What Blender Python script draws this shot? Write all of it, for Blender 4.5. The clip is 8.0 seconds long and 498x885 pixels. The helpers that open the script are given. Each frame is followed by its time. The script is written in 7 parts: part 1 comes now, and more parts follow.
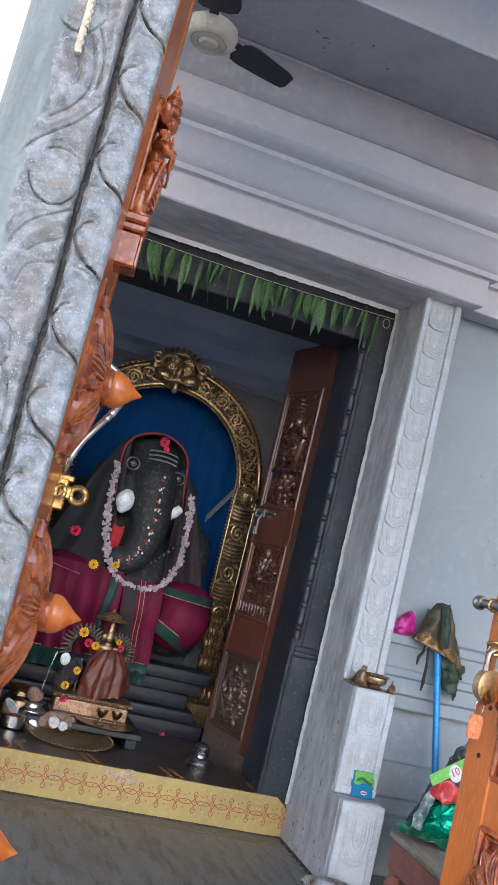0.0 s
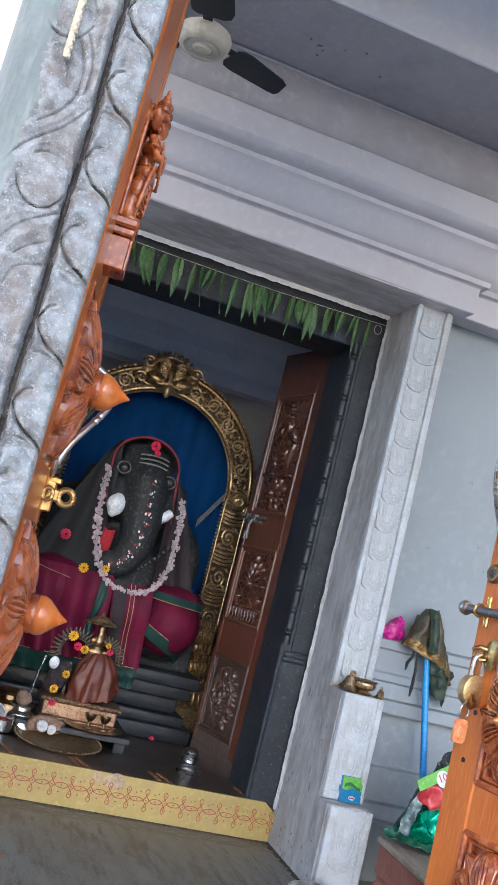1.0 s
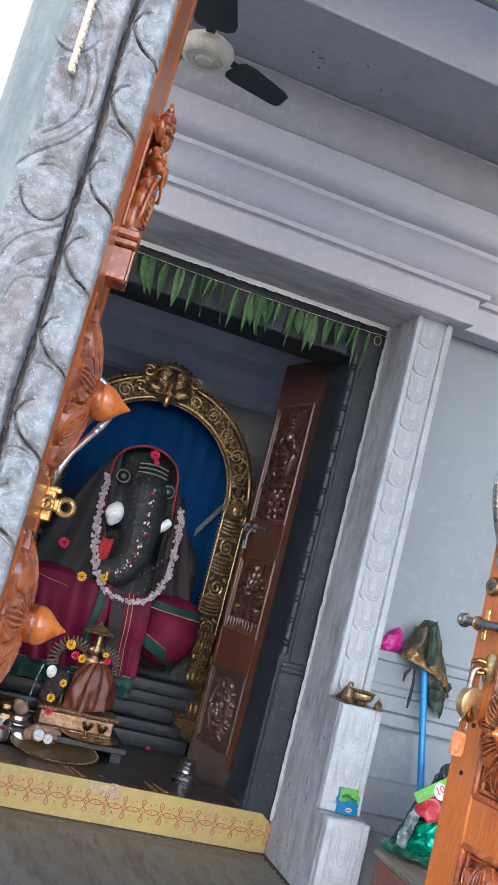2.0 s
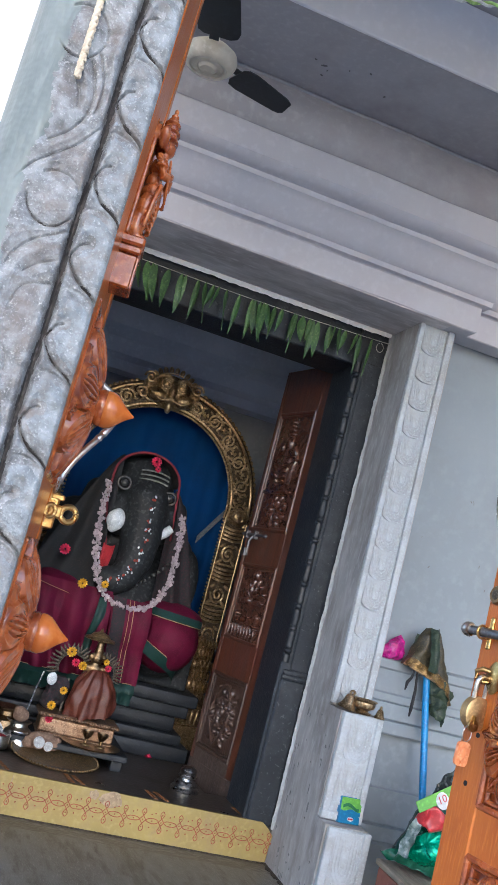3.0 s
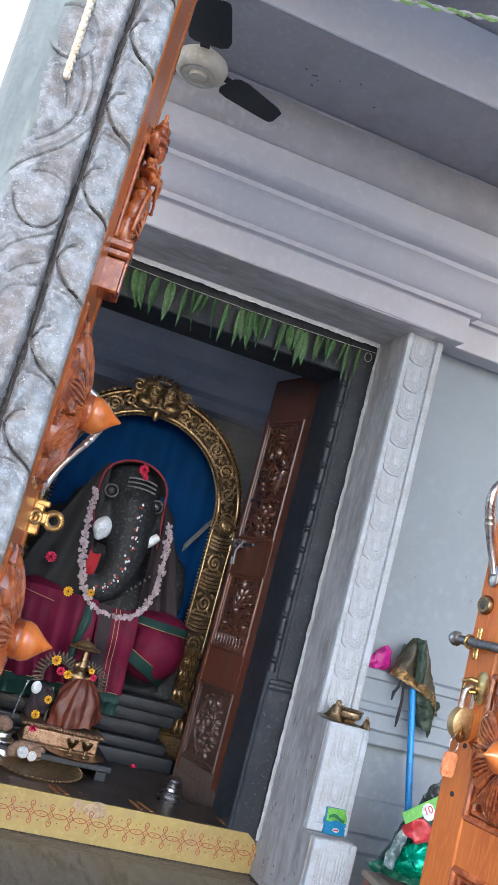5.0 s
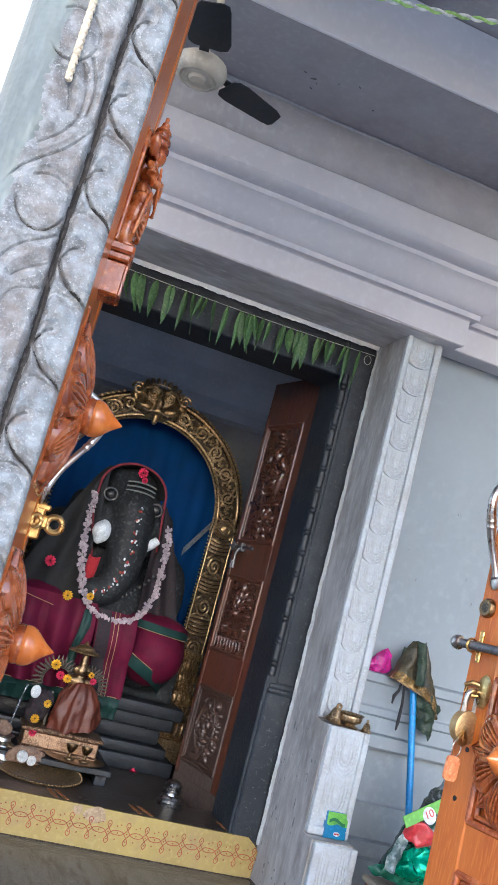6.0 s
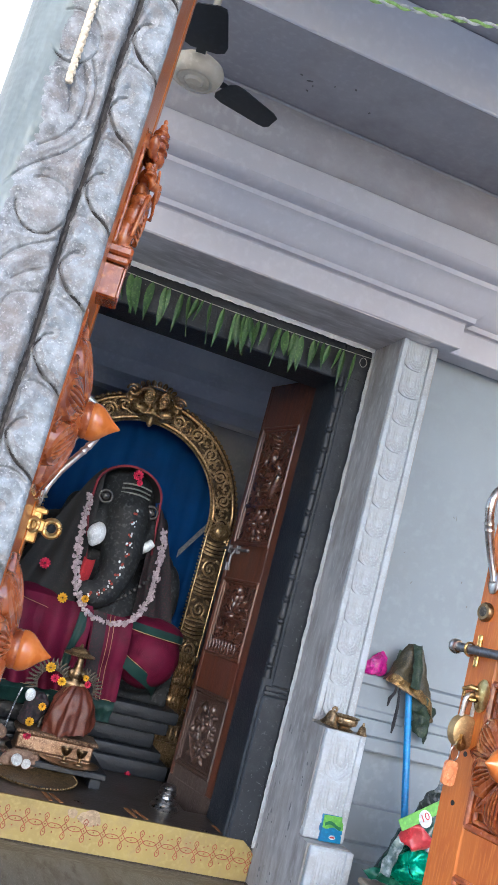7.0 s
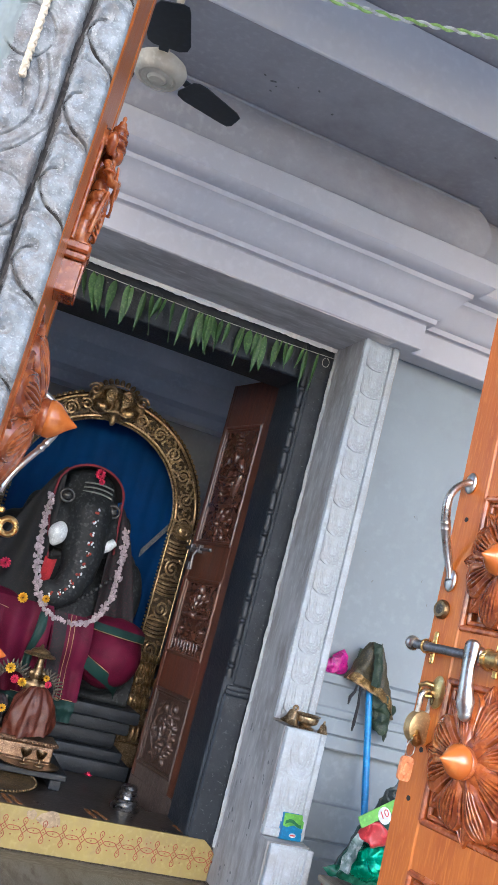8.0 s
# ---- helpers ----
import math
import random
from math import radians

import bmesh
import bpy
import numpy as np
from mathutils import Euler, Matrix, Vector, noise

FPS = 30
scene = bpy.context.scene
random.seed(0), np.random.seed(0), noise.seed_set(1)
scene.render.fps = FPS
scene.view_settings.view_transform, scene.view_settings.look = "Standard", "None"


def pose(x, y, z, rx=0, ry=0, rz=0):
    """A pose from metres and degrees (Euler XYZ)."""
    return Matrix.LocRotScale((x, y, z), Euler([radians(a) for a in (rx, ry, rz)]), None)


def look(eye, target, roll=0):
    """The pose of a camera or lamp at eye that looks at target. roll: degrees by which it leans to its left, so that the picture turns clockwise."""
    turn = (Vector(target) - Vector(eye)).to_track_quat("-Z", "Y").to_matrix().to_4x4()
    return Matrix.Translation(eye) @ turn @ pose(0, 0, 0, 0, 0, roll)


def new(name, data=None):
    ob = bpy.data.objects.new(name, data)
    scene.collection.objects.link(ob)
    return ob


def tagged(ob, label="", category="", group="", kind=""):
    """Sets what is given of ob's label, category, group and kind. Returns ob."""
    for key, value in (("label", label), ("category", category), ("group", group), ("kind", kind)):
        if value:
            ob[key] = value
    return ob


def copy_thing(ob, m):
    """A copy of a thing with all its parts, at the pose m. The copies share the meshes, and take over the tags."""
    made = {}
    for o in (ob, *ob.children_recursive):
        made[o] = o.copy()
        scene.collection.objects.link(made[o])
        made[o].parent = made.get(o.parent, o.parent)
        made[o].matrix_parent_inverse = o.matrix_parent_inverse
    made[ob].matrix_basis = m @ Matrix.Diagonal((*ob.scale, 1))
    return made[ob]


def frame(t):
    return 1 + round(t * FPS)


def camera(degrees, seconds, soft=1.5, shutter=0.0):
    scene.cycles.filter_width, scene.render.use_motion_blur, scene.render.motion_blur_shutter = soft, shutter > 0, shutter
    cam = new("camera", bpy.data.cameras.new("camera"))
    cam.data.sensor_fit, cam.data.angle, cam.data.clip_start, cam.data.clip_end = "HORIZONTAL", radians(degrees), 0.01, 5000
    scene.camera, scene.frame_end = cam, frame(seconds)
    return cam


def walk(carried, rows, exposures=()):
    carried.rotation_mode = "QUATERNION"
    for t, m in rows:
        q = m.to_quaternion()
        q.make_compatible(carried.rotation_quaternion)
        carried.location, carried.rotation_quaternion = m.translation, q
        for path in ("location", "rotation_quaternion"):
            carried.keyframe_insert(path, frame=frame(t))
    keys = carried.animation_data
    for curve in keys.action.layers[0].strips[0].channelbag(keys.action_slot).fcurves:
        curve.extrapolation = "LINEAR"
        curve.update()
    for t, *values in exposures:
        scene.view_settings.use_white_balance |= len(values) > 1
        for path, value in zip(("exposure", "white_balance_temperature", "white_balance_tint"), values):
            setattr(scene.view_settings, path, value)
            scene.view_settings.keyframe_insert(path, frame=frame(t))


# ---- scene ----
cam = camera(31.2, 8.0)
PATH = [
    (0, (-1.398, -3.49, 0.954), (-0.911, -1.571, 1.235), 13.8),
    (0.5, (-1.394, -3.493, 0.953), (-0.902, -1.575, 1.24), 13.9),
    (1, (-1.392, -3.498, 0.953), (-0.893, -1.584, 1.249), 14.2),
    (1.5, (-1.393, -3.502, 0.954), (-0.894, -1.59, 1.261), 14.5),
    (3, (-1.398, -3.493, 0.956), (-0.908, -1.582, 1.286), 14.8),
    (3.5, (-1.398, -3.492, 0.956), (-0.904, -1.584, 1.293), 15.1),
    (4, (-1.397, -3.492, 0.956), (-0.897, -1.586, 1.3), 15.2),
    (4.5, (-1.395, -3.489, 0.955), (-0.887, -1.587, 1.306), 15.2),
    (6, (-1.398, -3.48, 0.954), (-0.888, -1.581, 1.318), 15.0),
    (6.5, (-1.401, -3.478, 0.956), (-0.884, -1.581, 1.323), 15.0),
    (7, (-1.403, -3.474, 0.956), (-0.882, -1.579, 1.327), 15.0),
    (7.5, (-1.397, -3.479, 0.956), (-0.832, -1.598, 1.338), 14.9),
    (8, (-1.394, -3.479, 0.955), (-0.801, -1.609, 1.346), 14.8),
]
walk(cam, [(t, look(eye, target, roll)) for t, eye, target, roll in PATH], exposures=[(0.0, 1.69, 5600, 14), (1.0, 1.80, 5600, 14), (1.5, 1.86, 5600, 14), (3.0, 1.70, 5600, 14), (3.5, 1.70, 5600, 14), (4.5, 1.82, 5600, 14), (6.0, 1.89, 5600, 14), (8.0, 1.93, 5600, 14)])

# ---- world and sun: bright hazy daylight from the open front of the building ----
world = bpy.data.worlds.new("world")
scene.world = world
world.use_nodes = True
wn, wl = world.node_tree.nodes, world.node_tree.links
sky = wn.new("ShaderNodeTexSky")
sky.sky_type = "NISHITA"
sky.sun_disc = False
sky.sun_elevation = radians(24)
sky.sun_rotation = radians(195)
sky.dust_density = 1.0
wn["Background"].inputs["Strength"].default_value = 0.15
wl.new(sky.outputs["Color"], wn["Background"].inputs["Color"])
sun = new("sun", bpy.data.lights.new("sun", "SUN"))
sun.data.energy = 0.28
sun.data.angle = radians(40)
sun.data.color = (1.0, 0.985, 0.96)
sun.matrix_world = look((-2.6, -10, 4.4), (0, 0, 0))


# ---- materials ----
def mat(name, base, dark=None, light=None, rough=0.6, metal=0.0, big=3.0, fine=60.0, bump=0.15, spec=0.5,
        coat=0.0, stretch=(1, 1, 1), rough_var=0.12, random_tint=0.0, cover=(0.5, 0.72), dist=0.004, stain=None):
    """A node material: two scales of noise mix dark, base and light; fine noise gives relief; stain: (colour, scale, amount) for wide patches."""
    m = bpy.data.materials.new(name)
    m.use_nodes = True
    n, k = m.node_tree.nodes, m.node_tree.links
    b = n["Principled BSDF"]
    dark = dark or tuple(c * 0.62 for c in base)
    light = light or tuple(min(1, c * 1.28) for c in base)
    tc = n.new("ShaderNodeTexCoord")
    mp = n.new("ShaderNodeMapping")
    mp.inputs["Scale"].default_value = stretch
    k.new(tc.outputs["Object"], mp.inputs["Vector"])
    n1, n2 = n.new("ShaderNodeTexNoise"), n.new("ShaderNodeTexNoise")
    n1.inputs["Scale"].default_value, n1.inputs["Detail"].default_value = big, 6
    n2.inputs["Scale"].default_value, n2.inputs["Detail"].default_value = fine, 5
    for q in (n1, n2):
        k.new(mp.outputs["Vector"], q.inputs["Vector"])
    r1, r2 = n.new("ShaderNodeValToRGB"), n.new("ShaderNodeValToRGB")
    r1.color_ramp.elements[0].position, r1.color_ramp.elements[1].position = 0.35, 0.62
    r1.color_ramp.elements[0].color, r1.color_ramp.elements[1].color = (*dark, 1), (*base, 1)
    r2.color_ramp.elements[0].position, r2.color_ramp.elements[1].position = cover
    r2.color_ramp.elements[0].color, r2.color_ramp.elements[1].color = (0, 0, 0, 1), (1, 1, 1, 1)
    k.new(n1.outputs["Fac"], r1.inputs["Fac"])
    k.new(n2.outputs["Fac"], r2.inputs["Fac"])
    mx = n.new("ShaderNodeMix")
    mx.data_type = "RGBA"
    k.new(r2.outputs["Color"], mx.inputs["Factor"])
    k.new(r1.outputs["Color"], mx.inputs["A"])
    mx.inputs["B"].default_value = (*light, 1)
    out = mx.outputs["Result"]
    if stain:
        n3, r3 = n.new("ShaderNodeTexNoise"), n.new("ShaderNodeMapRange")
        n3.inputs["Scale"].default_value, n3.inputs["Detail"].default_value, n3.inputs["Roughness"].default_value = stain[1], 8, 0.68
        k.new(mp.outputs["Vector"], n3.inputs["Vector"])
        r3.inputs["From Min"].default_value, r3.inputs["From Max"].default_value, r3.inputs["To Max"].default_value = 0.48, 0.66, stain[2]
        k.new(n3.outputs["Fac"], r3.inputs["Value"])
        sx = n.new("ShaderNodeMix")
        sx.data_type = "RGBA"
        k.new(r3.outputs["Result"], sx.inputs["Factor"])
        k.new(out, sx.inputs["A"])
        sx.inputs["B"].default_value = (*stain[0], 1)
        out = sx.outputs["Result"]
    if random_tint:
        oi = n.new("ShaderNodeObjectInfo")
        hs = n.new("ShaderNodeHueSaturation")
        mr = n.new("ShaderNodeMapRange")
        mr.inputs["To Min"].default_value, mr.inputs["To Max"].default_value = 1 - random_tint, 1 + random_tint
        k.new(oi.outputs["Random"], mr.inputs["Value"])
        k.new(mr.outputs["Result"], hs.inputs["Value"])
        k.new(out, hs.inputs["Color"])
        out = hs.outputs["Color"]
    k.new(out, b.inputs["Base Color"])
    rr = n.new("ShaderNodeMapRange")
    rr.inputs["To Min"].default_value, rr.inputs["To Max"].default_value = max(0.03, rough - rough_var), min(1, rough + rough_var)
    k.new(n1.outputs["Fac"], rr.inputs["Value"])
    k.new(rr.outputs["Result"], b.inputs["Roughness"])
    b.inputs["Metallic"].default_value = metal
    b.inputs["Specular IOR Level"].default_value = spec
    b.inputs["Coat Weight"].default_value = coat
    b.inputs["Coat Roughness"].default_value = 0.16
    if bump:
        bp = n.new("ShaderNodeBump")
        bp.inputs["Strength"].default_value, bp.inputs["Distance"].default_value = bump, dist
        k.new(n2.outputs["Fac"], bp.inputs["Height"])
        k.new(bp.outputs["Normal"], b.inputs["Normal"])
    return m


PAINT = mat("white_paint", (0.515, 0.502, 0.53), dark=(0.455, 0.445, 0.472), light=(0.52, 0.51, 0.537), rough=0.75, big=1.6, fine=35, bump=0.12, stain=((0.45, 0.43, 0.455), 5, 0.4))
# Lighter copy of the cornice white, offsets the beam's shading on the step.
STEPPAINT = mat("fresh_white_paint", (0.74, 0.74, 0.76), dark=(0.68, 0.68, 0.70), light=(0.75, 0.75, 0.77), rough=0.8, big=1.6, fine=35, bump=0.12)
# Bluish wall white, lowered in colour to carry the shade on this side.
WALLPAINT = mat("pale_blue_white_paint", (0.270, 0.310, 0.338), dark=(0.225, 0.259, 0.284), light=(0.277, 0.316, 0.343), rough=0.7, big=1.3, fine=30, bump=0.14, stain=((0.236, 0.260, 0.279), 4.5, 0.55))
CARVED = mat("carved_white_paint", (0.455, 0.50, 0.53), dark=(0.36, 0.375, 0.385), light=(0.49, 0.53, 0.555), rough=0.65, big=11, fine=110, bump=0.5, stain=((0.33, 0.31, 0.285), 8, 0.5))
WHITEWASH = mat("whitewash", (0.87, 0.87, 0.86), dark=(0.82, 0.82, 0.81), rough=0.85, big=2, fine=50, bump=0.2)
CEMENT = mat("worn_cement", (0.44, 0.435, 0.43), dark=(0.30, 0.295, 0.29), light=(0.50, 0.50, 0.50), rough=0.8, big=7, fine=30, bump=0.6, stretch=(1, 1.6, 0.6), cover=(0.5, 0.75), stain=((0.21, 0.185, 0.16), 4, 0.75))
SOFFIT = mat("streaked_cement", (0.64, 0.60, 0.59), dark=(0.45, 0.415, 0.405), light=(0.70, 0.665, 0.66), rough=0.8, big=5, fine=26, bump=0.5, stretch=(0.6, 1.6, 1), stain=((0.32, 0.285, 0.27), 6, 0.6))
# Grey ceiling paint, darkened further to offset the bounce from below.
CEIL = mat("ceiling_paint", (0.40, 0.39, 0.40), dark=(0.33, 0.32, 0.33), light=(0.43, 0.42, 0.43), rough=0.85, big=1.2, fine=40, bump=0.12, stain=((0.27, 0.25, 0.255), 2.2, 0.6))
# Cornice white in a darker copy; the frieze's shade is in this colour.
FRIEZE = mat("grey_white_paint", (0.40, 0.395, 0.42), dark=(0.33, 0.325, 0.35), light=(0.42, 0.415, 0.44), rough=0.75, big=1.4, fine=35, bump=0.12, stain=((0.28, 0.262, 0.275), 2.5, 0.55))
FLOOR = mat("slate_floor", (0.208, 0.200, 0.168), dark=(0.135, 0.130, 0.108), light=(0.255, 0.245, 0.212), rough=0.42, big=7, fine=110, bump=0.6, random_tint=0.05, stretch=(2.2, 0.45, 1), cover=(0.55, 0.72), stain=((0.078, 0.060, 0.040), 13, 0.8))
FLOORBAND = mat("brown_slate_band", (0.15, 0.135, 0.108), dark=(0.09, 0.08, 0.062), light=(0.21, 0.195, 0.165), rough=0.42, big=9, fine=40, bump=0.6, stretch=(0.7, 2.0, 1), cover=(0.5, 0.64), stain=((0.085, 0.06, 0.036), 5, 0.8))
WORNWOOD = mat("worn_grey_teak", (0.105, 0.078, 0.064), dark=(0.06, 0.043, 0.036), light=(0.16, 0.13, 0.115), rough=0.5, big=12, fine=60, bump=0.35, stretch=(5, 5, 0.6))
# Shrine back wall, in a darker tone than the other shrine walls.
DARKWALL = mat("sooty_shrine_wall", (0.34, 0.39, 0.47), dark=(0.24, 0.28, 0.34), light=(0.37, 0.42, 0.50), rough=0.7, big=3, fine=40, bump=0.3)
GRANITE = mat("black_granite", (0.022, 0.028, 0.036), dark=(0.014, 0.019, 0.026), light=(0.12, 0.127, 0.135), rough=0.5, spec=0.4, big=9, fine=85, bump=0.7, cover=(0.645, 0.74), stain=((0.052, 0.058, 0.066), 6, 0.6))
BEADSTONE = mat("oiled_black_granite", (0.017, 0.021, 0.027), dark=(0.011, 0.014, 0.018), light=(0.05, 0.055, 0.06), rough=0.42, spec=0.5, big=20, fine=110, bump=0.6, cover=(0.6, 0.74))
# Shrine stone raised far above its dark look to stand in for missing light.
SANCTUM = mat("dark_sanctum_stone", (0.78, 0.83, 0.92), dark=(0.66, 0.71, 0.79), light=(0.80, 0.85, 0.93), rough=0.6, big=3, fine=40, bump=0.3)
PLAINSTONE = mat("plain_weathered_stone", (0.155, 0.178, 0.165), dark=(0.11, 0.128, 0.118), light=(0.18, 0.205, 0.19), rough=0.5, big=14, fine=90, bump=0.3, dist=0.002, stretch=(2, 2, 0.5), stain=((0.25, 0.275, 0.265), 9, 0.35))
# Groove stone: recess shade painted in together with grime.
JAMBGROOVE = mat("grimy_groove", (0.058, 0.053, 0.050), dark=(0.03, 0.028, 0.027), light=(0.115, 0.106, 0.10), rough=0.8, big=45, fine=170, bump=0.4)
JAMB = mat("grey_blue_stone", (0.250, 0.260, 0.260), dark=(0.105, 0.105, 0.103), light=(0.385, 0.388, 0.38), rough=0.46, cover=(0.55, 0.74), big=95, fine=480, bump=0.7, dist=0.0018, stain=((0.135, 0.112, 0.098), 38, 0.85))
LEAFSTONE = mat("pale_blue_worn_stone", (0.222, 0.248, 0.260), dark=(0.115, 0.124, 0.128), light=(0.345, 0.357, 0.36), rough=0.47, cover=(0.56, 0.74), big=85, fine=460, bump=0.65, dist=0.0018, stain=((0.14, 0.118, 0.102), 36, 0.8))
WOOD = mat("varnished_teak", (0.54, 0.160, 0.020), dark=(0.42, 0.105, 0.012), light=(0.60, 0.195, 0.028), rough=0.32, big=8, fine=50, bump=0.2, coat=0.25, spec=0.35, stretch=(5, 5, 0.6), stain=((0.34, 0.075, 0.010), 4, 0.4))
WOODCARVE = mat("varnished_carving", (0.42, 0.105, 0.023), dark=(0.20, 0.040, 0.011), light=(0.54, 0.165, 0.040), rough=0.26, big=26, fine=90, bump=0.3, coat=0.7)
BUDWOOD = mat("polished_orange_wood", (0.60, 0.17, 0.028), dark=(0.46, 0.115, 0.018), light=(0.66, 0.22, 0.05), rough=0.22, big=18, fine=60, bump=0.05, coat=0.6)
FIGUREWOOD = mat("glossy_varnished_carving", (0.47, 0.13, 0.026), dark=(0.24, 0.05, 0.012), light=(0.60, 0.20, 0.05), rough=0.26, big=26, fine=90, bump=0.25, coat=0.8)
DARKWOOD = mat("dark_teak", (0.140, 0.046, 0.024), dark=(0.075, 0.026, 0.015), light=(0.185, 0.068, 0.036), rough=0.33, big=10, fine=60, bump=0.2, coat=0.7, stretch=(5, 5, 0.5), stain=((0.085, 0.050, 0.038), 1.9, 0.65))
CARVEDTEAK = mat("oiled_dark_carving", (0.098, 0.036, 0.021), dark=(0.045, 0.018, 0.012), light=(0.16, 0.068, 0.042), rough=0.28, big=40, fine=120, bump=0.3, coat=0.8)
GREYTEAK = mat("greyed_teak", (0.078, 0.044, 0.032), dark=(0.042, 0.024, 0.018), light=(0.115, 0.074, 0.057), rough=0.38, big=12, fine=60, bump=0.3, coat=0.5, stretch=(4, 4, 0.8))
GOLD = mat("aged_gold", (0.43, 0.31, 0.165), dark=(0.22, 0.155, 0.08), light=(0.68, 0.53, 0.33), rough=0.32, metal=0.8, big=70, fine=120, bump=0.3)
BRASS = mat("old_brass", (0.62, 0.42, 0.16), dark=(0.33, 0.20, 0.07), light=(0.80, 0.60, 0.28), rough=0.3, metal=1.0, big=30, fine=150, bump=0.1)
DIMBRASS = mat("dull_brass", (0.26, 0.18, 0.085), dark=(0.13, 0.085, 0.04), light=(0.46, 0.34, 0.18), rough=0.4, metal=0.7, big=40, fine=150, bump=0.25)
PLINTHBRASS = mat("rosy_brass", (0.36, 0.225, 0.14), dark=(0.17, 0.10, 0.06), light=(0.58, 0.42, 0.28), rough=0.36, metal=0.75, big=60, fine=170, bump=0.4)
DARKMAROON = mat("dark_patterned_cloth", (0.019, 0.018, 0.021), dark=(0.012, 0.012, 0.014), light=(0.060, 0.016, 0.026), rough=0.8, big=16, fine=120, bump=0.3)
BRONZE = mat("dull_bronze", (0.28, 0.19, 0.10), dark=(0.12, 0.08, 0.045), light=(0.42, 0.30, 0.16), rough=0.4, metal=1.0, big=30, fine=150, bump=0.15)
# Ground of the arch: recess shade painted as a darker gold.
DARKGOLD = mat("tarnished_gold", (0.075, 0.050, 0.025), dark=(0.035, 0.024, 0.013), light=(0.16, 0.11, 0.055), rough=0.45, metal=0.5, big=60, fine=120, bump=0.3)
BELLBRASS = mat("handled_brass", (0.31, 0.215, 0.115), dark=(0.13, 0.085, 0.045), light=(0.50, 0.38, 0.22), rough=0.34, metal=0.85, big=40, fine=150, bump=0.15)
STEEL = mat("worn_steel", (0.70, 0.68, 0.64), dark=(0.44, 0.40, 0.34), light=(0.84, 0.83, 0.81), rough=0.3, metal=1.0, big=30, fine=200, bump=0.05)
DULLSTEEL = mat("grey_iron_rod", (0.25, 0.25, 0.26), dark=(0.15, 0.15, 0.16), rough=0.45, metal=0.9, big=30, fine=200, bump=0.1)
SILVER = mat("silver", (0.72, 0.72, 0.73), dark=(0.45, 0.45, 0.47), rough=0.25, metal=1.0, big=30, fine=150, bump=0.1)
IDOL = mat("oiled_black_stone", (0.020, 0.023, 0.025), dark=(0.012, 0.014, 0.016), light=(0.055, 0.060, 0.063), rough=0.6, big=18, fine=60, bump=0.7, spec=0.28, cover=(0.53, 0.70))
MAROON = mat("maroon_silk", (0.118, 0.006, 0.030), dark=(0.072, 0.004, 0.018), light=(0.14, 0.009, 0.039), rough=0.65, spec=0.2, big=12, fine=260, bump=0.25)
GREENSILK = mat("green_silk_border", (0.008, 0.043, 0.037), dark=(0.005, 0.028, 0.024), light=(0.013, 0.06, 0.05), rough=0.6, big=12, fine=260, bump=0.2)
ZARI = mat("gold_thread", (0.50, 0.34, 0.18), rough=0.5, metal=0.4, big=40, fine=300, bump=0.1)
BROWNSILK = mat("brown_satin", (0.115, 0.027, 0.013), dark=(0.06, 0.013, 0.007), light=(0.16, 0.042, 0.022), rough=0.48, big=14, fine=200, bump=0.1)
BLUECLOTH = mat("blue_cloth", (0.002, 0.043, 0.17), dark=(0.0015, 0.032, 0.125), light=(0.003, 0.052, 0.2), rough=0.85, spec=0.2, big=5, fine=300, bump=0.15)
FLOWERWHITE = mat("white_petals", (0.42, 0.355, 0.385), dark=(0.28, 0.225, 0.25), light=(0.58, 0.52, 0.54), rough=0.8, big=60, fine=200, bump=0.1, random_tint=0.2)
PINK = mat("pink_petals", (0.62, 0.03, 0.10), dark=(0.42, 0.015, 0.06), rough=0.7, big=60, fine=200, bump=0.1)
YELLOW = mat("yellow_petals", (0.72, 0.42, 0.02), dark=(0.55, 0.30, 0.01), rough=0.7, big=60, fine=200, bump=0.1)
PADBRASS = mat("brushed_brass", (0.55, 0.40, 0.20), dark=(0.40, 0.28, 0.13), rough=0.5, metal=0.85, big=30, fine=200, bump=0.15)
REDEDGE = mat("dull_red_cloth", (0.17, 0.013, 0.024), rough=0.8, big=30, fine=200, bump=0.2)
BLACKCLOTH = mat("black_cloth", (0.015, 0.017, 0.0185), dark=(0.010, 0.0115, 0.0125), light=(0.040, 0.026, 0.029), rough=0.8, big=14, fine=160, bump=0.4, cover=(0.56, 0.70))
WOVEN = mat("grey_woven_band", (0.13, 0.16, 0.19), dark=(0.07, 0.09, 0.12), light=(0.3, 0.31, 0.3), rough=0.7, big=40, fine=120, bump=0.3)
REDCLOTH = mat("red_cloth", (0.40, 0.022, 0.030), dark=(0.25, 0.012, 0.017), rough=0.8, big=30, fine=200, bump=0.2)
LEAF = mat("mango_leaf", (0.045, 0.11, 0.028), dark=(0.026, 0.066, 0.018), light=(0.09, 0.17, 0.045), rough=0.5, big=20, fine=90, bump=0.2, random_tint=0.25)
THREAD = mat("cotton_thread", (0.45, 0.44, 0.40), rough=0.9, big=40, fine=200, bump=0.1)
YELLOWPAINT = mat("turmeric_yellow_paint", (0.365, 0.278, 0.088), dark=(0.29, 0.215, 0.072), light=(0.385, 0.30, 0.11), rough=0.7, big=5, fine=60, bump=0.35, stain=((0.255, 0.18, 0.10), 10, 0.55))
REDPAINT = mat("red_oxide_paint", (0.30, 0.075, 0.04), dark=(0.22, 0.055, 0.03), rough=0.8, big=30, fine=100, bump=0.1)
ORANGEPAINT = mat("orange_paint", (0.33, 0.14, 0.04), dark=(0.12, 0.055, 0.025), rough=0.7, big=34, fine=90, bump=0.2)
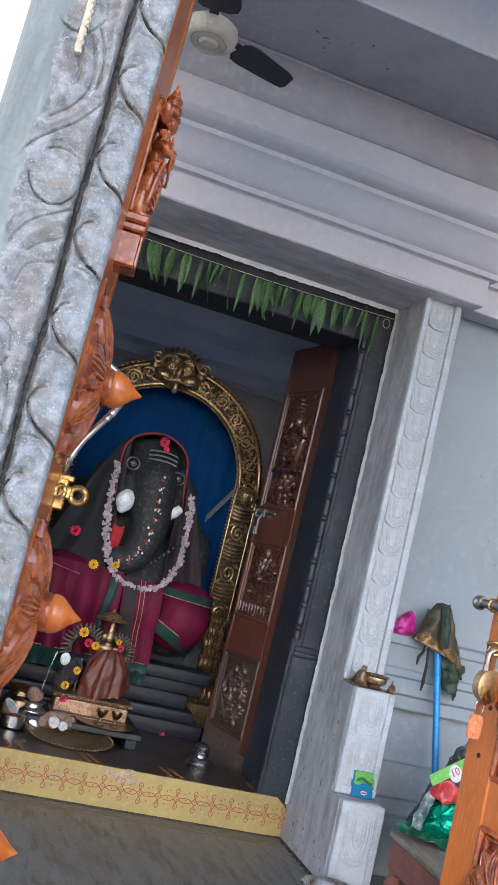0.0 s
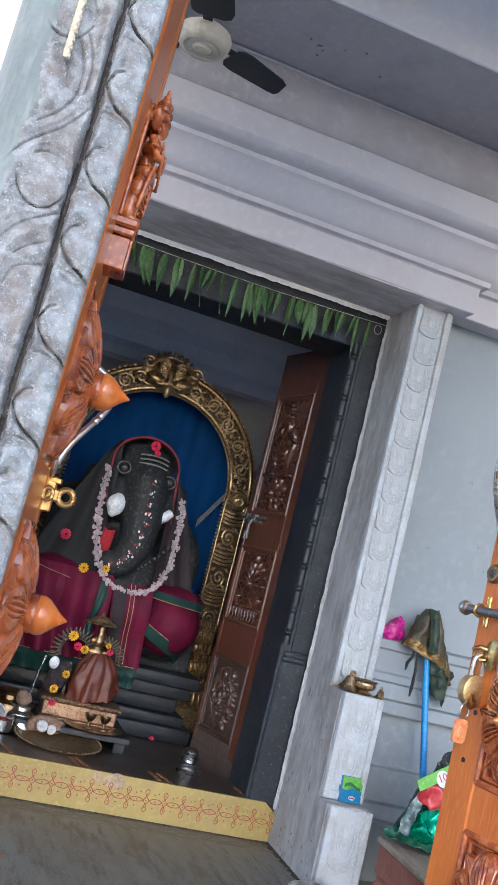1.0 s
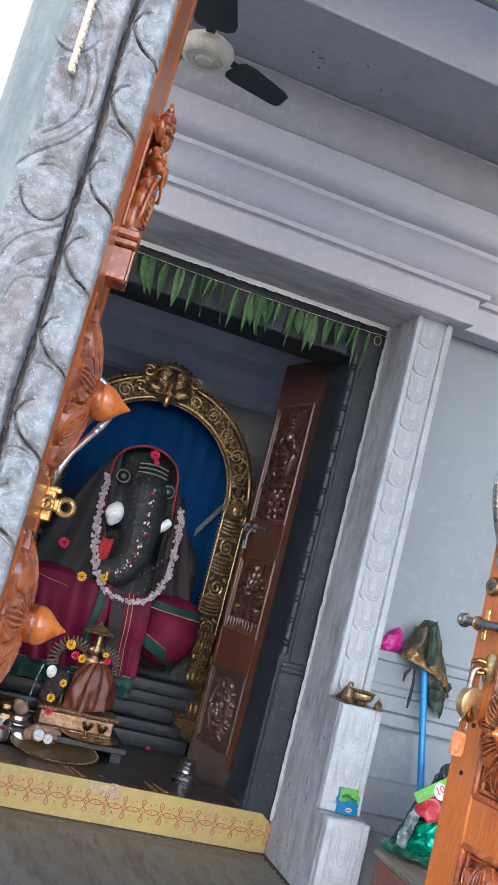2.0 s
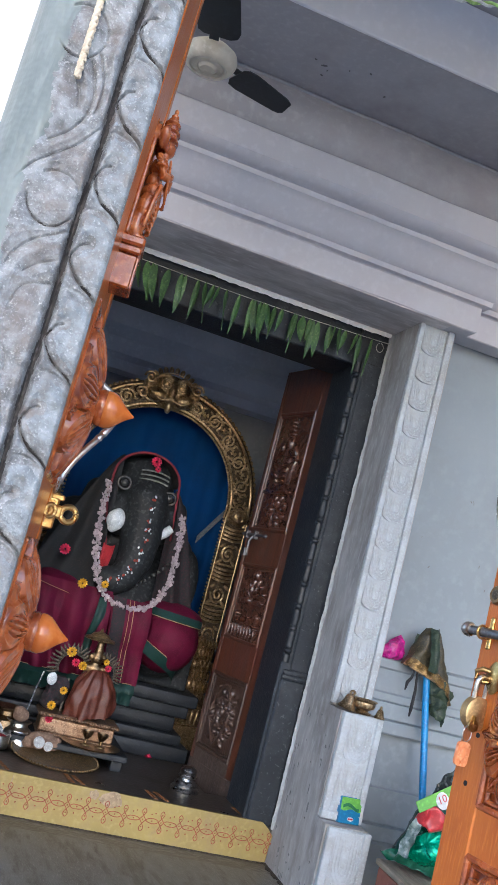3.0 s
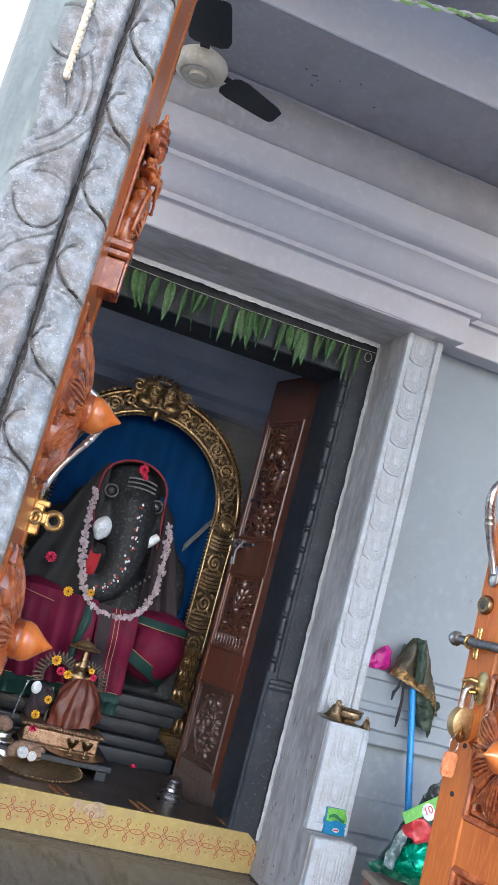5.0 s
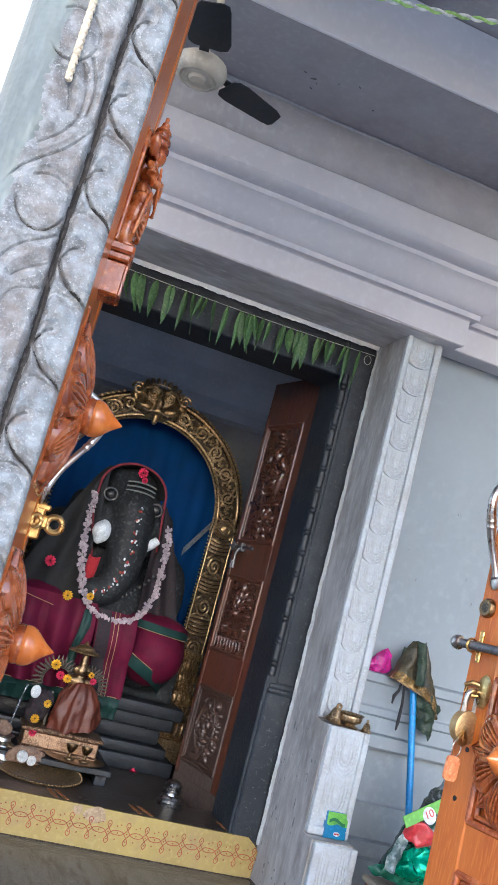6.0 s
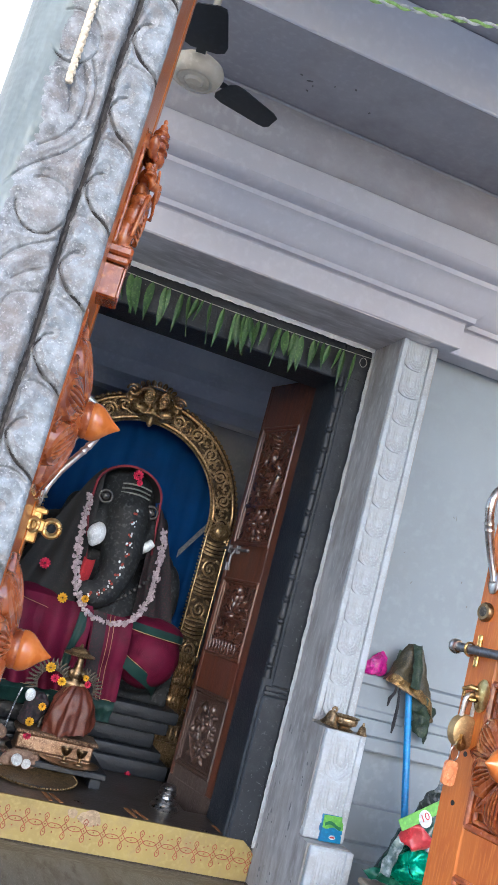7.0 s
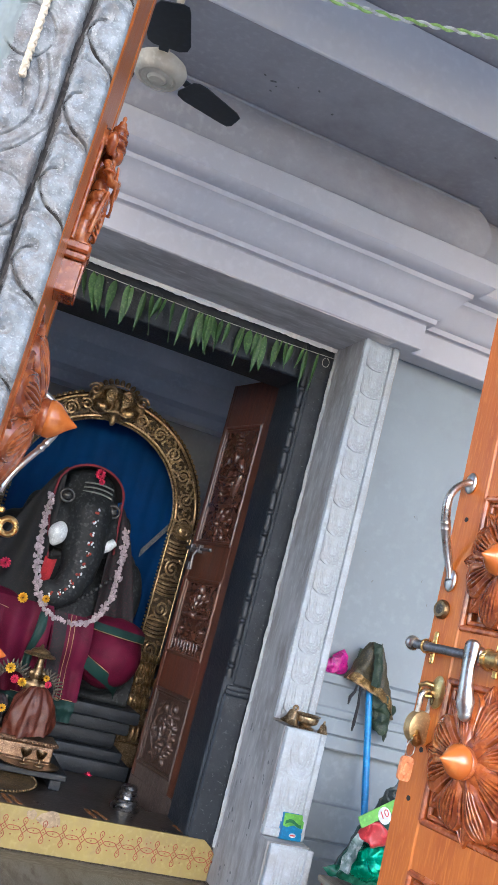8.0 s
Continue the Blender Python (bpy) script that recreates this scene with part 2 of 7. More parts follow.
STEPSTONE = mat("dark_step_stone", (0.048, 0.040, 0.034), dark=(0.026, 0.022, 0.019), light=(0.085, 0.066, 0.05), rough=0.32, big=7, fine=50, bump=0.3)
FANCREAM = mat("old_cream_enamel", (0.56, 0.50, 0.39), dark=(0.42, 0.37, 0.28), light=(0.60, 0.55, 0.45), rough=0.4, big=14, fine=70, bump=0.05)
FANBLADE = mat("dark_fan_blade", (0.020, 0.025, 0.030), dark=(0.013, 0.017, 0.02), light=(0.028, 0.033, 0.04), rough=0.45, big=8, fine=60, bump=0.03)
ROPE = mat("cream_rope", (0.62, 0.52, 0.38), dark=(0.45, 0.37, 0.26), rough=0.9, big=60, fine=300, bump=0.3)
BLUEPOLE = mat("blue_plastic", (0.01, 0.22, 0.52), dark=(0.008, 0.17, 0.42), rough=0.35, big=20, fine=100, bump=0.03)
MOPCLOTH = mat("olive_brown_cloth", (0.050, 0.041, 0.018), dark=(0.022, 0.021, 0.010), light=(0.105, 0.076, 0.032), rough=0.5, big=18, fine=160, bump=0.4)
BROCADE = mat("gold_brocade", (0.20, 0.115, 0.03), dark=(0.09, 0.05, 0.015), light=(0.42, 0.27, 0.09), rough=0.35, metal=0.5, big=40, fine=120, bump=0.4)
MOPGREEN = mat("dark_green_cloth", (0.014, 0.033, 0.017), dark=(0.008, 0.018, 0.010), light=(0.055, 0.072, 0.03), rough=0.55, big=18, fine=160, bump=0.4)
PINKBAG = mat("magenta_plastic", (0.52, 0.015, 0.22), dark=(0.34, 0.01, 0.17), rough=0.3, big=30, fine=100, bump=0.1, stain=((0.05, 0.008, 0.09), 34, 0.9))
GREENFOIL = mat("green_foil", (0.0, 0.30, 0.16), dark=(0.0, 0.14, 0.075), light=(0.02, 0.46, 0.27), rough=0.18, metal=0.6, big=25, fine=70, bump=0.45)
SACKFILM = mat("dark_green_film", (0.022, 0.07, 0.055), dark=(0.008, 0.028, 0.022), light=(0.10, 0.15, 0.14), rough=0.15, big=9, fine=26, bump=0.5, cover=(0.56, 0.74))
GREYFILM = mat("grey_plastic_film", (0.15, 0.20, 0.19), dark=(0.02, 0.05, 0.042), light=(0.36, 0.41, 0.40), rough=0.2, big=22, fine=50, bump=0.35)
DARKFILM = mat("dark_plastic_film", (0.035, 0.045, 0.042), dark=(0.015, 0.02, 0.02), light=(0.18, 0.2, 0.2), rough=0.2, big=20, fine=50, bump=0.35)
GREENFILM = mat("dark_green_glossy_film", (0.006, 0.075, 0.042), dark=(0.003, 0.03, 0.018), light=(0.03, 0.14, 0.09), rough=0.15, big=14, fine=40, bump=0.4)
LIME = mat("lime_card", (0.15, 0.42, 0.06), dark=(0.10, 0.30, 0.05), rough=0.4, big=24, fine=80, bump=0.02)
REDPLASTIC = mat("red_plastic", (0.50, 0.045, 0.05), dark=(0.36, 0.022, 0.03), rough=0.35, big=14, fine=80, bump=0.1)
WHITECARD = mat("white_card", (0.60, 0.60, 0.61), rough=0.5, big=14, fine=80, bump=0.02)
CYAN = mat("cyan_card", (0.01, 0.18, 0.36), dark=(0.01, 0.13, 0.28), rough=0.4, big=14, fine=80, bump=0.02)
DARKGREENCARD = mat("dark_green_card", (0.02, 0.16, 0.06), rough=0.4, big=14, fine=80, bump=0.02)
REDBRICK = mat("red_oxide_block", (0.30, 0.105, 0.072), dark=(0.20, 0.066, 0.046), light=(0.40, 0.22, 0.16), rough=0.65, big=10, fine=60, bump=0.4, cover=(0.62, 0.80), stain=((0.16, 0.10, 0.07), 9, 0.6))
PLANK = mat("grey_plank", (0.29, 0.245, 0.18), dark=(0.17, 0.135, 0.10), light=(0.36, 0.31, 0.24), rough=0.75, big=8, fine=60, bump=0.4, stretch=(0.6, 5, 5), stain=((0.22, 0.10, 0.07), 3, 0.6))
PEACH = mat("orange_plastic_tag", (0.72, 0.28, 0.12), dark=(0.60, 0.20, 0.08), light=(0.8, 0.42, 0.22), rough=0.3, big=60, fine=200, bump=0.1)
ASHLINE = mat("faded_ash_line", (0.16, 0.18, 0.165), rough=0.8, big=40, fine=160, bump=0.1)
PEWTER = mat("worn_chrome", (0.40, 0.395, 0.385), dark=(0.20, 0.195, 0.19), light=(0.60, 0.59, 0.57), rough=0.30, metal=1.0, big=55, fine=150, bump=0.25)
GREYBRONZE = mat("grey_bronze", (0.10, 0.086, 0.066), dark=(0.05, 0.042, 0.033), light=(0.20, 0.175, 0.135), rough=0.45, metal=0.5, big=50, fine=200, bump=0.2)
CORDWHITE = mat("white_cord", (0.97, 0.97, 0.90), rough=0.4, big=40, fine=100, bump=0.02)
CORDGREEN = mat("green_yellow_cord", (0.55, 0.85, 0.25), rough=0.4, big=40, fine=100, bump=0.02)
CORDDARK = mat("black_string", (0.02, 0.02, 0.022), rough=0.8, big=40, fine=100, bump=0.02)
GROUND = mat("dusty_ground", (0.50, 0.47, 0.43), dark=(0.40, 0.375, 0.34), rough=0.9, big=0.6, fine=12, bump=0.4)
FLECK = mat("bare_dark_plaster", (0.17, 0.165, 0.16), rough=0.9, big=40, fine=150, bump=0.2)
SCUFF = mat("grey_scuff", (0.22, 0.225, 0.23), dark=(0.15, 0.15, 0.15), rough=0.8, big=40, fine=150, bump=0.1)
CRUST = mat("brown_black_dirt", (0.055, 0.042, 0.030), dark=(0.03, 0.023, 0.017), light=(0.11, 0.09, 0.065), rough=0.9, big=40, fine=120, bump=0.6)
COCONUT = mat("coconut_shell", (0.24, 0.16, 0.11), dark=(0.15, 0.09, 0.06), rough=0.8, big=30, fine=120, bump=0.5)
COCOWHITE = mat("coconut_flesh", (0.50, 0.52, 0.52), rough=0.5, big=30, fine=120, bump=0.1)
TUSK = mat("silver_white", (0.62, 0.66, 0.68), dark=(0.46, 0.5, 0.53), rough=0.45, metal=0.2, big=40, fine=160, bump=0.2)
EYESTONE = mat("polished_eye", (0.05, 0.05, 0.05), rough=0.15, big=40, fine=160, bump=0.0)
SPOTRED = mat("vermilion_paste", (0.32, 0.05, 0.03), rough=0.8, big=40, fine=160, bump=0.1)


# ---- mesh helpers ----
STAIN = mat("bare_plaster_stain", (0.36, 0.265, 0.17), dark=(0.25, 0.185, 0.12), rough=0.85, big=40, fine=110, bump=0.5)


def thing(name, m, label, category, group="", kind=""):
    ob = new(name)
    ob.empty_display_size = 0.05
    ob.matrix_basis = m
    ob["label"] = label
    return tagged(ob, label, category, group, kind)


def mesh_of(name, bm, materials):
    me = bpy.data.meshes.new(name)
    bmesh.ops.recalc_face_normals(bm, faces=bm.faces)
    bm.to_mesh(me)
    bm.free()
    for q in materials if isinstance(materials, (list, tuple)) else [materials]:
        me.materials.append(q)
    return me


def finish(ob, angle=35):
    """Smooth shading with sharp edges past the angle."""
    me = ob.data
    me.polygons.foreach_set("use_smooth", [True] * len(me.polygons))
    me.set_sharp_from_angle(angle=radians(angle))
    return ob


def whole(name, bm, material, label, category, group="", kind="", angle=35):
    """A thing or a piece of the setting that is one mesh, in world coordinates; its origin goes to the middle of its base."""
    xs = [v.co for v in bm.verts]
    lo = Vector([min(c[i] for c in xs) for i in range(3)])
    hi = Vector([max(c[i] for c in xs) for i in range(3)])
    base = Vector(((lo.x + hi.x) / 2, (lo.y + hi.y) / 2, lo.z))
    bmesh.ops.translate(bm, verts=bm.verts, vec=-base)
    ob = finish(new(name, mesh_of(name, bm, material)), angle)
    ob.location = base
    return tagged(ob, label, category, group, kind)


def part(name, bm, material, parent, label="", m=None, angle=35):
    """A mesh under a thing or a part, in its parent's coordinates (moved by m)."""
    ob = finish(new(name, mesh_of(name, bm, material)), angle)
    ob.parent = parent
    if m is not None:
        ob.matrix_basis = m
    return tagged(ob, label)


def again(ob, parent, m):
    """Another piece on the same mesh."""
    o = new(ob.name.split(".")[0], ob.data)
    o.parent, o.matrix_basis = parent, m
    return o


def box(x0, x1, y0, y1, z0, z1, bevel=0.0, bm=None, seg=1):
    own = bmesh.new()
    bmesh.ops.create_cube(own, size=1, matrix=Matrix.LocRotScale(((x0 + x1) / 2, (y0 + y1) / 2, (z0 + z1) / 2), None, (abs(x1 - x0), abs(y1 - y0), abs(z1 - z0))))
    if bevel:
        bmesh.ops.bevel(own, geom=own.edges, offset=bevel, segments=seg, affect="EDGES", profile=0.5)
    if bm is None:
        return own
    return add(bm, own)


def add(bm, other, m=None, index=None):
    """Joins other into bm."""
    if m is not None:
        other.transform(m)
    me = bpy.data.meshes.new("join")
    if index is not None:
        for f in other.faces:
            f.material_index = index
    other.to_mesh(me)
    other.free()
    bm.from_mesh(me)
    bpy.data.meshes.remove(me)
    return bm


def lathe(profile, seg=24, m=None):
    """A turned form: (radius, height) pairs round z."""
    bm = bmesh.new()
    rings = []
    for r, z in profile:
        if r < 1e-5:
            rings.append([bm.verts.new((0, 0, z))])
        else:
            rings.append([bm.verts.new((r * math.cos(2 * math.pi * i / seg), r * math.sin(2 * math.pi * i / seg), z)) for i in range(seg)])
    for a, b in zip(rings, rings[1:]):
        for i in range(seg):
            j = (i + 1) % seg
            if len(a) == 1 and len(b) > 1:
                bm.faces.new((a[0], b[j], b[i]))
            elif len(b) == 1 and len(a) > 1:
                bm.faces.new((a[i], a[j], b[0]))
            elif len(a) > 1:
                bm.faces.new((a[i], a[j], b[j], b[i]))
    for ring in (rings[0], rings[-1]):
        if len(ring) > 1:
            bm.faces.new(ring)
    if m is not None:
        bm.transform(m)
    return bm


def tube(points, radius, seg=8, bm=None, closed=False, flat=None):
    """A tube along points; radius a number or one for each point; flat: (axis vector, factor) squashes it."""
    bm = bm or bmesh.new()
    pts = [Vector(p) for p in points]
    n = len(pts)
    rad = radius if isinstance(radius, (list, tuple)) else [radius] * n
    rings, up = [], Vector((0.123, 0.31, 0.95)).normalized()
    for i, p in enumerate(pts):
        a = pts[(i - 1) % n] if closed or i else p
        b = pts[(i + 1) % n] if closed or i < n - 1 else p
        d = (b - a).normalized() if (b - a).length > 1e-9 else Vector((0, 0, 1))
        side = d.cross(up)
        if side.length < 0.05:
            side = d.cross(Vector((1, 0, 0)))
        side.normalize()
        top = side.cross(d).normalized()
        ring = []
        for k in range(seg):
            w = 2 * math.pi * k / seg
            off = (side * math.cos(w) + top * math.sin(w)) * rad[i]
            if flat:
                off -= flat[0] * off.dot(flat[0]) * (1 - flat[1])
            ring.append(bm.verts.new(p + off))
        rings.append(ring)
    pairs = list(zip(rings, rings[1:])) + ([(rings[-1], rings[0])] if closed else [])
    for a, b in pairs:
        for k in range(seg):
            bm.faces.new((a[k], a[(k + 1) % seg], b[(k + 1) % seg], b[k]))
    if not closed:
        bm.faces.new(rings[0][::-1])
        bm.faces.new(rings[-1])
    return bm


def ball(center, radii, rot=(0, 0, 0), bm=None, u=16, v=10):
    own = bmesh.new()
    bmesh.ops.create_uvsphere(own, u_segments=u, v_segments=v, radius=1)
    r = radii if isinstance(radii, (list, tuple)) else (radii,) * 3
    own.transform(pose(*center, *rot) @ Matrix.Diagonal((*r, 1)))
    return add(bm, own) if bm is not None else own


def loft(profile, path_rows):
    """Skin between rows: profile pairs (p, z), path_rows a function p -> list of (x, y); closed round the profile, capped."""
    bm = bmesh.new()
    grid = [[bm.verts.new((x, y, z)) for x, y in path_rows(p)] for p, z in profile]
    for a, b in zip(grid, grid[1:] + grid[:1]):
        for i in range(len(a) - 1):
            bm.faces.new((a[i], a[i + 1], b[i + 1], b[i]))
    bm.faces.new([g[0] for g in grid])
    bm.faces.new([g[-1] for g in grid][::-1])
    return bm


def sheet(nu, nv, f, thick=0.0):
    """A grid surface f(u, v) -> point, u and v from 0 to 1; thick gives it a back."""
    bm = bmesh.new()
    g = [[bm.verts.new(f(i / nu, j / nv)) for j in range(nv + 1)] for i in range(nu + 1)]
    for i in range(nu):
        for j in range(nv):
            bm.faces.new((g[i][j], g[i + 1][j], g[i + 1][j + 1], g[i][j + 1]))
    if thick:
        bm.normal_update()
        h = [[bm.verts.new(v.co - v.normal * thick) for v in row] for row in g]
        for i in range(nu):
            for j in range(nv):
                bm.faces.new((h[i][j], h[i][j + 1], h[i + 1][j + 1], h[i + 1][j]))
        rim = [(i, 0) for i in range(nu)] + [(nu, j) for j in range(nv)] + [(i, nv) for i in range(nu, 0, -1)] + [(0, j) for j in range(nv, 0, -1)]
        for (a, b), (c, d) in zip(rim, rim[1:] + rim[:1]):
            bm.faces.new((g[a][b], h[a][b], h[c][d], g[c][d]))
    return bm


def sculpt(bm, voxel, smooth=3):
    """Melts overlapping lumps into one skin; gives a bmesh."""
    me = bpy.data.meshes.new("lump")
    bm.to_mesh(me)
    bm.free()
    ob = bpy.data.objects.new("lump", me)
    scene.collection.objects.link(ob)
    r = ob.modifiers.new("melt", "REMESH")
    r.mode, r.voxel_size = "VOXEL", voxel
    s = ob.modifiers.new("soften", "SMOOTH")
    s.iterations, s.factor = smooth, 0.5
    dg = bpy.context.evaluated_depsgraph_get()
    dg.update()
    made = bpy.data.meshes.new_from_object(ob.evaluated_get(dg))
    out = bmesh.new()
    out.from_mesh(made)
    bpy.data.objects.remove(ob)
    bpy.data.meshes.remove(me)
    bpy.data.meshes.remove(made)
    return out


def wave(a, b, n):
    return [a + (b - a) * i / n for i in range(n + 1)]


# ---- the setting ----
S = "structure"
whole("ground", box(-60, 60, -90, 40, -0.6, -0.45), GROUND, "dusty bare ground outside the temple", "ground", kind=S)
floor_base = whole("floor", box(-3.2, 2.2, -2.95, 0.0, -0.45, -0.042), FLOOR, "worn grey-green slate floor with dark joints", "floor", kind=S)
stepb = box(-1.9, 0.1, -3.25, -2.96, -0.45, -0.2, 0.01)
whole("outer_step", stepb, FLOOR, "rough grey stone step outside the doorway", "step", kind=S)

# front threshold of the sanctum: painted riser and dark top
DX = -0.70  # middle of the sanctum door
thr = whole("threshold", box(-1.4, -0.0, 0.012, 0.30, -0.06, 0.118, 0.004), STEPSTONE, "dark stone threshold with a yellow painted riser and red line pattern", "threshold", kind=S)
tb = thr.matrix_basis.inverted()


def riser():
    bm = bmesh.new()
    out = [(-1.398, -0.034), (-0.9, -0.029), (-0.5, -0.037), (-0.2, -0.033), (-0.006, -0.026), (-0.004, 0.03), (0.0, 0.075), (-0.022, 0.098), (-0.05, 0.119), (-1.398, 0.121)]
    f = bm.faces.new([bm.verts.new((x, -0.004, z)) for x, z in out])
    ex = bmesh.ops.extrude_face_region(bm, geom=[f])
    bmesh.ops.translate(bm, verts=[v for v in ex["geom"] if isinstance(v, bmesh.types.BMVert)], vec=(0, 0.014, 0))
    return bm


part("painted_riser", riser(), YELLOWPAINT, thr, "turmeric yellow painted riser", tb)


def rounded(pts, n=10):
    """A smooth line through points."""
    p = [Vector(q) for q in pts]
    p = [2 * p[0] - p[1]] + p + [2 * p[-1] - p[-2]]
    out = []
    for a, b, c, d in zip(p, p[1:], p[2:], p[3:]):
        for t in wave(0, 1, n):
            out.append(tuple(0.5 * (2 * b + (c - a) * t + (2 * a - 5 * b + 4 * c - d) * t * t + (3 * b - a - 3 * c + d) * t ** 3)))
    return out


def kolam():
    """Two strands that cross into lenses between the nodes and loop up and down at each of them, with dots."""
    bm = bmesh.new()
    y, zc, pitch, n = -0.006, 0.046, 0.0735, 19
    flat = (Vector((0, 1, 0)), 0.35)
    knot = [(-0.5, -0.0072), (-0.24, -0.0045), (-0.085, 0.0055), (0.042, 0.0155), (0.108, 0.0265), (0.0, 0.0350), (-0.108, 0.0265), (-0.042, 0.0155), (0.085, 0.0055), (0.24, -0.0045)]
    for s in (1, -1):
        pts = []
        for k in range(n):
            pts += [(-1.375 + pitch * (k + 0.5 + a), y, zc + s * 1.18 * b + 0.0012 * math.sin(k * 2.3 + s)) for a, b in knot]
        tube(rounded(pts, 5), 0.0016, 5, bm, flat=flat)
    for k in range(n):
        x = -1.375 + pitch * (k + 0.5)
        for dx, dz in ((0, 0), (0.5, 0), (0, 0.027), (0, -0.027), (0.42, 0.024), (0.42, -0.024), (0.62, 0.030)):
            ball((x + dx * pitch, y, zc + dz), (0.0027, 0.001, 0.0027), bm=bm, u=8, v=5)
    return bm


part("painted_pattern", kolam(), REDPAINT, thr, "thin red looping line pattern", tb)
for k, x in enumerate((-1.13, -1.085, -0.83, -0.795, -0.50, -0.46, -0.13, -0.10)):
    bm = box(-0.008, 0.008, -0.055, 0.055, 0, 0.002)
    st = part("painted_stripe", bm, ORANGEPAINT, thr, "faded orange stripe", tb @ pose(x, 0.085, 0.1185, 0, 0, 16 if k % 2 else 10))

def patch(cx, cz, w, h, seed):
    """A thin ragged patch on the riser."""
    bm = bmesh.new()
    ring = []
    for i in range(28):
        a = 2 * math.pi * i / 28
        r = 1 + 0.45 * noise.noise(Vector((math.cos(a) * 1.5 + seed, math.sin(a) * 1.5, seed)))
        ring.append(bm.verts.new((cx + w * r * math.cos(a), -0.0048, cz + h * r * math.sin(a))))
    bm.faces.new(ring)
    ex = bmesh.ops.extrude_face_region(bm, geom=bm.faces[:])
    bmesh.ops.translate(bm, verts=[v for v in ex["geom"] if isinstance(v, bmesh.types.BMVert)], vec=(0, 0.004, 0))
    return bm


part("worn_patch", patch(-0.665, 0.092, 0.045, 0.026, 1), STAIN, thr, "worn bare plaster patch", tb)
part("worn_patch", patch(-1.045, 0.06, 0.0025, 0.05, 4), STAIN, thr, "pale scrape", tb)
part("worn_patch", patch(-0.735, 0.10, 0.02, 0.016, 7), STAIN, thr, "worn bare plaster patch", tb)

# sanctum floor, walls and ceiling
whole("sanctum_floor", box(-0.20, 0.7, 0.30, 1.9, -0.1, 0.045), STEPSTONE, "sunken dark stone floor behind the door leaf", "floor", kind=S)
whole("sanctum_floor", box(-2.1, -0.20, 0.30, 1.9, -0.1, 0.10), STEPSTONE, "dark polished stone floor of the shrine", "floor", kind=S)
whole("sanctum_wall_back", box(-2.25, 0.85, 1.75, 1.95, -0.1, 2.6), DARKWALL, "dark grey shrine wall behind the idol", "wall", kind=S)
whole("sanctum_wall_left", box(-2.25, -2.1, 0.3, 1.75, -0.1, 2.6), SANCTUM, "side wall of the shrine, coloured pale to make up for weak light", "wall", kind=S)
whole("sanctum_wall_right", box(0.7, 0.85, 0.3, 1.75, -0.1, 2.6), SANCTUM, "side wall of the shrine, coloured pale to make up for weak light", "wall", kind=S)
whole("sanctum_ceiling", box(-2.25, 0.85, 0.3, 1.95, 2.6, 2.75), SANCTUM, "stone ceiling of the shrine, coloured pale to make up for weak light", "ceiling", kind=S)
bmc = loft([(0, 2.02), (0.05, 2.04), (0.05, 2.10), (0.09, 2.13), (0.09, 2.22), (0.16, 2.28), (0.16, 2.42), (0, 2.42)],
           lambda p: [(-2.1, 1.75 - p), (0.7, 1.75 - p)])
whole("sanctum_cornice", bmc, SANCTUM, "plain stone cornice inside the shrine, coloured pale to make up for weak light", "cornice", kind=S)

# black stone door frame inside the white reveal
fr = thing("sanctum_door_frame", pose(DX, 0.15, 0.1), "black carved stone door frame with a beaded strip", "door frame", kind=S)


def mirrored(bm):
    bm.transform(Matrix.Diagonal((-1, 1, 1, 1)))
    bmesh.ops.reverse_faces(bm, faces=bm.faces)
    return bm


def jamb_black():
    bm = box(0.57, 0.70, -0.13, 0.13, 0.0, 2.1, 0.006)
    box(0.581, 0.69, -0.146, 0.10, 0.0, 0.575, 0.007, bm)
    box(0.5825, 0.69, -0.1445, 0.10, 0.574, 0.592, 0.006, bm, 2)
    box(0.585, 0.69, -0.141, 0.10, 0.590, 0.612, 0.009, bm, 2)
    box(0.612, 0.6985, -0.137, -0.12, 0.615, 1.95, 0.004, bm)
    for v in bm.verts:
        v.co += Vector((noise.noise(v.co * 9), noise.noise(v.co * 9 + Vector((3, 0, 0))), 0)) * 0.002
    return bm


def bead_strip():
    """A half-round stone moulding cut into long beads with a narrow ring between them."""
    pts, rad = [], []
    for i in range(331):
        z = 0.64 + 1.30 * i / 330
        q = (z - 0.64) % 0.092
        ring = 0.0055 * math.exp(-((q - 0.046) / 0.004) ** 2)
        notch = 0.0045 * (math.exp(-((q - 0.036) / 0.0032) ** 2) + math.exp(-((q - 0.056) / 0.0032) ** 2))
        pts.append((0.585 + 0.001 * noise.noise(Vector((z * 20, 1, 2))), -0.128, z))
        rad.append(0.0155 + 0.0015 * noise.noise(Vector((z * 35, 4, 4))) + 0.3 * ring - notch)
    return tube(pts, rad, 14)


part("jamb", jamb_black(), GRANITE, fr)
part("jamb", mirrored(jamb_black()), GRANITE, fr)
part("beaded_strip", bead_strip(), BEADSTONE, fr, "carved beaded strip")
part("beaded_strip", mirrored(bead_strip()), BEADSTONE, fr, "carved beaded strip")
lint = box(-0.57, 0.57, -0.13, 0.13, 1.925, 2.1, 0.006)
part("lintel", lint, GRANITE, fr)

# white trim line along the inner edge of the reveal
tr = thing("trim", pose(0, 0, 0.1), "thin white painted bead round the shrine doorway", "trim", kind=S)


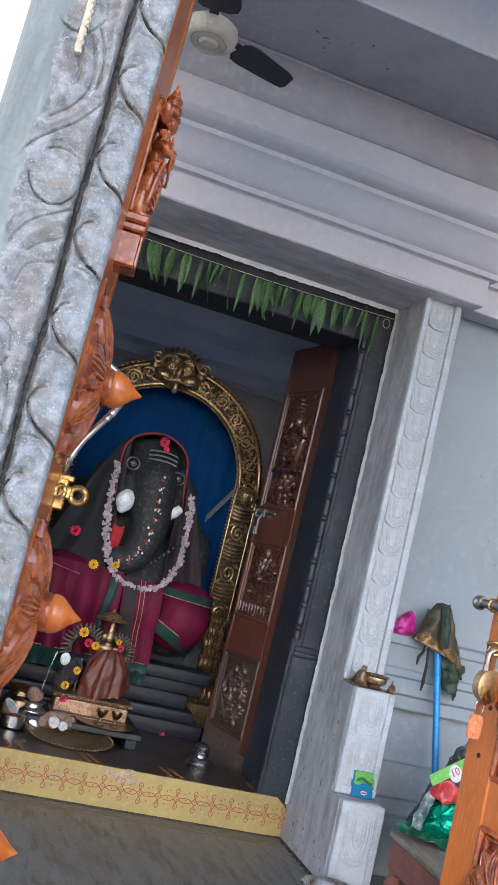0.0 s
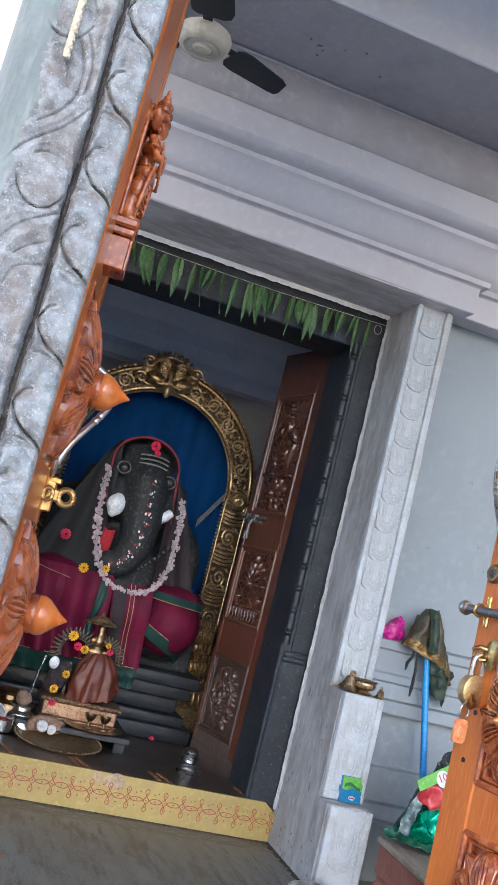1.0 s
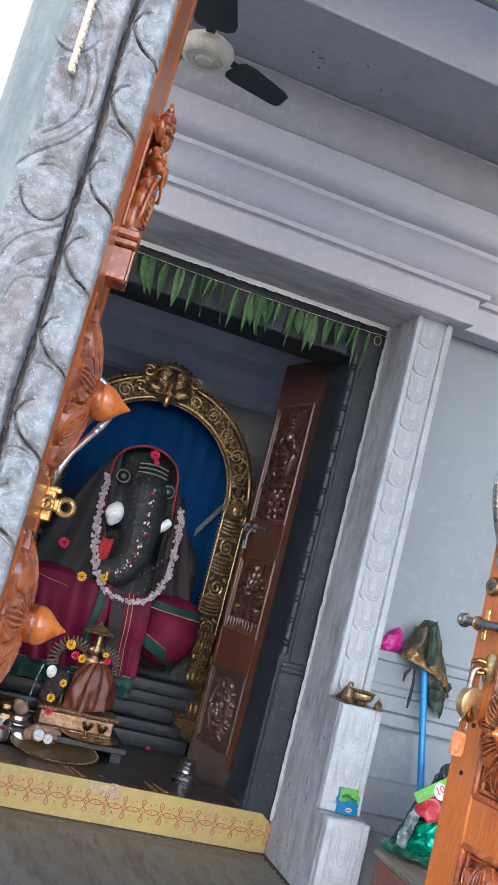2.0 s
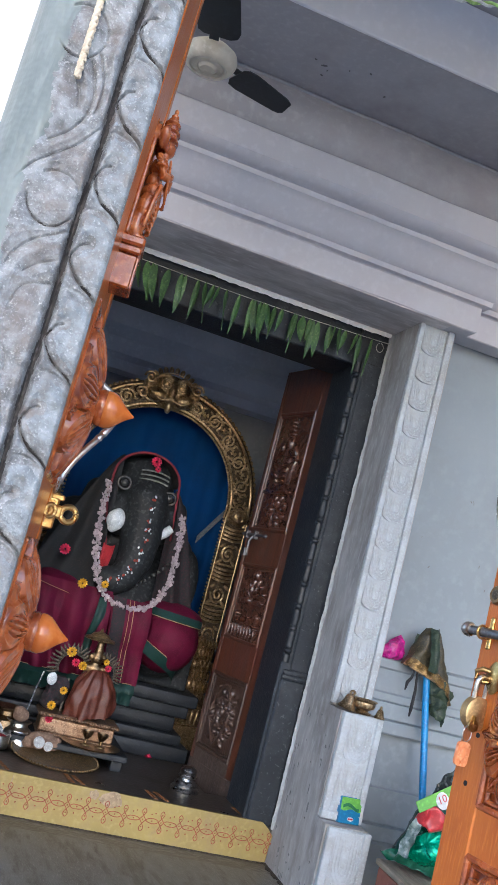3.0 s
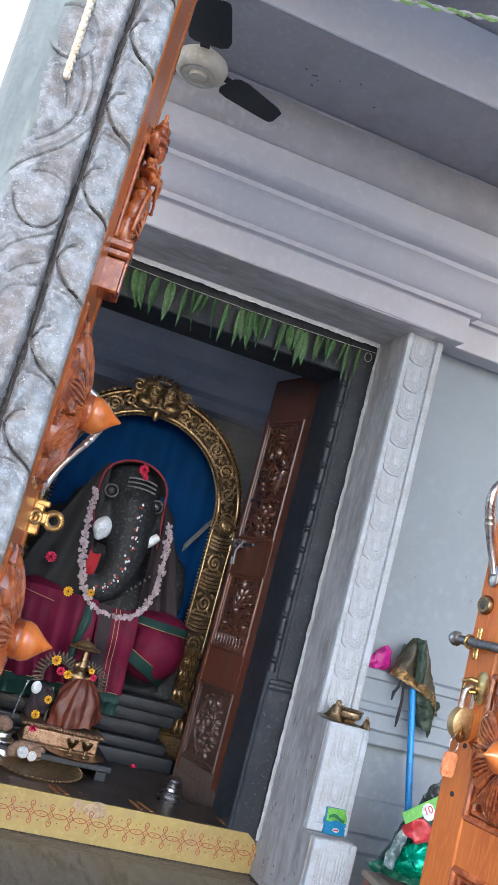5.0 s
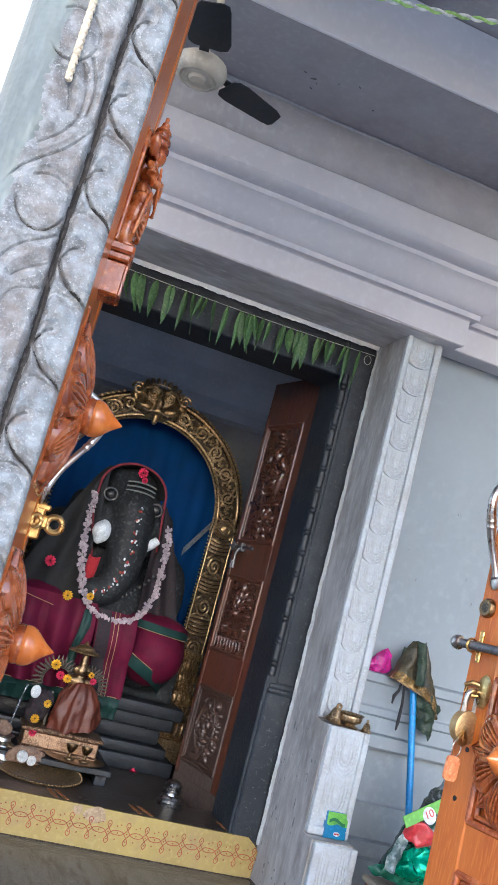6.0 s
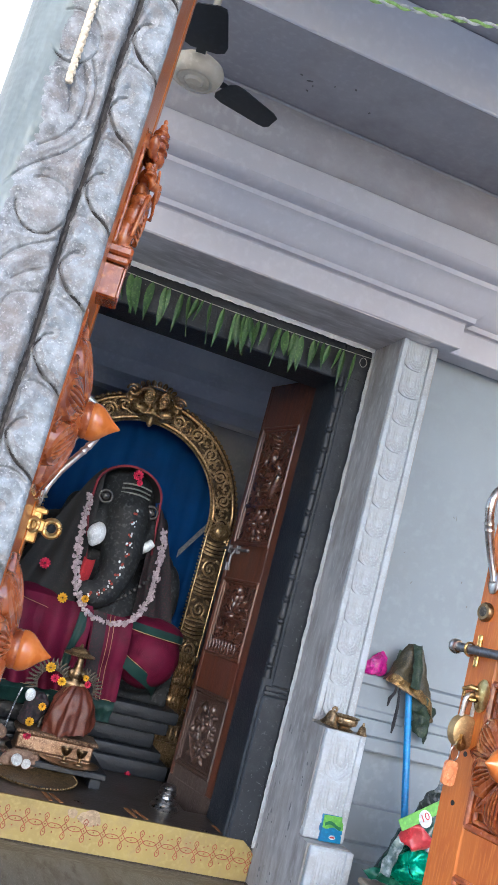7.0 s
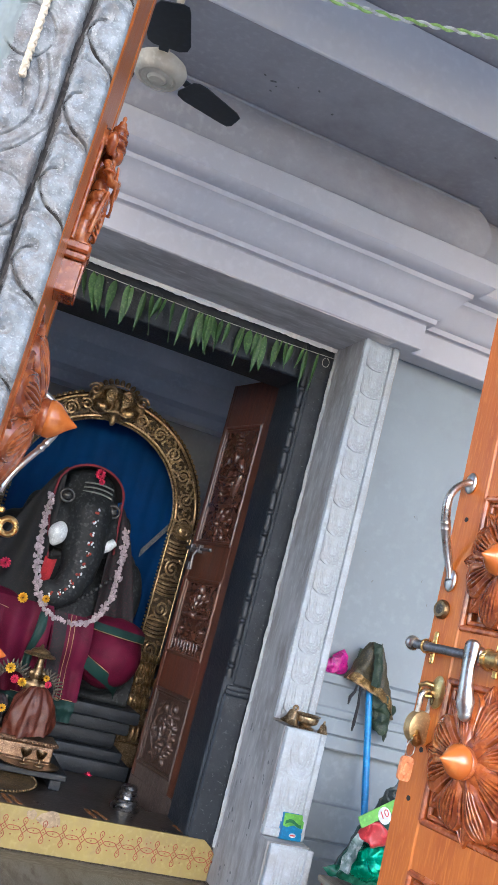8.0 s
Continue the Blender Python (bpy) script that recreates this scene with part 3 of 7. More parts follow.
def wobbly(points, r, seg=6, amp=0.0018):
    """A painted bead of uneven course and thickness."""
    r = [r * (1 + 0.22 * noise.noise(Vector(p) * 9) + 0.30 * noise.noise(Vector(p) * 57)) for p in points]
    return tube([Vector(p) + Vector((noise.noise(Vector(p) * 14), noise.noise(Vector(p) * 14 + Vector((9, 0, 0))), noise.noise(Vector(p) * 14 + Vector((0, 7, 0))))) * amp for p in points], r, seg, flat=(Vector((0, 1, 0)), 0.3))


part("trim_upright", wobbly([(-0.008, -0.004, z) for z in wave(0.0, 2.095, 260)], 0.0075, 6, 0.004), CARVED, tr)
part("trim_upright", wobbly([(-1.392, -0.004, z) for z in wave(0.0, 2.095, 260)], 0.0075, 6, 0.004), CARVED, tr)
part("trim_head", wobbly([(x, -0.004, 2.092) for x in wave(-1.392, -0.008, 140)], 0.0135), WHITEWASH, tr)

# white wall of the antechamber with the shrine doorway
WY = -0.15
w = thing("wall_north", pose(DX, 0.1, 0), "white painted wall round the shrine doorway with moulded bands", "wall", kind=S)
off = Matrix.Translation((-DX, -0.1, 0))
part("pier", box(0.0, 0.17, -0.25, 0.3, -0.06, 2.2), CEMENT, w, "scuffed grey cement reveal", off)
part("pier", box(-1.57, -1.4, -0.25, 0.3, -0.06, 2.2), CEMENT, w, "scuffed grey cement reveal", off)
low = box(-0.0, 0.165, -0.374, -0.25, -0.06, 0.645)
box(-0.0, 0.165, -0.462, -0.374, -0.06, 0.265, 0, low)
part("reveal_base", low, CEMENT, w, "scuffed grey cement base", off)
low = box(-1.565, -1.4, -0.374, -0.25, -0.06, 0.645)
box(-1.565, -1.4, -0.462, -0.374, -0.06, 0.265, 0, low)
part("reveal_base", low, CEMENT, w, "scuffed grey cement base", off)
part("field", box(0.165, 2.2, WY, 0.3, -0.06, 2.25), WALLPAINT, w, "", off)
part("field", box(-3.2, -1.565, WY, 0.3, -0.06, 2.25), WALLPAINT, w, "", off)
part("upper_wall", box(-3.2, 2.2, -0.16, 0.3, 2.25, 3.13), PAINT, w, "", off)
part("soffit", box(-1.5, 0.10, -0.351, 0.0, 2.199, 2.245), SOFFIT, w, "streaky grey cement soffit", off)
part("lintel_core", box(-1.4, 0.0, 0.0, 0.3, 2.2, 2.25), SANCTUM, w, "", off)

CORN = [(-0.12, 2.203), (-0.004, 2.2), (0.0, 2.204), (0.0, 2.304), (0.004, 2.309), (0.028, 2.311), (0.029, 2.333), (0.036, 2.336), (0.05, 2.348),
        (0.066, 2.372), (0.082, 2.398), (0.097, 2.42), (0.108, 2.431), (0.116, 2.435), (0.117, 2.454), (0.132, 2.457), (0.150, 2.463), (0.166, 2.472), (0.177, 2.486), (0.176, 2.585),
        (0.17, 2.59), (-0.12, 2.5915)]
FRIEZE_LINE = [(-0.12, 2.5935), (0.09, 2.5935), (0.098, 2.600), (0.112, 2.616), (0.128, 2.645), (0.134, 2.68), (0.132, 2.715), (0.122, 2.755), (0.108, 2.79), (0.096, 2.812), (0.084, 2.828),
               (0.078, 2.836), (0.082, 2.842), (0.078, 2.848), (0.05, 2.856), (-0.12, 2.86)]


def corn_path(p):
    y1, y2, xr = -0.357 - p, -0.28 - p, 0.206 + p
    return [(-3.2, y2), (-1.4 - xr, y2), (-1.4 - xr, y1)] + [(x, y1) for x in wave(-1.4 - xr, xr, 48)[1:]] + [(xr, y2), (2.2, y2)]


def hand_run(profile):
    """A plaster moulding run by hand: its lines waver a little."""
    bm = loft(profile, corn_path)
    for v in bm.verts:
        p = Vector((v.co.x * 3.1, v.co.y * 9, v.co.z * 14))
        q = Vector((v.co.x * 11, v.co.z * 25, 4))
        v.co += Vector((0, 0.0035 * noise.noise(p) + 0.0012 * noise.noise(q), 0.003 * noise.noise(p + Vector((5, 3, 1))) + 0.001 * noise.noise(q + Vector((2, 2, 2)))))
    return bm


whole("cornice", hand_run(CORN), PAINT, "deep white painted moulded cornice stepping forward over the doorway", "cornice", kind=S, angle=25)
whole("frieze", hand_run(FRIEZE_LINE), FRIEZE, "rounded grey-white plaster band under the ceiling, darkened for shade", "frieze", kind=S, angle=25)

DADO = [(0.0, 0.868), (0.062, 0.86), (0.065, 0.856), (0.065, 0.828), (0.058, 0.823), (0.054, 0.82), (0.054, 0.737), (0.06, 0.733), (0.066, 0.73), (0.066, 0.704), (0.06, 0.700),
        (0.072, 0.697), (0.074, 0.640), (0.066, 0.636), (0.086, 0.631), (0.088, 0.588), (0.084, 0.582), (0.044, 0.577), (0.042, 0.386), (0.046, 0.380), (0.064, 0.375), (0.066, 0.250),
        (0.06, 0.246), (0.088, 0.242), (0.09, 0.192), (0.086, 0.187), (0.11, 0.182), (0.112, -0.04), (0.0, -0.04)]
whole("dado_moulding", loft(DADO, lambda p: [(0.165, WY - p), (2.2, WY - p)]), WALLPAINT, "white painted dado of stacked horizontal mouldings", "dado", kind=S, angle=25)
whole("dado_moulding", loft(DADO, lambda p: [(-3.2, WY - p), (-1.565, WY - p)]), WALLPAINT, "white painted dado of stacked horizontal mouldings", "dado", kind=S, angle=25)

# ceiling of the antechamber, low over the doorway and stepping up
whole("ceiling_low", box(-3.2, 2.2, -0.87, 0.3, 2.852, 3.14), CEIL, "grey painted low ceiling band, darkened for shade", "ceiling", kind=S)
whole("ceiling_step", box(-3.19, 2.19, -0.886, -0.8705, 2.85, 3.115, 0.004), STEPPAINT, "white painted face of the ceiling step, lightened against its shading", "trim", kind=S)
whole("ceiling", box(-3.35, 2.35, -2.7, -0.87, 3.12, 3.3), CEIL, "grey painted ceiling, darkened for shade", "ceiling", kind=S)


def flaw(w, h, seed):
    """A small ragged fleck, flat in x and z."""
    bm = bmesh.new()
    ring = [2 * math.pi * i / 14 for i in range(14)]
    vs = [bm.verts.new((w * math.cos(a) * (1 + 0.8 * noise.noise(Vector((2 * math.cos(a) + seed, 2 * math.sin(a), seed)))), 0, h * math.sin(a) * (1 + 0.8 * noise.noise(Vector((2 * math.cos(a), seed, 2 * math.sin(a))))))) for a in ring]
    bm.faces.new(vs)
    ex = bmesh.ops.extrude_face_region(bm, geom=bm.faces[:])
    bmesh.ops.translate(bm, verts=[v for v in ex["geom"] if isinstance(v, bmesh.types.BMVert)], vec=(0, 0.003, 0))
    return bm


rn = random.Random(14)
for k in range(11):
    m = Matrix.Translation((rn.uniform(-0.9, 0.7), rn.uniform(-0.84, -0.50), 2.8512)) @ pose(0, 0, 0, -90, 0, rn.uniform(0, 180))
    fl = flaw(rn.choice((0.003, 0.005, 0.012)), rn.uniform(0.0015, 0.004), k)
    fl.transform(m)
    whole("ceiling_fleck", fl, FLECK, "small dark chip in the ceiling paint", "chip", "chips in the plaster", S)
for k in range(8):
    m = Matrix.Translation((rn.uniform(0.25, 0.75), WY - 0.001, rn.uniform(0.95, 1.7))) @ pose(0, 0, 0, 0, rn.uniform(0, 180), 0)
    fl = flaw(rn.uniform(0.003, 0.010), rn.uniform(0.001, 0.003), k + 40)
    fl.transform(m)
    whole("wall_scuff", fl, SCUFF, "faint grey scuff on the wall paint", "scuff", "scuffs on the wall", S)
pits = bmesh.new()
for k in range(40):
    z = -0.02 + 0.62 * rn.random() ** 1.5
    y = rn.uniform(-0.45 if z < 0.24 else -0.36, -0.02)
    add(pits, flaw(0.0015 + 0.006 * rn.random() ** 2, 0.003 + 0.013 * rn.random() ** 2, k + 70), Matrix.Translation((-0.0012, y, z)) @ pose(0, 0, 0, 0, 0, -90))
whole("plaster_pits", pits, SCUFF, "dark chips and scuffs low on the cement reveal", "chips", kind="stuff")


def grime(length, wide, seed):
    """A thin crust of dirt with a ragged edge, along x."""
    return sheet(60, 4, lambda u, v: (length * u, -v * wide * (0.55 + 0.9 * abs(noise.noise(Vector((length * u * 14, seed, 0)))) + 0.5 * noise.noise(Vector((length * u * 45, seed, 3)))), -0.0312), 0.003)


gr = grime(0.46, 0.022, 3)
gr.transform(Matrix.Translation((-0.001, -0.462, 0)) @ Matrix.Rotation(radians(90), 4, "Z") @ Matrix.Diagonal((1, -1, 1, 1)))
bmesh.ops.recalc_face_normals(gr, faces=gr.faces)
whole("grime_line", gr, CRUST, "dark dirt gathered along the foot of the reveal", "dirt", "dirt along the walls", S)
gr = grime(1.38, 0.009, 8)
gr.transform(Matrix.Translation((-1.39, -0.0045, 0)))
whole("grime_line", gr, CRUST, "dark dirt gathered along the foot of the riser", "dirt", "dirt along the walls", S)
whole("wall_east", box(2.2, 2.35, -2.7, 0.3, -0.45, 3.12), PAINT, "white painted side wall", "wall", kind=S)

# open front and west side: plain pillars and beams carry the roof
for x, y in ((-3.275, -2.6), (2.275, -2.6)):
    whole("pillar", box(x - 0.1, x + 0.1, y - 0.1, y + 0.1, -0.45, 2.98, 0.01), WHITEWASH, "plain whitewashed corner pillar", "pillar", "corner pillars", S)
whole("beam_front", box(-3.4, 2.4, -2.7, -2.5, 2.98, 3.12), WHITEWASH, "whitewashed beam over the open front", "beam", kind=S)
whole("beam_west", box(-3.4, -3.2, -2.5, 0.3, 2.98, 3.12), WHITEWASH, "whitewashed beam over the open side", "beam", kind=S)

# added roof over the approach, out of view, blocks the overhead sky light
whole("porch_roof", box(-5.0, 4.0, -5.4, -2.7, 4.3, 4.5), WHITEWASH, "added unseen whitewashed roof that shades the approach", "roof", kind=S)
whole("wall_over_front", box(-3.4, 2.4, -2.7, -2.5, 3.12, 4.3), WHITEWASH, "added unseen whitewashed wall up to the shade roof", "wall", kind=S)
for x in (-4.8, 3.8):
    whole("pillar", box(x - 0.15, x + 0.15, -5.3, -5.0, -0.45, 4.3, 0.01), WHITEWASH, "added unseen whitewashed pillar under the shade roof", "pillar", "porch pillars", S)

# carved stone frame of the outer doorway
JX0, JX1, JY = -1.49, -1.367, -2.75


def groove_lines():
    """Scrolls and a leafy zigzag border, repeated up the upright."""
    lines = []
    for k in range(-4, 12):
        z0 = 1.191 + 0.0725 * k
        vine = [(0.003, 0.007), (0.0, 0.0), (0.004, -0.010), (0.013, -0.020), (0.023, -0.026), (0.030, -0.032), (0.034, -0.040)]
        lines.append((rounded([(-1.3985 + x, z0 + z) for x, z in vine], 6), 0.0014, 0.0050))
        lines.append((rounded([(-1.3985 + x, z0 + z) for x, z in ((0.011, 0.015), (0.006, 0.012), (0.003, 0.007))], 6), 0.0011, 0.0026))
        lines.append((rounded([(-1.3985 + x, z0 + z) for x, z in ((0.0, -0.034), (0.004, -0.0285), (0.012, -0.0275), (0.022, -0.031), (0.033, -0.040))], 6), 0.0014, 0.0017))
    for k in range(-4, 4):
        cx, zc = (-1.444 if k % 2 else -1.426), 1.234 + 0.152 * k
        lines.append(([(cx + 0.0215 * math.cos(w), zc + 0.0245 * math.sin(w)) for w in wave(3.3, 6.0, 30)], 0.0010, 0.0028))
        lines.append(([(cx + 0.0215 * math.cos(w), zc + 0.0245 * math.sin(w)) for w in wave(2.2, 0.0, 30)], 0.0012, 0.0019))
        if k % 2:
            strokes = (([(0.018, -0.012), (0.0225, -0.019), (0.029, -0.036), (0.031, -0.051), (0.030, -0.068)], 0.0026),
                       ([(0.012, -0.020), (0.015, -0.024), (0.0235, -0.045), (0.024, -0.071), (0.0145, -0.090), (0.0, -0.104)], 0.0022),
                       ([(0.005, -0.041), (0.012, -0.054), (0.0145, -0.067)], 0.0017))
        else:
            strokes = (([(0.020, 0.072), (0.0025, 0.049), (-0.0225, 0.026), (-0.036, 0.004)], 0.0022),
                       ([(0.0215, -0.024), (-0.002, -0.037), (-0.0157, -0.052), (-0.0205, -0.066)], 0.0020),
                       ([(0.018, -0.051), (0.0045, -0.058), (-0.005, -0.068)], 0.0016),
                       ([(0.0205, -0.071), (-0.0015, -0.079), (-0.008, -0.097)], 0.0016))
        for pts, dep in strokes:
            lines.append((rounded([(cx + x, zc + z) for x, z in pts]), 0.0011, dep))
    lines.append(([(-1.402 + 0.0008 * math.sin(40 * z), z) for z in wave(0.55, 1.9, 400)], 0.0027, 0.0085))
    return lines


def carved_upright():
    nx, nz = 165, 1130
    xs, zs = np.linspace(JX0, JX1, nx), np.linspace(0.75, 1.62, nz)
    gx, gz = np.meshgrid(xs, zs, indexing="ij")
    depth, near = np.zeros_like(gx), np.full_like(gx, 9.0)
    for pts, wid, dep in groove_lines():
        p = np.array(pts)
        zlo, zhi = p[:, 1].min() - 0.026, p[:, 1].max() + 0.026
        sel = np.where((zs > zlo) & (zs < zhi))[0]
        if not len(sel):
            continue
        a, b = sel[0], sel[-1] + 1
        d = np.full((nx, b - a), 9.0)
        for q, r in zip(p[:-1], p[1:]):
            v = r - q
            t = np.clip(((gx[:, a:b] - q[0]) * v[0] + (gz[:, a:b] - q[1]) * v[1]) / (v @ v + 1e-12), 0, 1)
            d = np.minimum(d, np.hypot(gx[:, a:b] - q[0] - t * v[0], gz[:, a:b] - q[1] - t * v[1]))
        cut = dep * np.exp(-(d / wid) ** 2) - 0.25 * dep * np.exp(-((d - 2.6 * wid) / (1.6 * wid)) ** 2)
        depth[:, a:b] = np.maximum(depth[:, a:b], cut) + np.minimum(0, cut)
        near[:, a:b] = np.minimum(near[:, a:b], d)
    depth *= np.clip((gx + 1.462) / 0.008, 0, 1)
    cuts = depth.copy()
    # the stone swells between the lines
    depth -= 0.0052 * (1 - np.exp(-(np.minimum(near, 0.02) / 0.0085) ** 2)) * np.clip((gx + 1.462) / 0.012, 0, 1)
    # the outer corner rolls back towards the wall; the border strip bulges a little
    roll = np.clip((-1.452 - gx) / 0.038, 0, 1)
    depth += 0.05 * (1 - np.sqrt(np.clip(1 - roll ** 2, 0, 1)))
    edge = np.clip((gx + 1.372) / 0.005, 0, 1)
    depth += 0.004 * edge ** 2
    bm = bmesh.new()
    V = []
    for i in range(nx):
        col = []
        for j in range(nz):
            x, z = float(gx[i, j]), float(gz[i, j])
            wob = 0.0012 * noise.noise(Vector((x * 45, 3, z * 45))) + 0.0004 * noise.noise(Vector((x * 220, 8, z * 220)))
            col.append(bm.verts.new((x, JY + float(depth[i, j]) + wob, z)))
        V.append(col)
    for i in range(nx - 1):
        for j in range(nz - 1):
            f = bm.faces.new((V[i][j], V[i + 1][j], V[i + 1][j + 1], V[i][j + 1]))
            # faces deep in a cut take the darker stone: painted shade plus grime
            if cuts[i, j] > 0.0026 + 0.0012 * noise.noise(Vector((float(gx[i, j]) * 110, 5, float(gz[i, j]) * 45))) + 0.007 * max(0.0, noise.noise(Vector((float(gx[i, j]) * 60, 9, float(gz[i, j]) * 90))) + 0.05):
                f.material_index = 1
            elif gx[i, j] < -1.453 + 0.010 * noise.noise(Vector((2, 5, float(gz[i, j]) * 22))) + 0.004 * noise.noise(Vector((float(gx[i, j]) * 200, 1, float(gz[i, j]) * 200))):
                f.material_index = 2
            elif gx[i, j] > -1.3965 and near[i, j] > 0.0062 + 0.003 * noise.noise(Vector((float(gx[i, j]) * 120, 7, float(gz[i, j]) * 120))):
                f.material_index = 3
    for i, edge_x in ((nx - 1, JX1), (0, JX0)):
        back = [bm.verts.new((edge_x, -2.60, float(zs[j]))) for j in (0, nz - 1)]
        bm.faces.new([V[i][j] for j in range(nz)] + [back[1], back[0]])
    return bm


# added pier: gives the bright white beside the jamb, narrow to pass daylight
whole("wall_pier", box(-1.64, -1.482, -2.698, -2.55, -0.45, 2.98, 0.004), WHITEWASH, "added whitewashed pier that gives the bright white beside the stone door frame", "wall", kind=S)
of = thing("door_frame_outer", pose(-0.9, -2.68, 0), "grey-blue carved stone door frame with scrolling vine relief", "door frame", kind=S)
off = Matrix.Translation((0.9, 2.68, 0))
part("carved_upright", carved_upright(), [JAMB, JAMBGROOVE, PLAINSTONE, LEAFSTONE], of, "carved scroll and leaf relief in grey-blue stone", off, angle=60)
part("upright_foot", box(JX0, JX1, JY + 0.004, -2.6, -0.042, 0.75, 0.004), JAMB, of, "", off)
part("upright_top", box(JX0, JX1, JY + 0.004, -2.6, 1.62, 2.3, 0.004), JAMB, of, "", off)
part("upright", box(-0.44, -0.31, JY + 0.004, -2.6, -0.042, 2.3, 0.006), JAMB, of, "", off)
for x0, x1 in ((-1.405, -1.362), (-0.50, -0.44)):
    part("wood_post", box(x0, x1, -2.598, -2.50, -0.042, 2.3, 0.004), WOOD, of, "varnished wooden door post", off)
part("head", box(JX0, -0.31, JY, -2.6, 2.3, 2.98, 0.006), JAMB, of, "", off)


# ---- carved white pilaster beside the shrine doorway ----
def scale_tile(wd, ht, deep):
    """A low shield-shaped tile with a shallow rounded lower end and faint nested ridges."""
    def f(u, v):
        s = u * 2 - 1
        end = 0.80 + 0.20 * (1 - abs(s) ** 2.6) ** 0.6
        d = deep * (0.30 + 0.70 * (1 - s ** 6)) * (0.12 + 0.88 * v ** 0.8)
        k = math.sqrt(s * s + (max(0.0, v - 0.55) / 0.45) ** 2)
        for ring in (0.30, 0.52, 0.74, 0.92):
            d -= 0.0030 * math.exp(-((k - ring) / 0.040) ** 2) * min(1.0, 3 * v)
        return (0.5 * s * wd, -d, -ht * v * end)
    bm = sheet(56, 44, f)
    ex = bmesh.ops.extrude_edge_only(bm, edges=[e for e in bm.edges if e.is_boundary])
    for v in ex["geom"]:
        if isinstance(v, bmesh.types.BMVert):
            v.co.y = 0.002
    for v in bm.verts:
        p = v.co * 45 + Vector((wd * 90, ht * 70, 0))
        v.co += Vector((noise.noise(p), 1.1 * noise.noise(p + Vector((4, 4, 0))), noise.noise(p + Vector((0, 8, 2))))) * 0.0014
    return bm


def pilaster(x):
    p = thing("pilaster", pose(x, -0.25, 0), "white carved pilaster of overlapping scales on stepped bases", "pilaster", "pilasters beside the shrine door", S)
    b = box(0.0, 0.155, -0.012, 0.0, 0.655, 2.2, 0.003)
    box(0.0, 0.022, -0.022, -0.01, 0.655, 2.2, 0.003, b)
    box(0.128, 0.155, -0.026, -0.01, 0.655, 2.2, 0.003, b)
    part("shaft", b, CARVED, p)
    t = None
    for i in range(13):
        m = Matrix.Translation((0.075, -0.012, 2.2 - 0.1165 * i))
        if t is None:
            t = part("scale", scale_tile(0.098, 0.124, 0.013), CARVED, p, "", m)
        else:
            again(t, p, m)
    b = box(0.004, 0.164, -0.142, -0.124, 0.27, 0.645, 0.005)
    box(0.004, 0.032, -0.15, -0.14, 0.27, 0.645, 0.003, b)
    box(0.14, 0.164, -0.15, -0.14, 0.27, 0.645, 0.003, b)
    part("middle_block", b, CARVED, p)
    t = None
    for i in range(2):
        m = Matrix.Translation((0.086, -0.14, 0.64 - 0.155 * i))
        t = part("scale", scale_tile(0.106, 0.165, 0.010), CARVED, p, "", m) if t is None else again(t, p, m)
    part("foot_rim", box(0.003, 0.165, -0.1525, -0.12, 0.268, 0.300, 0.004), CARVED, p)
    b = box(0.006, 0.172, -0.23, -0.212, -0.06, 0.262, 0.006)
    box(0.006, 0.034, -0.238, -0.22, -0.06, 0.262, 0.003, b)
    box(0.146, 0.172, -0.238, -0.22, -0.06, 0.262, 0.003, b)
    part("lower_block", b, CARVED, p)
    part("scale", scale_tile(0.11, 0.20, 0.010), CARVED, p, "", Matrix.Translation((0.09, -0.229, 0.25)))
    return p


pil = pilaster(0.0)
copy_thing(pil, pose(-1.56, -0.25, 0))


# ---- mango leaf garland over the shrine door ----
def mango_leaf(length, wid, curl, seed):
    rnd = random.Random(seed)
    tw = rnd.uniform(-1.0, 1.0)

    def f(u, v):
        w = wid * 0.5 * math.sin(math.pi * min(1, v ** 0.75)) ** 0.8 * (u * 2 - 1)
        a = tw * v
        return (w * math.cos(a) + curl * v * v * 0.5, w * math.sin(a) + abs(u * 2 - 1) * 0.004 - curl * 0.3 * v, -length * v)
    return sheet(4, 10, f, 0.0006)


gar = thing("leaf_garland", pose(DX, -0.02, 2.15), "string of hanging green mango leaves across the doorway", "garland")
sag = lambda x: 2.150 - 0.014 * (1 - ((x - DX) / 0.70) ** 2)
part("string", tube([(x - DX, 0, sag(x) - 2.15) for x in wave(-1.395, -0.006, 40)], 0.0016, 5), THREAD, gar, "thin cotton string")
rnd = random.Random(5)
kinds = []
for k in range(7):
    kinds.append(None)
x, k = -1.36, 0
while x < -0.06:
    j = rnd.randrange(7)
    ln = (0.105, 0.15, 0.175, 0.13, 0.165, 0.12, 0.18)[j]
    m = pose(x - DX, -0.004, sag(x) - 2.148, 0, rnd.uniform(-9, 9), rnd.uniform(-50, 50))
    if kinds[j] is None:
        kinds[j] = part("leaf", mango_leaf(ln * 0.98, 0.026 + 0.005 * (j % 3), (-0.03, 0.02, 0.035, -0.015, 0.01, 0.04, -0.02)[j], j), LEAF, gar, "", m)
    else:
        again(kinds[j], gar, m)
    x += rnd.choice((0.014, 0.024, 0.056, 0.034))
    k += 1
knot = tube([(-0.055 + 0.016 * math.sin(a) - DX, -0.006, 2.118 + 0.02 * math.cos(a) - 2.15) for a in wave(0, 6.0, 20)], 0.0016, 5)
part("loose_loop", knot, THREAD, gar)


# ---- ceiling fan ----
fan = thing("ceiling_fan", pose(-1.19, -1.115, 2.37), "small ceiling fan with cream motor and dark blades at rest", "fan")
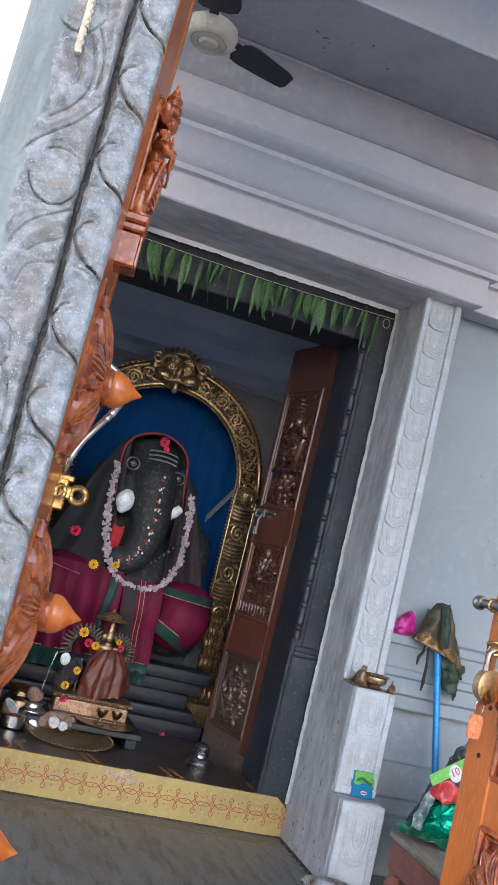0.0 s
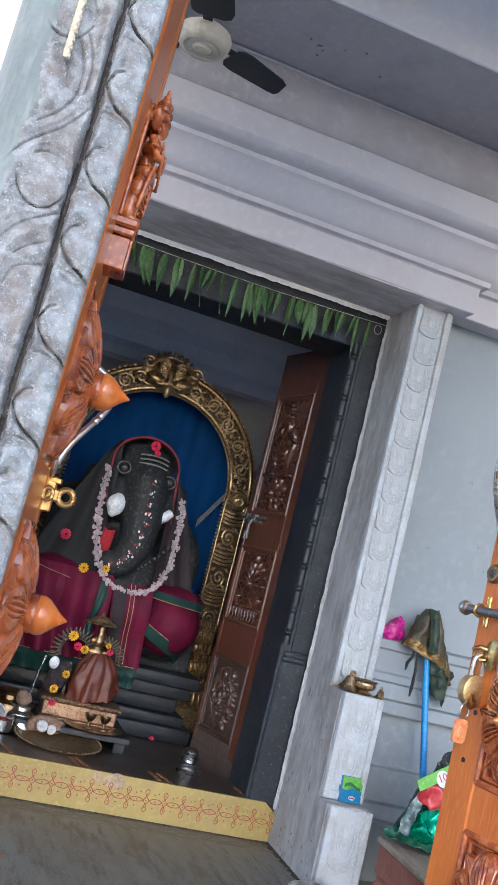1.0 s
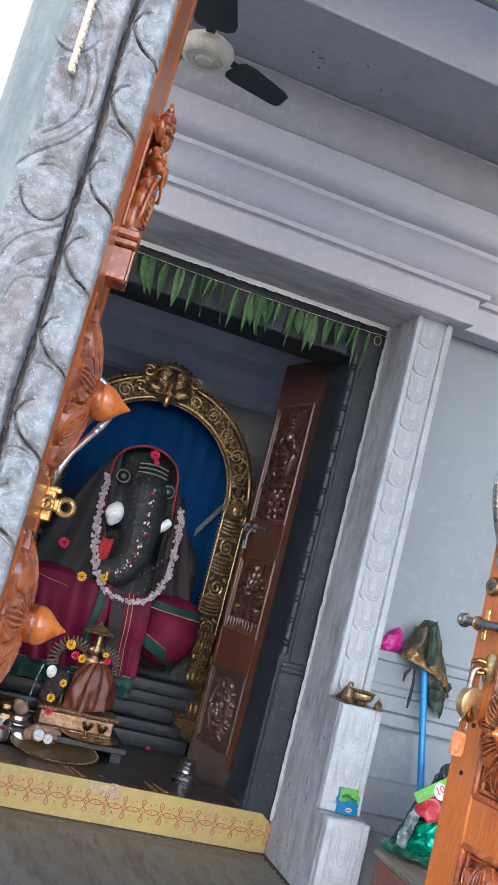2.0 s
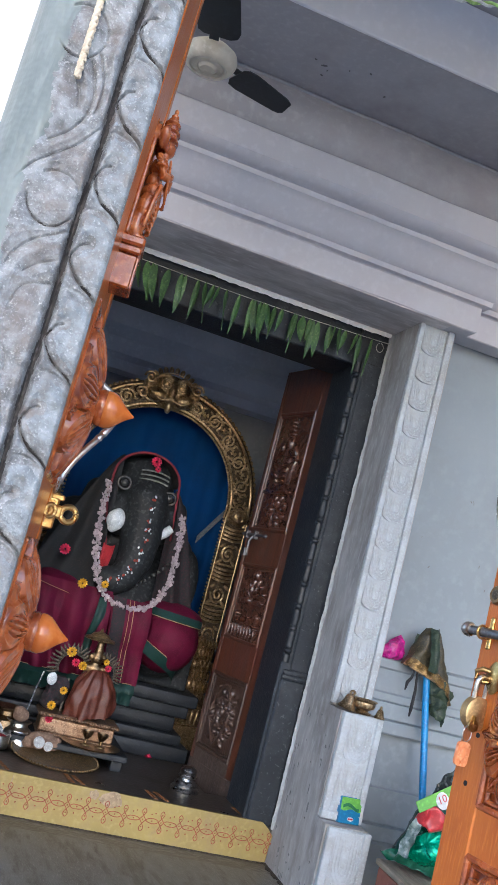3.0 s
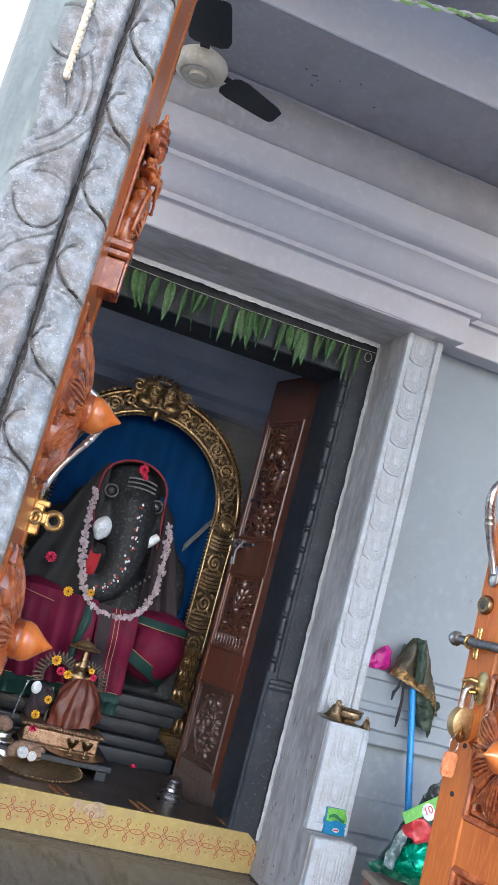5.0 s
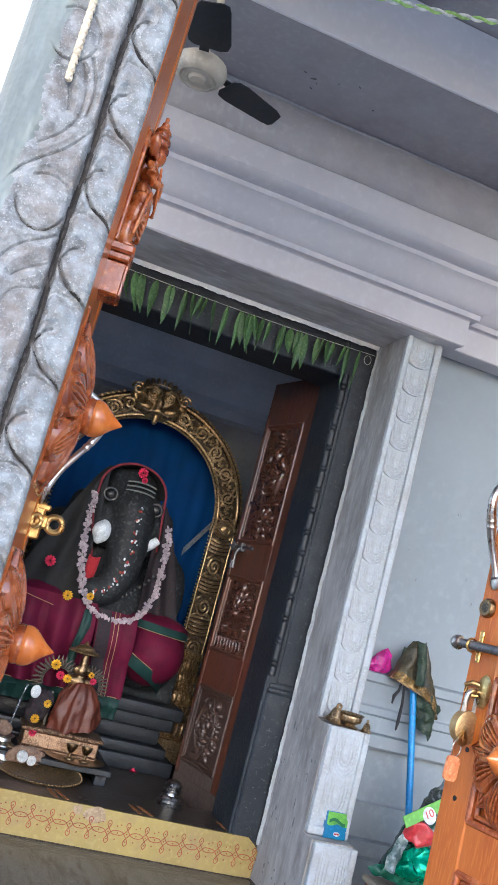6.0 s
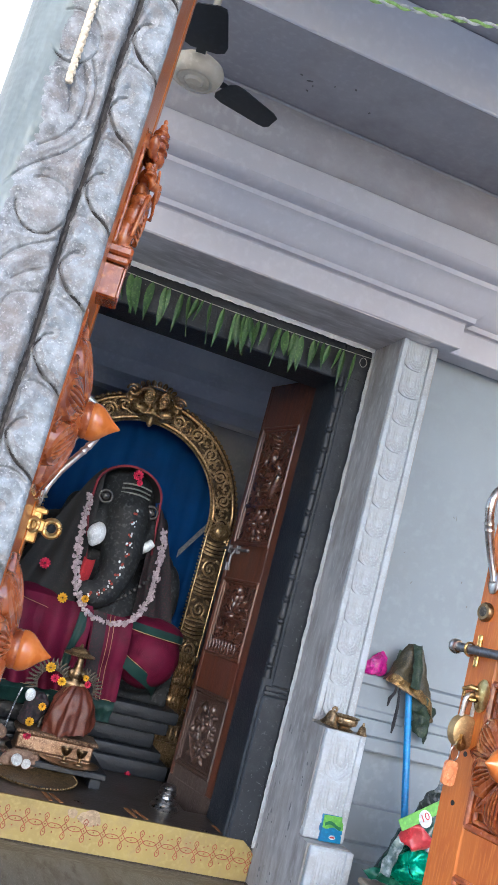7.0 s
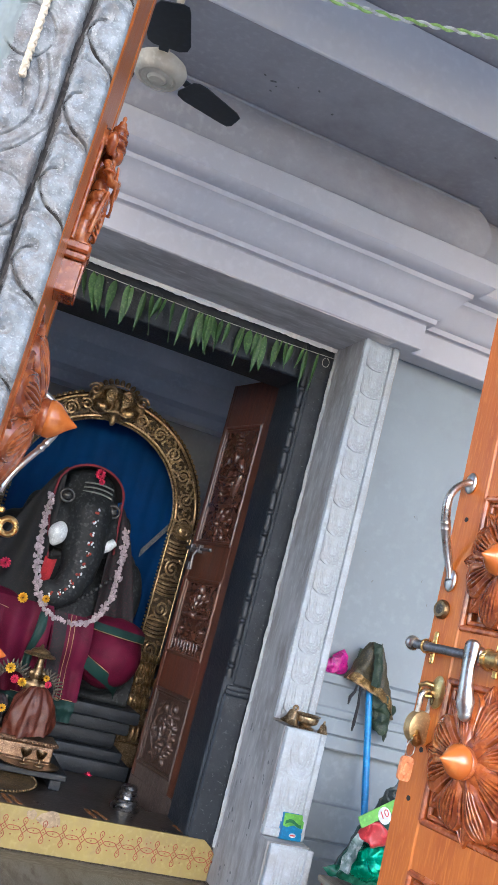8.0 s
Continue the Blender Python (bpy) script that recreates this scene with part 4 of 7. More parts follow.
part("motor", lathe([(0, -0.006), (0.026, -0.005), (0.030, 0.0), (0.034, 0.003), (0.038, 0.001), (0.052, 0.002), (0.055, 0.006), (0.060, 0.006), (0.063, 0.002), (0.075, 0.005), (0.083, 0.012), (0.09, 0.024), (0.093, 0.034), (0.088, 0.048), (0.07, 0.060), (0.04, 0.068), (0.02, 0.09), (0, 0.09)], 40, Matrix.Diagonal((0.86, 0.86, 1, 1))), FANCREAM, fan, "cream enamelled motor")
part("rod", lathe([(0, 0.085), (0.011, 0.085), (0.011, 0.70), (0.05, 0.705), (0.055, 0.75), (0, 0.75)], 16), FANCREAM, fan)


def blade():
    bm = bmesh.new()
    out = [(0.100, -0.030), (0.112, -0.047), (0.14, -0.052), (0.265, -0.040), (0.288, -0.028), (0.302, 0.030), (0.296, 0.048), (0.275, 0.054), (0.14, 0.072), (0.112, 0.066), (0.100, 0.045)]
    f = bm.faces.new([bm.verts.new((x, y, 0)) for x, y in out])
    ex = bmesh.ops.extrude_face_region(bm, geom=[f])
    bmesh.ops.translate(bm, verts=[v for v in ex["geom"] if isinstance(v, bmesh.types.BMVert)], vec=(0, 0, 0.003))
    add(bm, box(0.06, 0.15, -0.014, 0.014, 0.003, 0.008, 0.001))
    return bm


b0 = part("blade", blade(), FANBLADE, fan, "dark broad blade", pose(0, 0, 0.04, 1, 0, 21))
again(b0, fan, pose(0, 0, 0.04, 1, 0, -99))
again(b0, fan, pose(0, 0, 0.04, 1, 0, 141))


# ---- twisted cord strung under the ceiling ----
cord = thing("twisted_cord", pose(-0.84, -1.4, 2.634), "twisted white and green plastic cord strung under the ceiling", "cord")
for s, mt in ((0, CORDWHITE), (math.pi, CORDGREEN)):
    pts = []
    for i in range(401):
        x = -2.37 + 3.645 * i / 400
        a = x * 2 * math.pi / 0.085 + s
        pts.append((x, 0.0045 * math.cos(a), 0.2 * x + 0.14 * x * x + 0.0045 * math.sin(a)))
    part("strand", tube(pts, 0.0046, 6), mt, cord)


# ---- carved double door of the outer doorway ----
def petal(r0, r1, half, high, ridges, point=False):
    """A pillowy petal along x from r0 to r1 that rounds down to the board at its end and sides, with incised lengthwise grooves and a raised rim."""
    def f(u, v):
        s, r = 2 * u - 1, r0 + (r1 - r0) * v
        wedge = r * math.tan(math.pi / 8) * 1.02
        if point:
            w = min(wedge, half) * max(0.0, 1 - max(0.0, (v - 0.40) / 0.60) ** 1.5)
        else:
            w = min(wedge, half * math.sqrt(max(0.0, 1 - max(0.0, (v - 0.58) / 0.42) ** 2.2)))
        h = high * max(0.0, 1 - v ** 1.9) ** 0.75
        z = -0.014 + (h + 0.014) * (0.50 + 0.50 * math.sqrt(max(0.0, 1 - s * s))) - 0.010 * max(0.0, 0.30 - v)
        for g in range(1, ridges + 1):
            mid = (2 * g / (ridges + 1) - 1) * 0.62
            z -= 0.0050 * math.exp(-((s - mid) / 0.045) ** 2) * min(1.0, 6 * max(0.0, v - 0.20 - 0.2 * abs(mid))) * min(1.0, 8 * max(0.0, 0.97 - 0.16 * abs(mid) - v))
        z += 0.0036 * math.exp(-((abs(s) - 0.84) / 0.09) ** 2) * min(1.0, 3 * v)
        return (r, w * s, max(-0.016, z))
    bm = sheet(84, 26, f)
    ex = bmesh.ops.extrude_edge_only(bm, edges=[e for e in bm.edges if e.is_boundary])
    for v in ex["geom"]:
        if isinstance(v, bmesh.types.BMVert):
            v.co.z = -0.018
    return bm


def lotus_flower(turn):
    """Eight grooved pillowy petals round a collar, with pointed sepals between them."""
    bm = lathe([(0, -0.018), (0.06, -0.018), (0.05, 0.012), (0.03, 0.026), (0, 0.03)], 32)
    for k in range(8):
        add(bm, petal(0.045, 0.1195, 0.027, 0.010, 2, True), pose(0, 0, 0, 0, 0, 45 * k + turn))
    for k in range(8):
        add(bm, petal(0.016, 0.110, 0.0345, 0.030, 4), pose(0, 0, 0, 0, 0, 45 * k + 22.5 + turn))
    return add(bm, lathe([(0, 0.026), (0.0235, 0.026), (0.0262, 0.032), (0.0255, 0.037), (0.020, 0.040), (0, 0.040)], 28))


def bud():
    return lathe([(0, 0.034), (0.015, 0.035), (0.0205, 0.039), (0.0235, 0.0445), (0.0237, 0.050), (0.0212, 0.0575), (0.0155, 0.065), (0.0088, 0.073), (0.0042, 0.080), (0.0016, 0.0845), (0, 0.086)], 32)


LW, LT = 0.37, 0.042


def leaf_body(tops):
    """Stiles and rails round recessed panels; tops: (bottom, top) of each panel. x from the hinge, face at y = 0, back at y = LT."""
    bm = box(0, 0.068, 0, LT, 0.02, 2.1, 0.003)
    box(LW - 0.068, LW, 0, LT, 0.02, 2.1, 0.003, bm)
    z = 0.02
    for lo, hi in list(tops) + [(2.1, 2.1)]:
        box(0.0675, LW - 0.0675, 0.0015, LT - 0.0015, z, lo, 0.002, bm)
        z = hi
    return bm


def panel_parts(lo, hi):
    """A sunk board and its raised rim."""
    board = box(0.066, LW - 0.066, 0.014, LT - 0.01, lo - 0.002, hi + 0.002)
    rim = bmesh.new()
    x0, x1 = 0.070, LW - 0.070
    for i, (o, y) in enumerate(((0.0, 0.003), (0.010, 0.008))):
        q = [(x0 + o, y, lo + 0.003 + o), (x1 - o, y, lo + 0.003 + o), (x1 - o, y, hi - 0.003 - o), (x0 + o, y, hi - 0.003 - o)]
        for a, b in zip(q, q[1:] + q[:1]):
            tube([a, b], 0.006 if i == 0 else 0.0045, 8, rim)
    return board, rim


PANELS = [(0.134, 0.36), (0.432, 0.658), (0.730, 0.956), (1.037, 1.262)]


def door_leaf(name, m, label, side):
    """side +1: the carved face looks to -y of its own frame; -1 mirrors it."""
    d = thing(name, m, label, "door", "leaves of the outer door")
    flip = Matrix.Diagonal((1, side, 1, 1))

    def put(nm, bm, mt, lab="", parent=d, mm=None, angle=35):
        bm.transform(flip @ (mm if mm is not None else Matrix.Identity(4)))
        return part(nm, bm, mt, parent, lab, None, angle)
    body = put("leaf_body", leaf_body(PANELS), WOOD)
    for lo, hi in PANELS:
        bd, rim = panel_parts(lo, hi)
        pn = put("panel", bd, WOODCARVE)
        put("panel_rim", rim, WOODCARVE, "", pn)
        if hi - lo < 0.3:
            zc = (lo + hi) / 2 + (0.0 if lo < 1 else 0.0)
            base = Matrix.Translation((0.185 if side > 0 else 0.200, -0.003, zc)) @ pose(0, 0, 0, 90, 0, 0)
            put("lotus", lotus_flower(16 if side > 0 else 0), WOODCARVE, "carved lotus with ridged petals", pn, base, 62)
            put("bud", bud(), BUDWOOD, "pointed polished orange bud", pn, base @ Matrix.Translation((0, 0, -0.005)) @ Matrix.Diagonal((1.10, 1.10, 0.98, 1)))
    return d, put


a = radians(6.0)
ld, lput = door_leaf("door_leaf", Matrix.Translation((-1.318 - LW * math.sin(a), -2.10 - LW * math.cos(a), 0)) @ pose(0, 0, 1.1, 0.35, 0, 84.0) @ Matrix.Translation((0, 0, -1.1)),
                     "varnished teak door leaf with carved lotus bosses, standing open", 1)
a = radians(10.0)
rd, rput = door_leaf("door_leaf", Matrix.Translation((-0.568 + LW * math.sin(a), -2.13 - LW * math.cos(a), 0)) @ pose(0, 0, 0, 0, 0, 100.0),
                     "varnished teak door leaf with lotus bosses, bolts and padlock, half open", -1)


def carved_figure():
    """A plain standing figure shape carved in wood: tall crown, folded arms, hip and draped folds on a back plate."""
    bm = bmesh.new()
    # back plate with a stepped edge
    box(-0.033, 0.033, -0.006, 0.012, -0.01, 0.235, 0.003, bm)
    tube([(-0.030, -0.008, 0.0), (-0.030, -0.008, 0.19), (-0.022, -0.008, 0.225), (0, -0.008, 0.245), (0.022, -0.008, 0.225), (0.030, -0.008, 0.19), (0.030, -0.008, 0.0)], 0.005, 6, bm)
    # legs and cloth
    for s in (-1, 1):
        ball((s * 0.012, -0.020, 0.030), (0.014, 0.018, 0.040), bm=bm)
        ball((s * 0.013, -0.027, 0.068), (0.016, 0.019, 0.034), (8, 0, 0), bm=bm)
        ball((s * 0.012, -0.030, 0.004), (0.010, 0.018, 0.008), bm=bm)
    ball((0, -0.030, 0.098), (0.029, 0.023, 0.020), bm=bm)
    for k in range(5):
        tube([(0.027 * q, -0.032 - 0.016 * (1 - q * q), 0.036 + 0.013 * k - 0.012 * (1 - q * q)) for q in wave(-1, 1, 9)], 0.0026, 6, bm)
    tube([(0, -0.048, 0.095), (0.002, -0.049, 0.06), (0.004, -0.044, 0.02)], 0.005, 6, bm)
    # waist, chest and necklace
    ball((0, -0.026, 0.124), (0.018, 0.016, 0.020), bm=bm)
    ball((0, -0.030, 0.152), (0.025, 0.019, 0.019), bm=bm)
    tube([(0.027 * q, -0.050 + 0.016 * q * q, 0.110 - 0.003 * (1 - q * q)) for q in wave(-1, 1, 9)], 0.004, 6, bm)
    for k in (0, 1):
        tube([((0.021 - 0.006 * k) * q, -0.050 + 0.010 * q * q, 0.166 - (0.017 - 0.008 * k) * (1 - q * q)) for q in wave(-1, 1, 9)], 0.0024, 6, bm)
    # arms folded to the chest, with bangles
    for s in (-1, 1):
        tube([(s * 0.026, -0.028, 0.164), (s * 0.034, -0.034, 0.145), (s * 0.033, -0.044, 0.124), (s * 0.020, -0.056, 0.130), (s * 0.006, -0.058, 0.142)], [0.010, 0.0095, 0.0095, 0.008, 0.007], 8, bm)
        tube([(s * 0.034 + 0.010 * math.cos(t), -0.036 + 0.011 * math.sin(t), 0.140) for t in wave(0, 6.28, 12)][:-1], 0.0022, 5, bm, closed=True)
    # head, ear rings and tiered crown
    ball((0, -0.034, 0.180), (0.010, 0.010, 0.012), bm=bm)
    ball((0, -0.038, 0.197), (0.0145, 0.015, 0.017), bm=bm)
    for s in (-1, 1):
        ball((s * 0.016, -0.034, 0.190), (0.005, 0.006, 0.009), bm=bm, u=8, v=6)
    for s in (-1, 1):
        ball((s * 0.024, -0.024, 0.205), (0.010, 0.012, 0.022), (0, s * 18, 0), bm=bm)
        tube([(s * 0.028, -0.046, 0.108), (s * 0.034, -0.040, 0.07), (s * 0.030, -0.034, 0.02)], [0.005, 0.006, 0.004], 6, bm)
        tube([(s * 0.022, -0.050, 0.165), (s * 0.026, -0.056, 0.12), (s * 0.012, -0.060, 0.085), (0, -0.058, 0.078)], 0.0032, 6, bm)
    for z, r in ((0.212, 0.0240), (0.220, 0.0200), (0.229, 0.0225), (0.238, 0.0180), (0.247, 0.0185), (0.255, 0.0125), (0.264, 0.0090), (0.276, 0.0050)):
        ball((0, -0.032, z), (r, r * 0.95, 0.0060), bm=bm)
    return sculpt(bm, 0.0019, 0)


zb = 1.387
put = lput
fig = carved_figure()
put("carved_figure", fig, FIGUREWOOD, "plain standing figure carved in wood", ld, Matrix.Translation((0.185, 0.004, zb)) @ Matrix.Diagonal((1.0, 0.70, 0.74, 1)))
br = box(-0.033, 0.033, -0.045, 0.012, -0.018, 0.0, 0.004)
box(-0.031, 0.031, -0.043, 0.012, -0.034, -0.020, 0.003, br)
box(-0.027, 0.027, -0.040, 0.012, -0.10, -0.036, 0.003, br)
for i in range(12):
    box(-0.0275 + 0.0046 * i, -0.0245 + 0.0046 * i, -0.042, -0.039, -0.098, -0.04, 0, br)
put("bracket", br, WOODCARVE, "moulded bracket under the figure", ld, Matrix.Translation((0.185, 0.006, zb)) @ Matrix.Diagonal((0.95, 0.80, 0.74, 1)))
# brass keeper with a ring, and the steel pull behind it
kp = box(-0.004, 0.004, -0.014, 0.003, -0.028, 0.028, 0.0025)
box(-0.006, 0.006, -0.022, 0.0, -0.010, 0.010, 0.003, kp)
box(-0.005, 0.005, -0.020, 0.0, 0.017, 0.026, 0.002, kp)
tube([(0.0, -0.031 + 0.0115 * math.cos(t), 0.0115 * math.sin(t)) for t in wave(0, 6.28, 24)][:-1], 0.0048, 10, kp, closed=True)
kr = tube([(-0.045, -0.006 + 0.007 * math.cos(t), 0.009 * math.sin(t) - 0.002) for t in wave(0, 6.28, 20)][:-1], 0.0034, 8, closed=True)
put("small_ring", kr, BRASS, "small brass ring", ld, Matrix.Translation((0.34, 0.0, 1.005)))
put("bolt_keeper", kp, BRASS, "bright brass bolt keeper with rings", ld, Matrix.Translation((0.34, 0.0, 1.005)))


def pull(l, swell, out=0.036):
    """An S-shaped pull: it leaves the upper mount sharply and runs down to the lower one."""
    pts, rad = [], []
    for i in range(57):
        t = i / 56
        s = math.sin(math.pi * t)
        pts.append((0.006 * math.sin(2 * math.pi * t), -0.004 - out * math.sin(math.pi * t ** 2.1) ** 0.75, -l / 2 + l * t))
        rad.append(0.0060 + swell * s ** 2 + (0.003 if i in (0, 56) else 0) + (0.0012 if i in (27, 30) else 0))
    bm = tube(pts, rad, 18)
    for z in (-l / 2, l / 2):
        ball((0, -0.003, z), (0.013, 0.005, 0.019), bm=bm)
    return bm


put("door_pull", pull(0.165, -0.001, 0.054), STEEL, "curved steel pull handle", ld, Matrix.Translation((0.326, 0.0, 1.130)))
put = rput
put("door_pull", pull(0.172, 0.0018, 0.046), STEEL, "curved steel pull handle", rd, Matrix.Translation((0.342, 0.0, 1.20)))
put("lock_knob", lathe([(0, 0), (0.0165, 0), (0.0165, 0.004), (0.0135, 0.0085), (0.012, 0.0085)], 28), BRONZE, "dull bronze lock ring", rd, Matrix.Translation((0.349, 0.0, 1.064)) @ pose(0, 0, 0, 90, 0, 0))
put("lock_face", lathe([(0, 0.003), (0.0125, 0.003), (0.0115, 0.0075), (0.006, 0.0095), (0, 0.010)], 28), GREYBRONZE, "dull lock face", rd, Matrix.Translation((0.349, 0.0, 1.064)) @ pose(0, 0, 0, 90, 0, 0))
RZ = Matrix.Translation((0, 0, 0.998))
rodb = tube([(0.384, -0.02, 0), (0.12, -0.02, 0)], 0.0075, 14)
put("bolt_rod", rodb, DULLSTEEL, "grey iron bolt rod", rd, RZ)
kn = lathe([(0, -0.007), (0.010, -0.007), (0.0125, -0.003), (0.0125, 0.003), (0.010, 0.008), (0.006, 0.011), (0, 0.012)], 20, pose(0.382, -0.02, 0, 0, 90, 0))
put("bolt_end", kn, STEEL, "worn steel end of the bolt", rd, RZ)
for x, big in ((0.349, 0), (0.205, 1)):
    st = tube([(x, -0.019 - (0.015 if big else 0.0105) * math.cos(t), (0.013 if big else 0.0105) * math.sin(t)) for t in wave(-2.6, 2.6, 18)], 0.0022 if not big else 0.0045, 8)
    for zz in (-0.007, 0.007):
        tube([(x, 0.0, zz), (x, -0.008, zz)], 0.0034, 8, st)
    box(x - 0.005, x + 0.005, -0.003, 0, -0.026, 0.028, 0.002, st)
    if big:
        add(st, lathe([(0.010, -0.011), (0.0140, -0.011), (0.0150, -0.006), (0.0140, 0.0), (0.0150, 0.006), (0.0140, 0.011), (0.010, 0.011)], 20, pose(x - 0.014, -0.02, 0, 0, 90, 0)))
    put("bolt_staple", st, BRASS, "brass bolt staple", rd, RZ)
hd = tube([(0.228, -0.034, 0.017), (0.226, -0.037, 0.004), (0.223, -0.040, -0.018), (0.218, -0.042, -0.045), (0.213, -0.042, -0.070), (0.211, -0.040, -0.086)], [0.014, 0.0145, 0.0115, 0.0125, 0.0165, 0.0125], 14, flat=(Vector((0, 1, 0)), 0.7))
ball((0.227, -0.02, 0.002), (0.014, 0.015, 0.016), bm=hd)
ball((0.228, -0.034, 0.016), (0.0138, 0.0105, 0.009), bm=hd)
ball((0.211, -0.040, -0.086), (0.0125, 0.009, 0.0125), bm=hd)
put("bolt_handle", hd, STEEL, "flattened steel bolt handle", rd, RZ)
hp = lathe([(0, 0), (0.015, 0), (0.017, 0.003), (0.012, 0.006), (0, 0.007)], 20, pose(0.318, 0, 0, 90, 0, 0) @ Matrix.Diagonal((1, 1.6, 1, 1)))
tube([(0.325, 0, 0.008), (0.336, -0.012, 0.010), (0.345, -0.018, 0.004), (0.343, -0.016, -0.006), (0.333, -0.010, -0.010), (0.325, 0, -0.008)], 0.0042, 10, hp)
put("hasp", hp, BRASS, "brass hasp plate and eye", rd, Matrix.Translation((0, 0, 0.93)))
for u, z in ((0.336, 0.757), (0.337, 1.222), (0.33, 0.835)):
    put("nail_hole", lathe([(0, -0.0005), (0.0038, -0.0005), (0.0044, 0.0012), (0, 0.0012)], 12), CORDDARK, "dark nail hole", rd, Matrix.Translation((u, 0.0, z)) @ pose(0, 0, 0, 90, 0, 0))


# padlock with its key and tag, hung from the hasp
def padlock(m):
    p = thing("padlock", m, "round brass padlock hanging open from the hasp", "padlock")
    part("lock_body", lathe([(0, -0.010), (0.022, -0.010), (0.0265, -0.007), (0.0275, 0), (0.0265, 0.007), (0.022, 0.010), (0, 0.010)], 36, pose(0, 0, -0.026, 90, 0, 0)), PADBRASS, p)
    pts = [(-0.011, 0, -0.012), (-0.011, 0, 0.022)] + [(0.011 * math.cos(t), 0, 0.022 + 0.012 * math.sin(t)) for t in wave(math.pi, 0, 12)] + [(0.011, 0, 0.0)]
    part("shackle", tube(pts, 0.0042, 10), STEEL, p, "steel shackle")
    k = lathe([(0, -0.0016), (0.010, -0.0016), (0.010, 0.0016), (0, 0.0016)], 16, pose(-0.012, -0.014, -0.046, 90, 0, 0))
    box(-0.014, -0.010, -0.016, -0.008, -0.046, -0.030, 0, k)
    part("key", k, BRASS, p, "small brass key")
    part("key_ring", tube([(-0.020 + 0.009 * math.cos(t), -0.014, -0.060 + 0.013 * math.sin(t)) for t in wave(0, 6.28, 24)][:-1], 0.0011, 6, closed=True), STEEL, p, "thin steel ring")
    tg = bmesh.new()
    ring = []
    for cx, cz, a0 in ((0.006, 0.012, 0), (-0.006, 0.012, 90), (-0.006, -0.012, 180), (0.006, -0.012, 270)):
        ring += [(cx + 0.007 * math.cos(radians(a0 + w)), cz + 0.007 * math.sin(radians(a0 + w))) for w in (0, 30, 60, 90)]
    f = tg.faces.new([tg.verts.new((-0.021 + x, -0.012, -0.092 + z)) for x, z in ring])
    ex = bmesh.ops.extrude_face_region(tg, geom=[f])
    bmesh.ops.translate(tg, verts=[v for v in ex["geom"] if isinstance(v, bmesh.types.BMVert)], vec=(0, -0.005, 0))
    ball((-0.021, -0.0172, -0.092), (0.0065, 0.0015, 0.011), bm=tg)
    part("key_tag", tg, PEACH, p, "translucent orange plastic tag")
    return p


mr = rd.matrix_basis
hook = mr @ Vector((0.345, 0.018, 0.902))
padlock(pose(hook.x + 0.009, hook.y - 0.01, hook.z - 0.008, 0, 3, 12))


# ---- rope hanging on the carved upright ----
rp = bmesh.new()
for s in range(3):
    pts = []
    for i in range(421):
        z = 1.340 + 0.8 * i / 420
        a = z * 2 * math.pi / 0.022 + s * 2.094
        pts.append((-1.437 + 0.0014 * math.cos(a), -2.7565 + 0.0014 * math.sin(a), z))
    tube(pts, 0.0021, 8, rp)
whole("rope", rp, ROPE, "frayed cream twisted rope hanging against the stone", "rope")


# ---- the shrine: pedestal, idol, arch and offerings ----
ped = thing("pedestal", pose(-0.70, 1.14, 0.10), "dark stepped stone pedestal under the idol", "pedestal")
for x, y, z0, z1, bv in ((0.52, -0.28, 0.0, 0.07, 0.008), (0.48, -0.24, 0.07, 0.12, 0.01), (0.44, -0.20, 0.12, 0.20, 0.02), (0.48, -0.24, 0.20, 0.26, 0.01), (0.51, -0.27, 0.26, 0.32, 0.012)):
    part("step", box(-x, x, y, 0.28, z0, z1, bv, seg=2), BEADSTONE, ped)


def rings_along(pts, radii, bm, k=14):
    p = [Vector(q) for q in pts]
    for a, b, ra, rb in zip(p, p[1:], radii, radii[1:]):
        for i in range(5):
            t = i / 5
            ball(a.lerp(b, t), ra + (rb - ra) * t, bm=bm, u=k, v=9)


